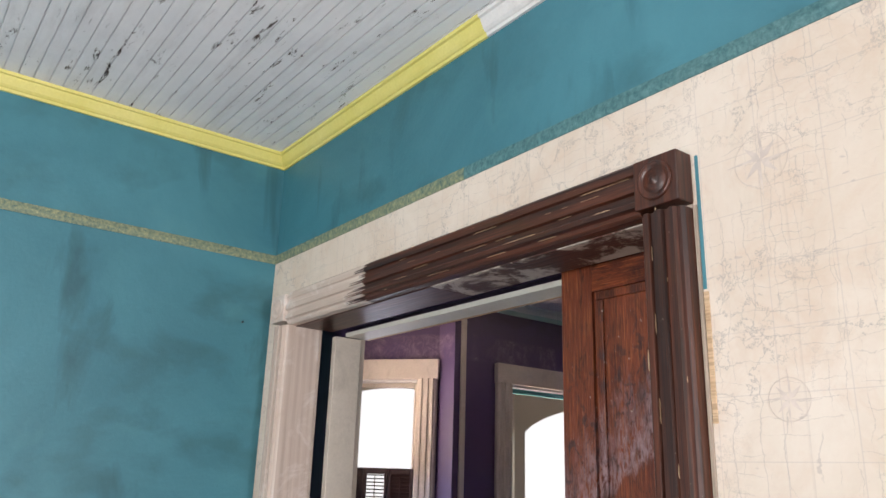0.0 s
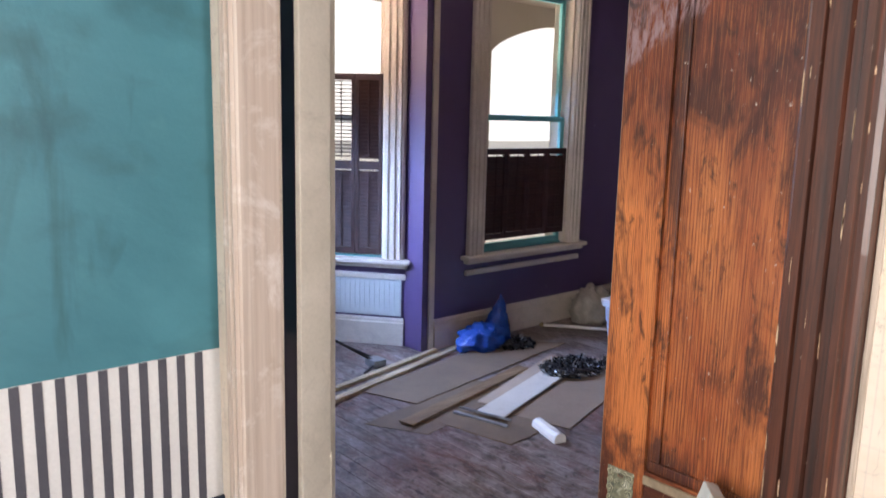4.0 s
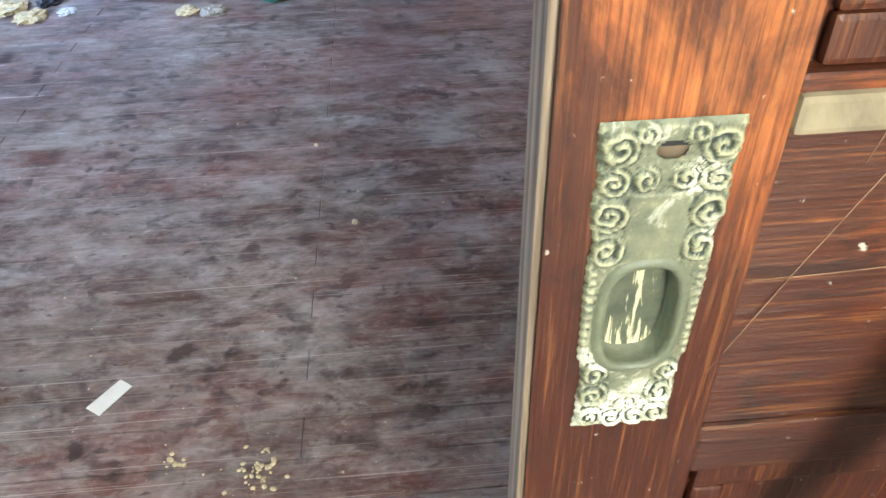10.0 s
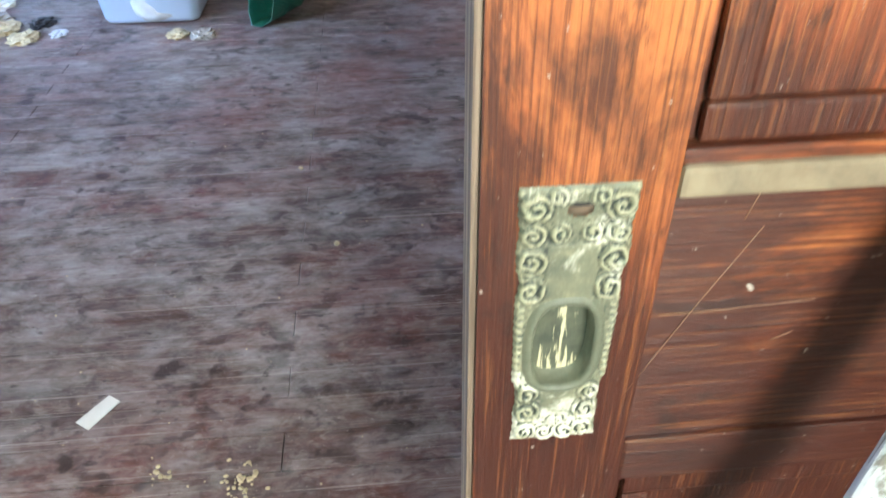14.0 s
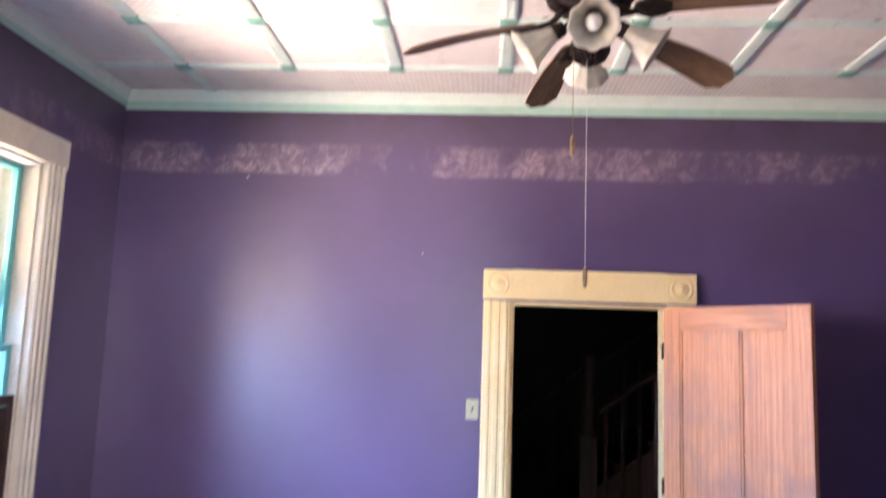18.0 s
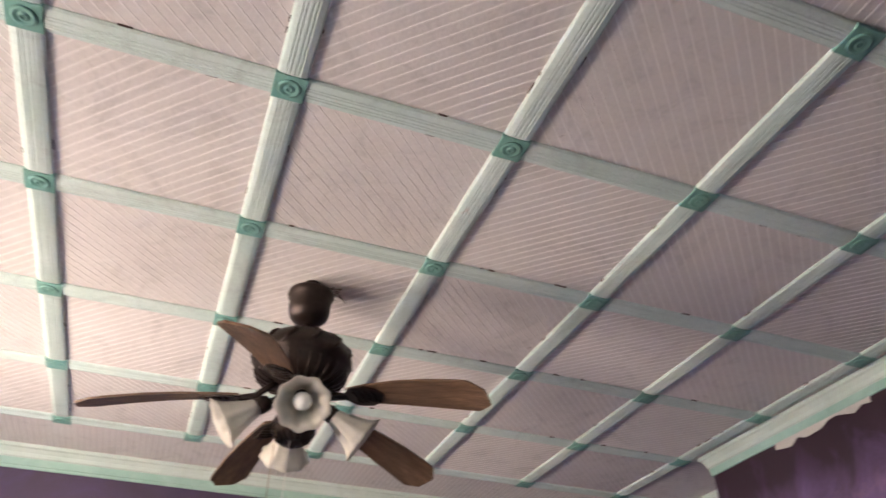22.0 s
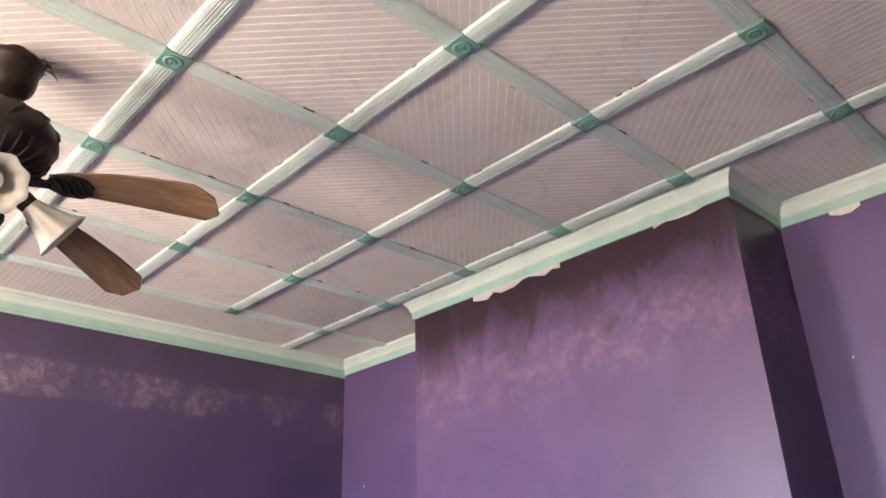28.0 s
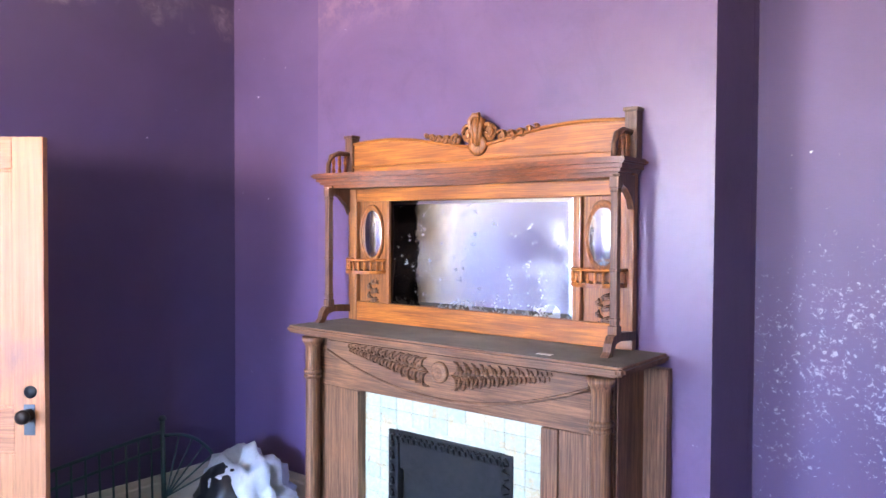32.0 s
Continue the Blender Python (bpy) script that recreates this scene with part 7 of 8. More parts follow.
for s, x in ((-1, OX0 + 0.010), (1, OX1 + 0.004)):
    obox("end_post", x - 0.022, x + 0.022, YB, YB + 0.045, 1.872, 2.048, "oak_post", 0.004)
    obox("post_cap", x - 0.027, x + 0.027, YB, YB + 0.05, 2.036, 2.050, "oak_post", 0.004)
    bm = bmesh.new()
    tube(bm, [(x, YB + 0.04, 1.965), (x, YB + 0.10, 1.968), (x, YB + 0.150, 1.950), (x, YB + 0.165, 1.915), (x, YB + 0.168, 1.876)], 0.011, 8)
    part("gallery_arm", bm, "oak_post", over, "curved gallery arm above the cornice")
    for q in range(3):
        bm = bmesh.new()
        lathe(bm, [(0.005, 1.874), (0.009, 1.89), (0.005, 1.905), (0.009, 1.925), (0.005, 1.960)], 8, Matrix.Translation((x, YB + 0.065 + 0.035 * q, 0)))
        part("spindle", bm, "oak", over)
    bm = bmesh.new()
    xc, yc = x + s * 0.004, -0.478
    bevelled(bm, xc - 0.013, xc + 0.013, yc - 0.013, yc + 0.013, 1.300, 1.812, 0.005)
    bevelled(bm, xc - 0.017, xc + 0.017, yc - 0.017, yc + 0.017, 1.300, 1.330, 0.004)
    bevelled(bm, xc - 0.017, xc + 0.017, yc - 0.017, yc + 0.017, 1.775, 1.812, 0.004)
    for z in (1.345, 1.505, 1.760):
        bevelled(bm, xc - 0.0155, xc + 0.0155, yc - 0.0155, yc + 0.0155, z, z + 0.010, 0.004)
    part("front_post", bm, "oak_post", over, "slender square post under the cornice")
    bm = bmesh.new()
    prism(bm, [(xc - 0.014, y, z) for y, z in ((YB + 0.02, 1.268), (YB + 0.02, 1.298), (-0.52, 1.304), (-0.478, 1.306), (-0.448, 1.298), (-0.432, 1.276), (-0.424, 1.250), (-0.405, 1.2345), (-0.440, 1.2345), (-0.452, 1.252), (-0.466, 1.272), (-0.50, 1.278))], (0.028, 0, 0))
    part("foot_bracket", bm, "oak_post", over, "curved foot bracket")
    bm = bmesh.new()
    prism(bm, [(xc - 0.012, YB + 0.04, 1.822), (xc - 0.012, yc, 1.822), (xc - 0.012, yc - 0.02, 1.79), (xc - 0.012, YB + 0.10, 1.775), (xc - 0.012, YB + 0.06, 1.74), (xc - 0.012, YB + 0.04, 1.70)], (0.024, 0, 0))
    part("top_bracket", bm, "oak_post", over, "carved bracket under the cornice")
pp = thing("paper_scrap", "small white paper scrap on the dusty mantel shelf", "paper scrap")
part("sheet", one_box(1.60, 1.655, -0.36, -0.335, 1.2335, 1.2345, 0.0003), "paper", pp)


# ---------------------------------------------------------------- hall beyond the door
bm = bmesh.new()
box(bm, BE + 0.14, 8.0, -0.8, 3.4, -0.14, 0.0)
structure("floor_hall", bm, "dark_hall", "wooden hall floor coloured dark for the unlit hall")
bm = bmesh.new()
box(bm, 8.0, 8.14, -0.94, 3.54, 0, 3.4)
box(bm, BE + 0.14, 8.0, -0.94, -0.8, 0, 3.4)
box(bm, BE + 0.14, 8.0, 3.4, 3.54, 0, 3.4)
structure("wall_hall", bm, "hall_wall", "hall walls coloured dark for the unlit hall")
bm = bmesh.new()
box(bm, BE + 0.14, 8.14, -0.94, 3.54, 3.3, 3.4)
structure("ceiling_hall", bm, "hall_wall", "hall ceiling coloured dark for the unlit hall")

stairs = thing("staircase", "wooden staircase with turned newel and balusters, coloured dark for the unlit hall", "staircase")
for k in range(11):
    y = 1.95 - 0.25 * k
    z = 0.18 * (k + 1)
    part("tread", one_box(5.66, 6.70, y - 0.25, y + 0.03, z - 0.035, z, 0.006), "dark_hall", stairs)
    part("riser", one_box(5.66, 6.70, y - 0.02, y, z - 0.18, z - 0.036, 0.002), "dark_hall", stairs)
bm = bmesh.new()
prism(bm, [(5.62, 1.97, 0.0), (5.62, 1.97, 0.12), (5.62, -0.79, 2.11), (5.62, -0.79, 0.0)], (0.038, 0, 0))
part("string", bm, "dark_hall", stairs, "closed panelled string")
for x, y, top in ((5.60, 1.19, 1.72), (6.66, 1.98, 1.28)):
    bm = bmesh.new()
    bevelled(bm, x - 0.065, x + 0.065, y - 0.065, y + 0.065, 0, top - 0.62, 0.006)
    lathe(bm, [(0.055, top - 0.62), (0.062, top - 0.60), (0.040, top - 0.57), (0.050, top - 0.45), (0.038, top - 0.25), (0.052, top - 0.20), (0.052, top - 0.13), (0.030, top - 0.11), (0.050, top - 0.07), (0.046, top - 0.03), (0.02, top), (0, top + 0.005)], 16, Matrix.Translation((x, y, 0)))
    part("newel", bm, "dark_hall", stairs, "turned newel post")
for x, y0, z0, n in ((5.63, 1.10, 1.27, 15), (6.66, 1.90, 0.98, 20)):
    bm = bmesh.new()
    prism(bm, [(x - 0.03, y0, z0), (x + 0.03, y0, z0), (x + 0.035, y0, z0 + 0.04), (x, y0, z0 + 0.062), (x - 0.035, y0, z0 + 0.04)], (0, -0.125 * n, 0.09 * n * 0.95))
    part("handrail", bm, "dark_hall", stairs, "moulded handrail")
    for k in range(n):
        y, z = y0 - 0.125 * k - 0.05, z0 + 0.0855 * k + 0.02
        bm = bmesh.new()
        lathe(bm, [(0.018, z - 0.80), (0.018, z - 0.66), (0.012, z - 0.64), (0.021, z - 0.52), (0.012, z - 0.30), (0.017, z - 0.20), (0.017, z)], 8, Matrix.Translation((x, y, 0)))
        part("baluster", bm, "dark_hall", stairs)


# ---------------------------------------------------------------- helpers for loose things
from mathutils import noise as mnoise

def crumple(at, size, seed, rough=0.28, freq=2.6, sub=3, peak=0.0):
    """A slumped bag or heap: a sphere pushed about by folded noise, with a flat foot."""
    bm = bmesh.new()
    bmesh.ops.create_icosphere(bm, subdivisions=sub, radius=1.0)
    off = Vector((seed * 7.3, seed * 3.1, seed * 5.7))
    for v in bm.verts:
        d = v.co.normalized()
        r = 1 + rough * (1 - 2.4 * abs(mnoise.noise(d * freq + off))) + rough * 0.55 * (1 - 2.4 * abs(mnoise.noise(d * freq * 2.3 + off)))
        z = max(d.z * r + peak * max(0, d.z) ** 4, -0.42)
        v.co = Vector((at[0] + size[0] * d.x * r, at[1] + size[1] * d.y * r, at[2] + size[2] * (z + 0.42) / 1.42))
    return bm

def sheet_ring(corners, z0, z1, jag=0.0, seed=0):
    """A board or card lying on the floor, with edges that may be ragged."""
    rng = random.Random(seed)
    pts = []
    for a, b in zip(corners, corners[1:] + corners[:1]):
        n = max(1, int(math.dist(a, b) / 0.12)) if jag else 1
        for k in range(n):
            u = k / n
            pts.append((a[0] + (b[0] - a[0]) * u + (rng.uniform(-jag, jag) if k else 0), a[1] + (b[1] - a[1]) * u + (rng.uniform(-jag, jag) if k else 0)))
    bm = bmesh.new()
    prism(bm, [(x, y, z0) for x, y in pts], (0, 0, z1 - z0))
    return bm

def board(name, label, category, corners, z0, thick, mat, jag=0.0, group="boards on the floor"):
    t = thing(name, label, category, group)
    bm = sheet_ring(corners, z0, z0 + thick, jag, len(label))
    part("sheet", bm, mat, t)
    return t

def ribbon_heap(bm, at, radius, high, n, rng, width=0.006, length=0.11):
    for _ in range(n):
        a, r = rng.uniform(0, 2 * math.pi), radius * math.sqrt(rng.random())
        p = Vector((at[0] + r * math.cos(a), at[1] + r * math.sin(a) * 0.75, at[2] + rng.uniform(0.008, high) * (1.05 - r / radius)))
        d = Vector((rng.uniform(-1, 1), rng.uniform(-1, 1), rng.uniform(-0.5, 0.7))).normalized()
        s = d.cross(Vector((rng.uniform(-1, 1), rng.uniform(-1, 1), rng.uniform(-1, 1)))).normalized() * width * rng.uniform(0.5, 1.2)
        bend = Vector((rng.uniform(-1, 1), rng.uniform(-1, 1), -0.6)) * 0.02
        L = length * rng.uniform(0.4, 1.0)
        rows = []
        for q in (0, 0.5, 1):
            c = p + d * (L * (q - 0.5)) + bend * (1 - 4 * (q - 0.5) ** 2)
            c.z = max(c.z, 0.006 + at[2])
            rows.append((bm.verts.new(c - s), bm.verts.new(c + s)))
        for u, w in zip(rows, rows[1:]):
            bm.faces.new((u[0], u[1], w[1], w[0]))


# ---------------------------------------------------------------- boards on the floor
board("cardboard_sheet", "large flattened brown cardboard sheet lying on the floor", "cardboard", [(1.10, 3.87), (1.24, 3.50), (2.9, 3.77), (2.55, 4.10)], 0.001, 0.008, "cardboard", 0.004)
board("hardboard_panel", "tan hardboard panel lying on the floor", "board", [(1.66, 2.72), (2.79, 3.03), (2.67, 3.36), (1.56, 3.05)], 0.001, 0.007, "hardboard", 0.0)
board("hardboard_panel", "light tan hardboard strip lying on the floor", "board", [(1.53, 3.30), (1.60, 3.13), (2.62, 3.44), (2.54, 3.62)], 0.010, 0.006, "hardboard2", 0.0)
board("white_panel", "long off-white panel strip lying on other boards", "board", [(1.40, 3.18), (1.45, 3.02), (2.50, 3.33), (2.45, 3.48)], 0.017, 0.007, "whiteboard")
board("cardboard_sheet", "small torn brown cardboard piece on the floor", "cardboard", [(1.17, 3.22), (1.27, 2.78), (1.52, 2.80), (1.66, 2.99), (1.50, 3.20)], 0.001, 0.006, "cardboard", 0.004)
board("cardboard_sheet", "dusty thin cardboard sheet under the brown plank", "cardboard", [(0.84, 3.46), (1.02, 3.14), (1.9, 3.32), (1.8, 3.6)], 0.0008, 0.003, "cardboard", 0.004)

def long_piece(name, label, category, p, q, w, h, mat, z=0.0):
    t = thing(name, label, category, "timber on the floor")
    d = Vector((q[0] - p[0], q[1] - p[1], 0))
    m = pose(p[0], p[1], z, 0, 0, math.degrees(math.atan2(d.y, d.x)))
    bm = bmesh.new()
    prism(bm, [m @ Vector((0, y, zz)) for y, zz in ((-w / 2, 0), (-w / 2, h * 0.7), (-w * 0.42, h), (-w * 0.1, h), (0, h * 0.8), (w * 0.1, h), (w * 0.42, h), (w / 2, h * 0.7), (w / 2, 0))], (m.to_3x3() @ Vector((d.length, 0, 0))))
    part("length", bm, mat, t)
    return t
long_piece("plank", "raw brown grooved plank lying on cardboard", "plank", (1.0, 3.30), (2.2, 3.56), 0.095, 0.010, "plank", 0.011)
long_piece("moulding", "long cream painted moulding lying on the floor", "moulding", (0.55, 3.74), (2.22, 4.17), 0.055, 0.022, "cream_x", 0.001)
long_piece("moulding", "long cream painted moulding lying on the floor", "moulding", (0.62, 3.90), (2.0, 4.21), 0.040, 0.020, "cream_x", 0.001)
long_piece("metal_strip", "narrow grey metal strip at the panel's end", "metal strip", (1.32, 3.27), (1.41, 2.94), 0.022, 0.010, "steel", 0.010)
long_piece("metal_strip", "narrow grey metal strip at the panel's end", "metal strip", (1.365, 3.27), (1.455, 2.96), 0.014, 0.010, "steel", 0.025)
t = thing("moulding_block", "short white painted moulding block on the floor", "moulding")
m = pose(1.525, 2.75, 0.001, 0, 0, 72)
bm = bmesh.new()
prism(bm, [m @ Vector((-0.115, y, z)) for y, z in ((-0.034, 0), (-0.036, 0.022), (-0.026, 0.042), (-0.008, 0.050), (0.012, 0.048), (0.030, 0.036), (0.036, 0.018), (0.034, 0))], m.to_3x3() @ Vector((0.23, 0, 0)))
part("block", bm, "white_trim", t)
t = thing("curtain_rod", "white rod with a knob end on the floor", "rod")
bm = bmesh.new()
tube(bm, [(3.10, 4.17, 0.020), (3.50, 3.66, 0.020)], 0.0125, 10)
part("rod", bm, "white_trim", t)
bm = bmesh.new()
bmesh.ops.create_icosphere(bm, subdivisions=2, radius=0.02, matrix=Matrix.Translation((3.094, 4.178, 0.022)))
part("knob", bm, "brass", t)
t = thing("metal_stand", "dark folded metal stand leaning in the window bay", "stand")
for p, q, r in (((0.92, 4.86, 0.42), (1.46, 4.20, 0.03), 0.009), ((1.46, 4.20, 0.03), (1.56, 4.34, 0.012), 0.008), ((1.46, 4.20, 0.02), (1.30, 4.10, 0.012), 0.008), ((1.1, 4.63, 0.26), (1.52, 4.28, 0.02), 0.006)):
    bm = bmesh.new()
    tube(bm, [p, q], r, 8)
    part("leg", bm, "black", t)
part("foot_plate", one_box(1.42, 1.52, 4.16, 4.27, 0.002, 0.05, 0.006), "steel", t)


# ---------------------------------------------------------------- totes and bags
def tote(label, x0, x1, y0, y1, h, group="storage totes"):
    t = thing("storage_tote", label, "storage tote", group)
    def loop(inset, z, shrink):
        cx, cy = (x0 + x1) / 2, (y0 + y1) / 2
        hx, hy = (x1 - x0) / 2 - inset - shrink, (y1 - y0) / 2 - inset - shrink
        pts = []
        for sx, sy, a0 in ((1, 1, 0), (-1, 1, 90), (-1, -1, 180), (1, -1, 270)):
            for q in range(5):
                a = radians(a0 + 22.5 * q)
                pts.append((cx + sx * (hx - 0.04) + 0.04 * math.cos(a), cy + sy * (hy - 0.04) + 0.04 * math.sin(a), z))
        return pts
    bm = bmesh.new()
    rings = [loop(0, 0.004, 0.035), loop(0, 0.02, 0.028), loop(0, h * 0.55, 0.012), loop(0, h * 0.57, 0.006), loop(0, h - 0.02, 0.0), loop(0.004, h - 0.02, 0.0), loop(0.004, 0.02, 0.032), loop(0.004, 0.012, 0.06)]
    vs = [[bm.verts.new(p) for p in r] for r in rings]
    n = len(vs[0])
    for a, b in zip(vs, vs[1:]):
        for i in range(n):
            bm.faces.new((a[i], a[(i + 1) % n], b[(i + 1) % n], b[i])).smooth = True
    bm.faces.new(vs[0]); bm.faces.new(vs[-1])
    part("body", bm, "tote", t)
    bm = bmesh.new()
    rings = [loop(-0.002, h - 0.03, 0), loop(-0.016, h - 0.03, 0), loop(-0.018, h - 0.004, 0), loop(-0.012, h, 0), loop(0.004, h, 0), loop(0.004, h - 0.02, 0)]
    vs = [[bm.verts.new(p) for p in r] for r in rings]
    for a, b in zip(vs, vs[1:] + vs[:1]):
        for i in range(n):
            bm.faces.new((a[i], a[(i + 1) % n], b[(i + 1) % n], b[i]))
    part("rim", bm, "tote_rim", t, "pale rolled rim")
    return t, loop
ta, loop_a = tote("clear milky plastic tote with a lid on the floor", 3.10, 3.52, 3.08, 3.60, 0.33)
bm = bmesh.new()
vs = [[bm.verts.new(p) for p in r] for r in (loop_a(-0.022, 0.322, 0), loop_a(-0.022, 0.345, 0), loop_a(-0.010, 0.350, 0), loop_a(0.03, 0.350, 0), loop_a(0.04, 0.340, 0))]
for a, b in zip(vs, vs[1:]):
    for i in range(len(a)):
        bm.faces.new((a[i], a[(i + 1) % len(a)], b[(i + 1) % len(a)], b[i]))
bm.faces.new(vs[-1])
part("lid", bm, "tote_rim", ta, "white snap-on lid")
for y0, y1, z0 in ((3.27, 3.40, 0.29), (3.09, 3.59, 0.0)):
    if z0:
        part("latch", one_box(3.075, 3.092, y0, y1, z0, 0.345, 0.004), "latch", ta, "pale blue latch")
part("paper_label", one_box(3.0965, 3.100, 3.32, 3.42, 0.155, 0.265, 0.0006), "paper", ta, "white paper label")
t = thing("cloth_bundle", "purple folded cloth lying on the tote's lid", "cloth")
part("cloth", crumple((3.30, 3.28, 0.350), (0.12, 0.07, 0.035), 3, 0.15), "violet_cloth", t, "", True)
t = thing("bottle", "small clear plastic bottle standing on the tote's lid", "bottle")
bm = bmesh.new()
lathe(bm, [(0.0, 0.351), (0.028, 0.351), (0.030, 0.36), (0.030, 0.395), (0.012, 0.41), (0.012, 0.425), (0, 0.425)], 14, Matrix.Translation((3.17, 3.33, 0)))
part("body", bm, "white_bag", t)
tb, _ = tote("open milky plastic tote with pinkish cloths inside", 3.05, 3.50, 2.62, 3.02, 0.33)
t = thing("cloth_bundle", "pinkish crumpled cloths inside an open tote", "cloth")
part("cloth", crumple((3.27, 2.82, 0.013), (0.17, 0.15, 0.26), 5, 0.16), "pink_cloth", t, "", True)
tc, _ = tote("open milky plastic tote holding a black vent panel", 2.65, 3.10, 2.05, 2.48, 0.345)
t = thing("cloth_bundle", "white crumpled paper inside an open tote", "paper")
part("cloth", crumple((2.84, 2.26, 0.013), (0.16, 0.15, 0.27), 8, 0.18), "white_bag", t, "", True)
t = thing("tray_panel", "dark brown plastic tray standing tilted in a tote", "tray")
mv = pose(2.95, 2.22, 0.235, 0, -22, 8)
for y0, y1, z0, z1 in ((0, 0.30, 0, 0.030), (0, 0.30, 0.215, 0.25), (0, 0.035, 0.030, 0.215), (0.265, 0.30, 0.030, 0.215)):
    part("rim", one_box(-0.014, 0.010, y0, y1, z0, z1, 0.006, mv), "tray", t)
part("plate", one_box(-0.002, 0.008, 0.03, 0.27, 0.028, 0.217, 0.002, mv), "tray", t)
for k in range(5):
    part("ridge", one_box(-0.005, -0.001, 0.055, 0.245, 0.055 + 0.030 * k, 0.063 + 0.030 * k, 0.001, mv), "tray", t)
t = thing("red_box", "small red plastic box lying in an open tote", "box")
part("carton", one_box(2.86, 2.96, 2.085, 2.185, 0.285, 0.375, 0.006), "red", t)
t = thing("red_box", "red lid of a jar among cloths in a tote", "jar lid")
part("lid", one_box(3.10, 3.18, 2.68, 2.76, 0.285, 0.345, 0.012), "red", t)
for y in (2.22, 2.80):
    part("latch", one_box(2.626 if y < 2.5 else 3.026, 2.640 if y < 2.5 else 3.040, y, y + 0.09, 0.300 if y < 2.5 else 0.285, 0.347 if y < 2.5 else 0.332, 0.004), "latch", tc if y < 2.5 else tb, "pale blue latch")

def lid(label, m, w, d):
    t = thing("tote_lid", label, "lid", "loose lids")
    bm = bmesh.new()
    rr = 0.05
    def loop(k, z):
        pts = []
        for sx, sy, a0 in ((1, 1, 0), (-1, 1, 90), (-1, -1, 180), (1, -1, 270)):
            for q in range(5):
                a = radians(a0 + 22.5 * q)
                pts.append(m @ Vector((sx * (w / 2 - rr) + rr * math.cos(a) * 1.0 - (math.cos(a) * 0 + sx * k), sy * (d / 2 - rr) + rr * math.sin(a) - sy * k, z)))
        return pts
    vs = [[bm.verts.new(p) for p in r] for r in (loop(0, -0.025), loop(0, 0.0), loop(0.012, 0.004), loop(0.03, 0.004), loop(0.038, -0.008), loop(0.038, -0.012), loop(0.008, -0.004), loop(0.004, -0.025))]
    n = len(vs[0])
    for a, b in zip(vs, vs[1:] + vs[:1]):
        for i in range(n):
            bm.faces.new((a[i], a[(i + 1) % n], b[(i + 1) % n], b[i]))
    bm.faces.new(vs[4]); bm.faces.new(vs[5][::-1])
    part("panel", bm, "cyan", t)
    return t
def frame_of(c, u, v):
    u, v = Vector(u).normalized(), Vector(v).normalized()
    n = u.cross(v).normalized()
    v = n.cross(u)
    mm = Matrix((((*u,)), ((*v,)), ((*n,)))).transposed().to_4x4()
    mm.translation = c
    return mm
lid("cyan plastic lid leaning against the wall behind totes", frame_of(Vector((3.92, 3.06, 0.235)), (0.10, -0.86, -0.42), (0.12, -0.36, 0.80)), 0.50, 0.38)
lid("cyan plastic lid lying across boxes", frame_of(Vector((3.64, 2.43, 0.302)), (0.10, -0.99, -0.05), (0.98, 0.10, 0.06)), 0.52, 0.40)
t = thing("cardboard_box", "brown cardboard box under loose lids", "box")
part("carton", one_box(3.46, 3.86, 2.28, 2.58, 0.0, 0.27, 0.006), "cardboard", t)
t = thing("foam_board", "grey padded sleeve board with white rim, standing tilted", "padded board")
u, v = Vector((0.245, 0.20, 0.30)), Vector((0.30, -0.75, 0.1))
mf = frame_of(Vector((3.28, 3.02, 0.385)), u, v)
ring = [(0.17 * math.copysign(min(1, abs(math.cos(a)) * 1.3), math.cos(a)) , 0.052 * math.sin(a)) for a in [2 * math.pi * k / 28 for k in range(28)]]
bm = bmesh.new()
prism(bm, [mf @ Vector((x, y, -0.012)) for x, y in ring], mf.to_3x3() @ Vector((0, 0, 0.018)))
part("rim", bm, "white_trim", t, "white rim")
bm = bmesh.new()
prism(bm, [mf @ Vector((x * 0.93, y * 0.8, 0.006)) for x, y in ring], mf.to_3x3() @ Vector((0, 0, 0.012)))
prism(bm, [mf @ Vector((x * 0.93, y * 0.8, -0.013)) for x, y in ring], mf.to_3x3() @ Vector((0, 0, -0.012)))
part("pad", bm, "felt", t, "grey padding")
t = thing("paper_sheet", "white folded paper lying among the lids", "paper")
part("sheet", crumple((3.62, 2.82, 0.20), (0.20, 0.13, 0.14), 14, 0.2), "paper", t, "", True)
t = thing("cardboard_box", "low brown cardboard box under paper", "box")
part("carton", one_box(3.56, 3.84, 2.66, 2.98, 0.0, 0.215, 0.006), "cardboard", t)

def bag(name, label, at, size, seed, mat, rough=0.26, freq=2.6, peak=0.0, cat="bag"):
    t = thing(name, label, cat, "bags on the floor")
    part("bag", crumple(at, size, seed, rough, freq, 4, peak), mat, t, "", True)
    return t
bag("plastic_sack", "beige crumpled plastic sack on the floor", (3.60, 4.07, 0.001), (0.17, 0.13, 0.27), 2, "sack", 0.22, 3.2)
bag("plastic_sack", "shiny dark green plastic sack by the wall", (3.88, 3.78, 0.001), (0.25, 0.25, 0.30), 4, "greenbag", 0.26, 3.0)
t = bag("plastic_bag", "bright blue crumpled plastic bag on the floor", (2.33, 4.08, 0.001), (0.17, 0.11, 0.15), 6, "bluebag", 0.34, 2.2)
bm = crumple((2.46, 4.11, 0.001), (0.12, 0.08, 0.31), 7, 0.24, 2.6, 4)
for v in bm.verts:
    k = 1 - 0.62 * max(0, v.co.z - 0.06) / 0.25
    v.co.x, v.co.y = 2.46 + (v.co.x - 2.46) * k + 0.25 * v.co.z, 4.11 + (v.co.y - 4.11) * k
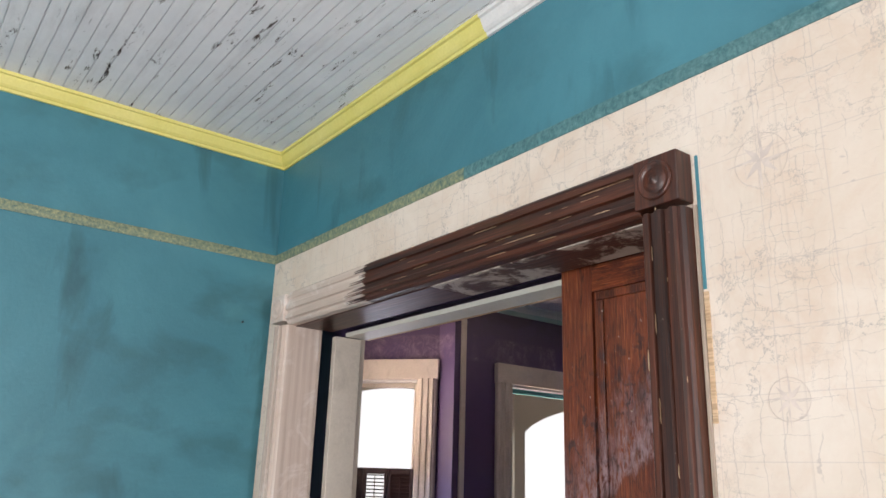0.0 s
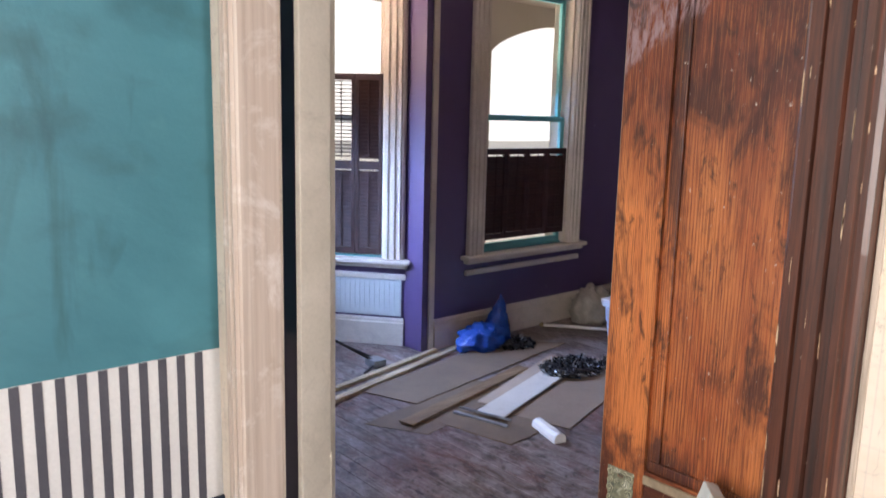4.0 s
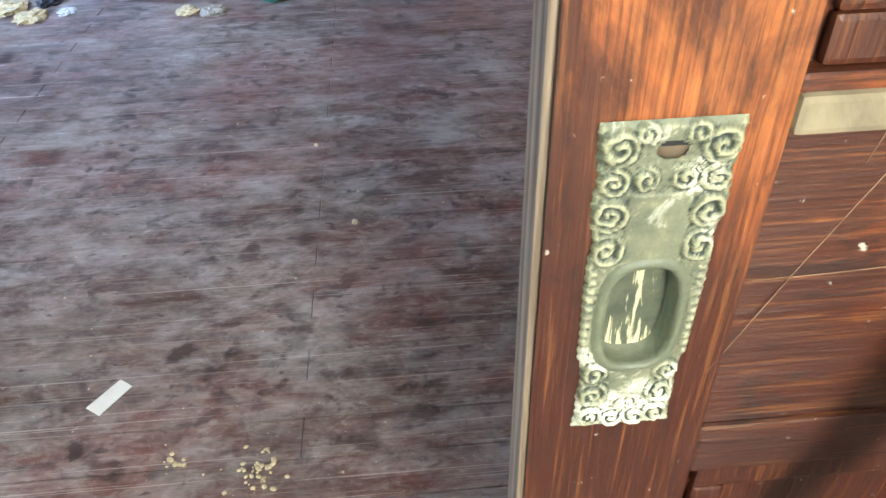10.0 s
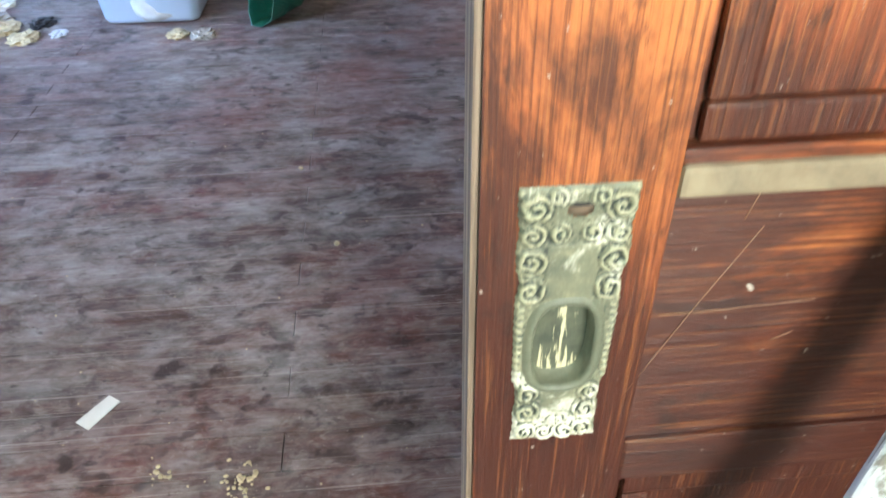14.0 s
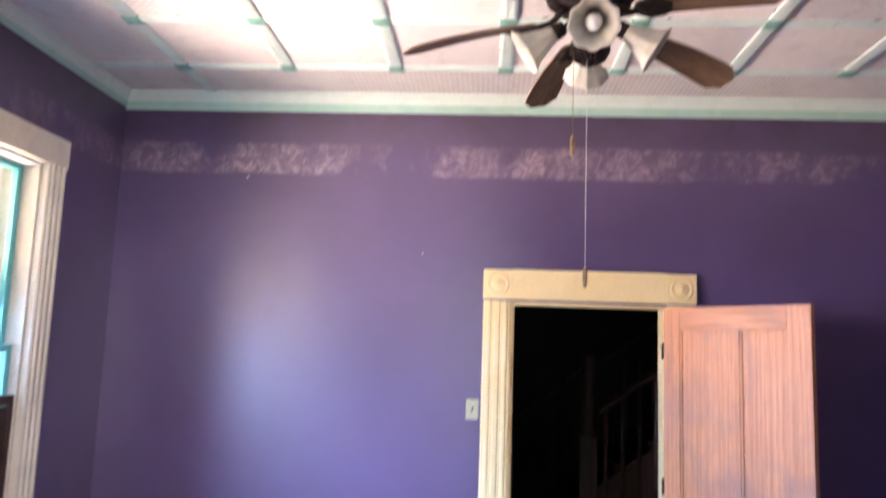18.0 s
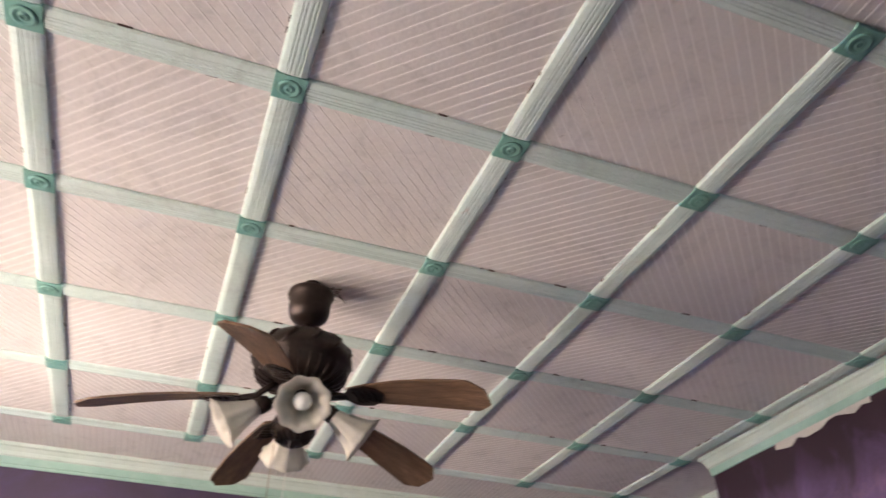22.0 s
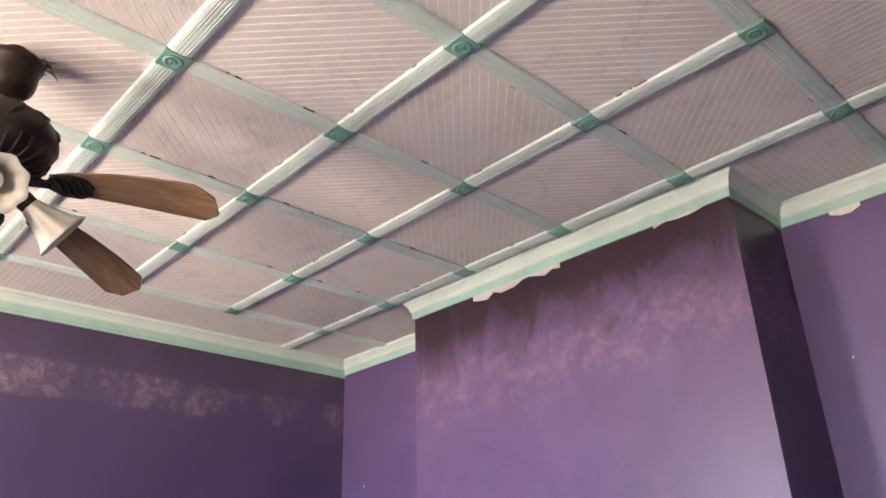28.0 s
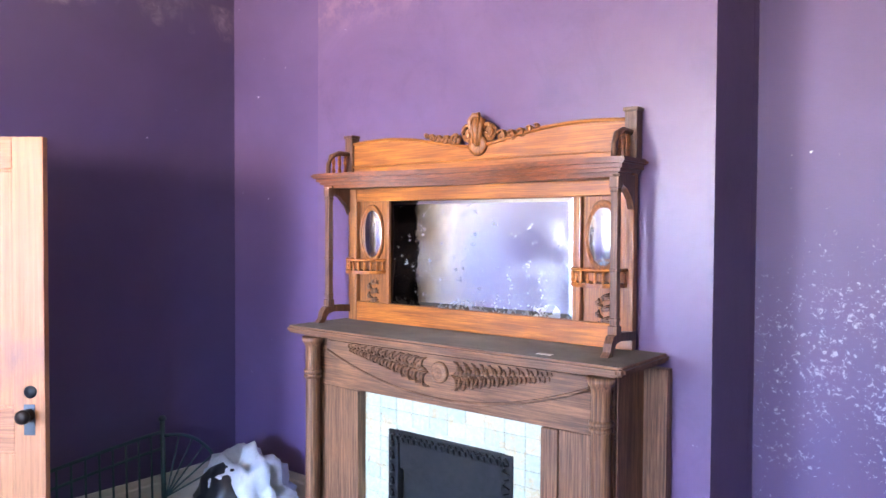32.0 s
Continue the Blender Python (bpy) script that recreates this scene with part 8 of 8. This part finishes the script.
part("peak", bm, "bluebag", t, "", True)
bag("plastic_bag", "white printed plastic bag by the door frame", (3.98, 2.03, 0.001), (0.14, 0.15, 0.36), 9, "white_bag", 0.24, 3.4, 0.0)
t = thing("bag_stuffing", "black crumpled plastic behind the white bag", "plastic")
part("film", crumple((4.06, 2.17, 0.001), (0.08, 0.07, 0.22), 27, 0.28), "sack", t, "", True)
bag("cloth_heap", "black crumpled cloth on the floor", (3.66, 2.05, 0.001), (0.15, 0.19, 0.07), 12, "black", 0.26, 2.4, 0.0, "cloth")
t = bag("plastic_bag", "white crumpled plastic bag with black contents", (3.68, -0.72, 0.001), (0.25, 0.17, 0.38), 16, "white_bag", 0.3, 2.4)
part("filling", crumple((3.72, -0.60, 0.02), (0.16, 0.12, 0.32), 18, 0.25, 2.2, 3), "black", t, "black plastic contents", True)
rng = random.Random(21)
for at, r, h, n in (((2.43, 3.33, 0.024), 0.24, 0.10, 420), ((2.88, 3.17, 0.004), 0.25, 0.11, 420), ((2.55, 3.94, 0.010), 0.15, 0.09, 180)):
    t = thing("tinsel_garland", "tangled shiny black tinsel garland heaped on the floor", "tinsel", "tinsel heaps")
    bm = bmesh.new()
    ribbon_heap(bm, at, r, h * 0.8, n + n // 2, rng, 0.007, 0.075)
    part("tangle", bm, "tinsel", t)
    bm = bmesh.new()
    ribbon_heap(bm, at, r * 1.05, h * 0.9, n // 3, rng, 0.0025, 0.09)
    part("silver_tangle", bm, "tinsel_pale", t, "silver strands")
    part("core", crumple(at, (r * 0.7, r * 0.5, h * 0.35), 23, 0.3), "black", t)
t = thing("waste_bin", "crushed dark green plastic bin lying on its side", "bin")
bm = bmesh.new()
mb = pose(2.74, 1.76, 0.085, 0, 66, 158) @ Matrix.Translation((0, 0, -0.12))
rows = []
for r, z, fold in ((0.030, 0.0, 0.0), (0.060, 0.004, 0.05), (0.095, 0.12, 0.30), (0.128, 0.235, 0.62), (0.122, 0.236, 0.62), (0.090, 0.12, 0.30), (0.054, 0.012, 0.05), (0.02, 0.010, 0.0)):
    row = []
    for k in range(20):
        a = 2 * math.pi * k / 20
        rr = r * (1 + fold * (0.6 * math.cos(3 * a) - 0.55 * max(0, math.cos(a - 0.6)) ** 6))
        p = mb @ Vector((rr * math.cos(a), rr * math.sin(a), z))
        p.z = max(p.z, 0.002)
        row.append(bm.verts.new(p))
    rows.append(row)
for u, w in zip(rows, rows[1:]):
    for k in range(20):
        bm.faces.new((u[k], u[(k + 1) % 20], w[(k + 1) % 20], w[k]))
bm.faces.new(rows[0])
bm.faces.new(rows[-1])
part("bin", bm, "green", t)

# litter
def litter(name, label, cat, at, size, seed, mat, rough=0.35):
    t = thing(name, label, cat, "litter on the floor")
    part("scrap", crumple(at, (size[0], size[1], size[2] * 0.8), seed, 0.6, 4.5, 3), mat, t)
for k, (x, y, s, mat, lab) in enumerate(((2.56, 2.72, 0.05, "crumb", "yellowish crumpled wrapper"), (2.66, 2.84, 0.06, "crumb", "yellowish crumpled wrapper"), (2.78, 2.90, 0.05, "sack", "beige crumpled paper scrap"), (2.97, 2.97, 0.065, "paper", "white crumpled paper"),
                                         (2.60, 2.60, 0.03, "white_bag", "white paper scrap"), (2.52, 2.04, 0.04, "sack", "greyish scrap"), (2.54, 2.14, 0.035, "crumb", "yellowish scrap"), (3.35, 0.77, 0.05, "red", "reddish scrap"), (2.72, 2.70, 0.045, "black", "black scrap"), (2.48, 2.90, 0.03, "tinsel_pale", "shiny foil scrap"))):
    litter("litter_scrap", lab + " on the floor", "scrap", (x, y, 0.001), (s * 0.95, s * 0.75, s * 0.4), k + 30, mat)
t = thing("paper_slip", "narrow white paper slip lying on the floor", "paper")
bm = bmesh.new()
prism(bm, [(0.606, 1.966, 0.0012), (0.586, 1.938, 0.0012), (0.650, 1.897, 0.0012), (0.668, 1.922, 0.0012)], (0, 0, 0.0012))
part("slip", bm, "paper", t)
rng = random.Random(8)
cr = thing("plaster_crumbs", "yellowish crumbs and plaster grit scattered on floorboards", "crumbs", kind="stuff")
bm = bmesh.new()
def grit(x, y, r, z=0.001):
    bmesh.ops.create_icosphere(bm, subdivisions=1, radius=r, matrix=Matrix.Translation((x, y, z + r * 0.35)) @ Matrix.Rotation(rng.uniform(0, 3), 4, "Z") @ Matrix.Diagonal((1, rng.uniform(0.6, 1.5), 0.6, 1)))
for cx, cy, spread, n in ((0.445, 1.655, 0.022, 45), (0.47, 1.79, 0.010, 12), (0.20, 2.55, 0.06, 40), (0.05, 2.2, 0.12, 45), (-0.25, 2.45, 0.10, 40)):
    for _ in range(n):
        grit(rng.gauss(cx, spread), rng.gauss(cy, spread), rng.uniform(0.0015, 0.0055))
for _ in range(170):
    grit(rng.uniform(0.2, 2.6), rng.uniform(0.4, 3.4), rng.uniform(0.001, 0.0028))
for _ in range(110):
    grit(rng.uniform(-1.6, -0.22), rng.uniform(0.2, 2.8), rng.uniform(0.001, 0.003))
for x, y in ((1.108, 1.502), (1.474, 1.608)):
    grit(x, y, 0.008)
part("grit", bm, "crumb", cr)

# box in the hall
t = thing("cardboard_box", "open cardboard box of white clutter in the hall", "box")
for x0, x1, y0, y1 in ((5.28, 5.29, 0.68, 1.0), (5.54, 5.55, 0.68, 1.0), (5.29, 5.54, 0.68, 0.69), (5.29, 5.54, 0.99, 1.0)):
    part("side", one_box(x0, x1, y0, y1, 0.001, 0.24, 0.002), "cardboard", t)
part("bottom", one_box(5.29, 5.54, 0.69, 0.99, 0.001, 0.008, 0.001), "cardboard", t)
part("stuffing", crumple((5.42, 0.84, 0.01), (0.12, 0.14, 0.30), 41, 0.3), "white_bag", t, "white crumpled contents", True)
bm = bmesh.new()
tube(bm, [(5.42, 0.76, 0.25), (5.40, 0.74, 0.42), (5.42, 0.80, 0.50), (5.44, 0.88, 0.46)], 0.018, 8)
part("hook", bm, "white_bag", t, "white curved plastic piece")
litter("litter_scrap", "white paper scrap on the hall floor", "scrap", (5.0, 0.86, 0.001), (0.16, 0.10, 0.05), 44, "paper")

# crib end by the wall
crib = thing("crib_end", "grey green metal crib end leaning on the wall", "bed end")
def rod(name, pts, r, label=""):
    bm = bmesh.new()
    tube(bm, pts, r, 8)
    return part(name, bm, "green_metal", crib, label)
rod("post", [(4.10, -0.48, 0.0), (4.12, -0.48, 0.58)], 0.014)
rod("post", [(4.08, 0.52, 0.0), (4.10, 0.52, 0.44)], 0.014)
bm = bmesh.new()
lathe(bm, [(0.0, -0.012), (0.02, -0.008), (0.022, 0.004), (0.012, 0.016), (0, 0.02)], 12, Matrix.Translation((4.12, -0.48, 0.59)))
part("finial", bm, "green_metal", crib)
top = lambda y: 0.52 - 0.13 * ((y + 0.48) / 1.0) ** 1.2
rod("top_rail", [(4.115, -0.48 + k * 0.1, top(-0.48 + k * 0.1)) for k in range(11)], 0.010)
rod("middle_rail", [(4.112, -0.48 + k * 0.1, top(-0.48 + k * 0.1) - 0.09) for k in range(11)], 0.008)
rod("bottom_rail", [(4.10, -0.48, 0.10), (4.09, 0.52, 0.10)], 0.009)
for k in range(1, 14):
    y = -0.48 + k / 14
    rod("bar", [(4.098, y, 0.10), (4.113, y, top(y))], 0.006)
rod("curved_rail", [(4.10 - 0.02 * math.sin(a), -0.48 - 0.34 * math.sin(a), 0.16 + 0.34 * math.cos(a)) for a in [math.pi / 2 * k / 10 for k in range(11)]], 0.009)
for k in range(1, 6):
    a = math.pi / 2 * k / 6
    rod("spoke", [(4.10, -0.49, 0.16), (4.10 - 0.02 * math.sin(a), -0.48 - 0.34 * math.sin(a), 0.16 + 0.34 * math.cos(a))], 0.005)

# printed roses on the map paper
def compass(y, z, r):
    ob = tagged(thing("wallpaper_trim", "faded compass rose printed on the map wallpaper", "print"), kind="structure")
    bm = bmesh.new()
    for k in range(8):
        a, L = math.pi / 4 * k, r * (1.0 if k % 2 == 0 else 0.6)
        tip = (AX - 0.0004, y + L * math.cos(a), z + L * math.sin(a))
        for s in (-1, 1):
            b = a + s * math.pi / 8
            ring = [(AX - 0.0004, y, z), tip, (AX - 0.0004, y + 0.22 * r * math.cos(b), z + 0.22 * r * math.sin(b))]
            if s == 1 or k % 2:
                prism(bm, ring, (-0.0005, 0, 0))
    part("star", bm, "ink", ob)
    bm = bmesh.new()
    tube(bm, [(AX - 0.0006, y + r * 0.7 * math.cos(q * math.pi / 18), z + r * 0.7 * math.sin(q * math.pi / 18)) for q in range(37)], 0.0006, 4)
    part("ring", bm, "ink", ob)
compass(0.55, 2.54, 0.085)
compass(0.54, 2.04, 0.060)
compass(0.30, 2.78, 0.020)

# nail in the teal wall
t = thing("nail", "dark nail stub in the teal wall", "nail")
bm = bmesh.new()
lathe(bm, [(0.0, 0.0), (0.0045, 0.0), (0.0045, 0.006), (0.002, 0.008), (0.0, 0.008)], 10, pose(-0.33, AN - 0.0002, 2.51, 90, 0, 0))
part("head", bm, "iron", t)


# ---------------------------------------------------------------- outdoors
bm = bmesh.new()
box(bm, -160, 160, 5.0, 90, -0.9, -0.6)
box(bm, -60, 60, -70, -5.2, -0.9, -0.6)
box(bm, -60, AW - 0.3, -5.2, 5.0, -0.9, -0.6)
box(bm, 8.3, 60, -5.2, 5.0, -0.9, -0.6)
structure("ground", bm, "ground", "sun-bleached ground outside")
# Backdrop plane added to glow white behind the windows.
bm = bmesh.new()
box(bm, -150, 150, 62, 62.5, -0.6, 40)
structure("backdrop", bm, "haze", "glowing backdrop standing in for the bright distance")
porch = tagged(thing("porch", "pale front porch with arched beam and square posts", "porch"), kind="structure")
part("porch_floor", one_box(-4.5, 14.5, 5.42, 7.2, -0.3, -0.12, 0.01), "porch", porch, "pale porch floor")
part("porch_ceiling", one_box(-4.5, 14.5, 4.62, 7.3, 3.05, 3.12, 0.004), "porch", porch, "pale boarded porch ceiling")
posts = [-4.3, -1.2, 1.9, 5.0, 8.1, 11.2, 14.3]
for x in posts:
    part("post", one_box(x - 0.09, x + 0.09, 6.86, 7.04, -0.12, 3.05, 0.008), "porch", porch, "square porch post")
for a, b in zip(posts, posts[1:]):
    n = 20
    arc = [(b - 0.09 - (b - a - 0.18) * k / n, 6.90, 2.42 + 0.42 * math.sin(math.pi * k / n) ** 0.7) for k in range(n + 1)]
    bm = bmesh.new()
    prism(bm, [(a + 0.09, 6.90, 3.05), (b - 0.09, 6.90, 3.05)] + arc, (0, 0.10, 0))
    part("arch", bm, "porch", porch, "arched spandrel between posts")


# ---------------------------------------------------------------- floorboards
floor = bpy.data.objects["floor"]
def plank_mesh(length, w=0.0818):
    bm = bmesh.new()
    z0, z1, c = -0.022, 0.0, 0.0012
    lo = [(0, 0), (w, 0), (w, length - 0.001), (0, length - 0.001)]
    hi = [(c, c), (w - c, c), (w - c, length - 0.001 - c), (c, length - 0.001 - c)]
    a, b, t = ([bm.verts.new((x, y, z)) for x, y in q] for q, z in ((lo, z0), (lo, z1 - c), (hi, z1)))
    for p, q in ((a, b), (b, t)):
        for i in range(4):
            bm.faces.new((p[i], p[(i + 1) % 4], q[(i + 1) % 4], q[i]))
    bm.faces.new(t)
    return bm
stock = {}
def lay(x, y, length, width=0.0818):
    key = (round(length, 3), round(width, 4))
    if key not in stock:
        ob = part("floorboard", plank_mesh(length, width), "floor", floor)
        stock[key] = ob.data
    else:
        ob = new("floorboard", stock[key])
        ob.parent = floor
    ob.location = (x, y, 0)
BS = BSW
NB = 49
wb = (BE - BW) / NB
L = (BN - BS) / 3
for k in range(NB):
    y = BS
    for piece in ([L, L, L] if k % 2 else [L / 2, L, L, L / 2]):
        lay(BW + k * wb, y, piece, wb - 0.0013)
        y += piece
NA = 52
wa = (AX - AW) / NA
L = AN - AS
for k in range(NA):
    a = L * (0.4, 0.62, 0.5)[k % 3]
    lay(AW + k * wa, AS, a, wa - 0.0013)
    lay(AW + k * wa, AS + a, L - a, wa - 0.0013)
bm = bmesh.new()
poly = [(0.20, BN), (1.90, BN), (1.90, 4.46), (1.32, 5.21), (0.78, 5.21), (0.20, 4.46)]
x = 0.20
while x < 1.90:
    q = cut_poly(cut_poly(poly, 1, 0, x, 1), 1, 0, x + wb - 0.0013, -1)
    prism(bm, [(px, py, -0.022) for px, py in q], (0, 0, 0.022))
    x += wb
part("bay_boards", bm, "floor", floor, "floorboards of the window bay")
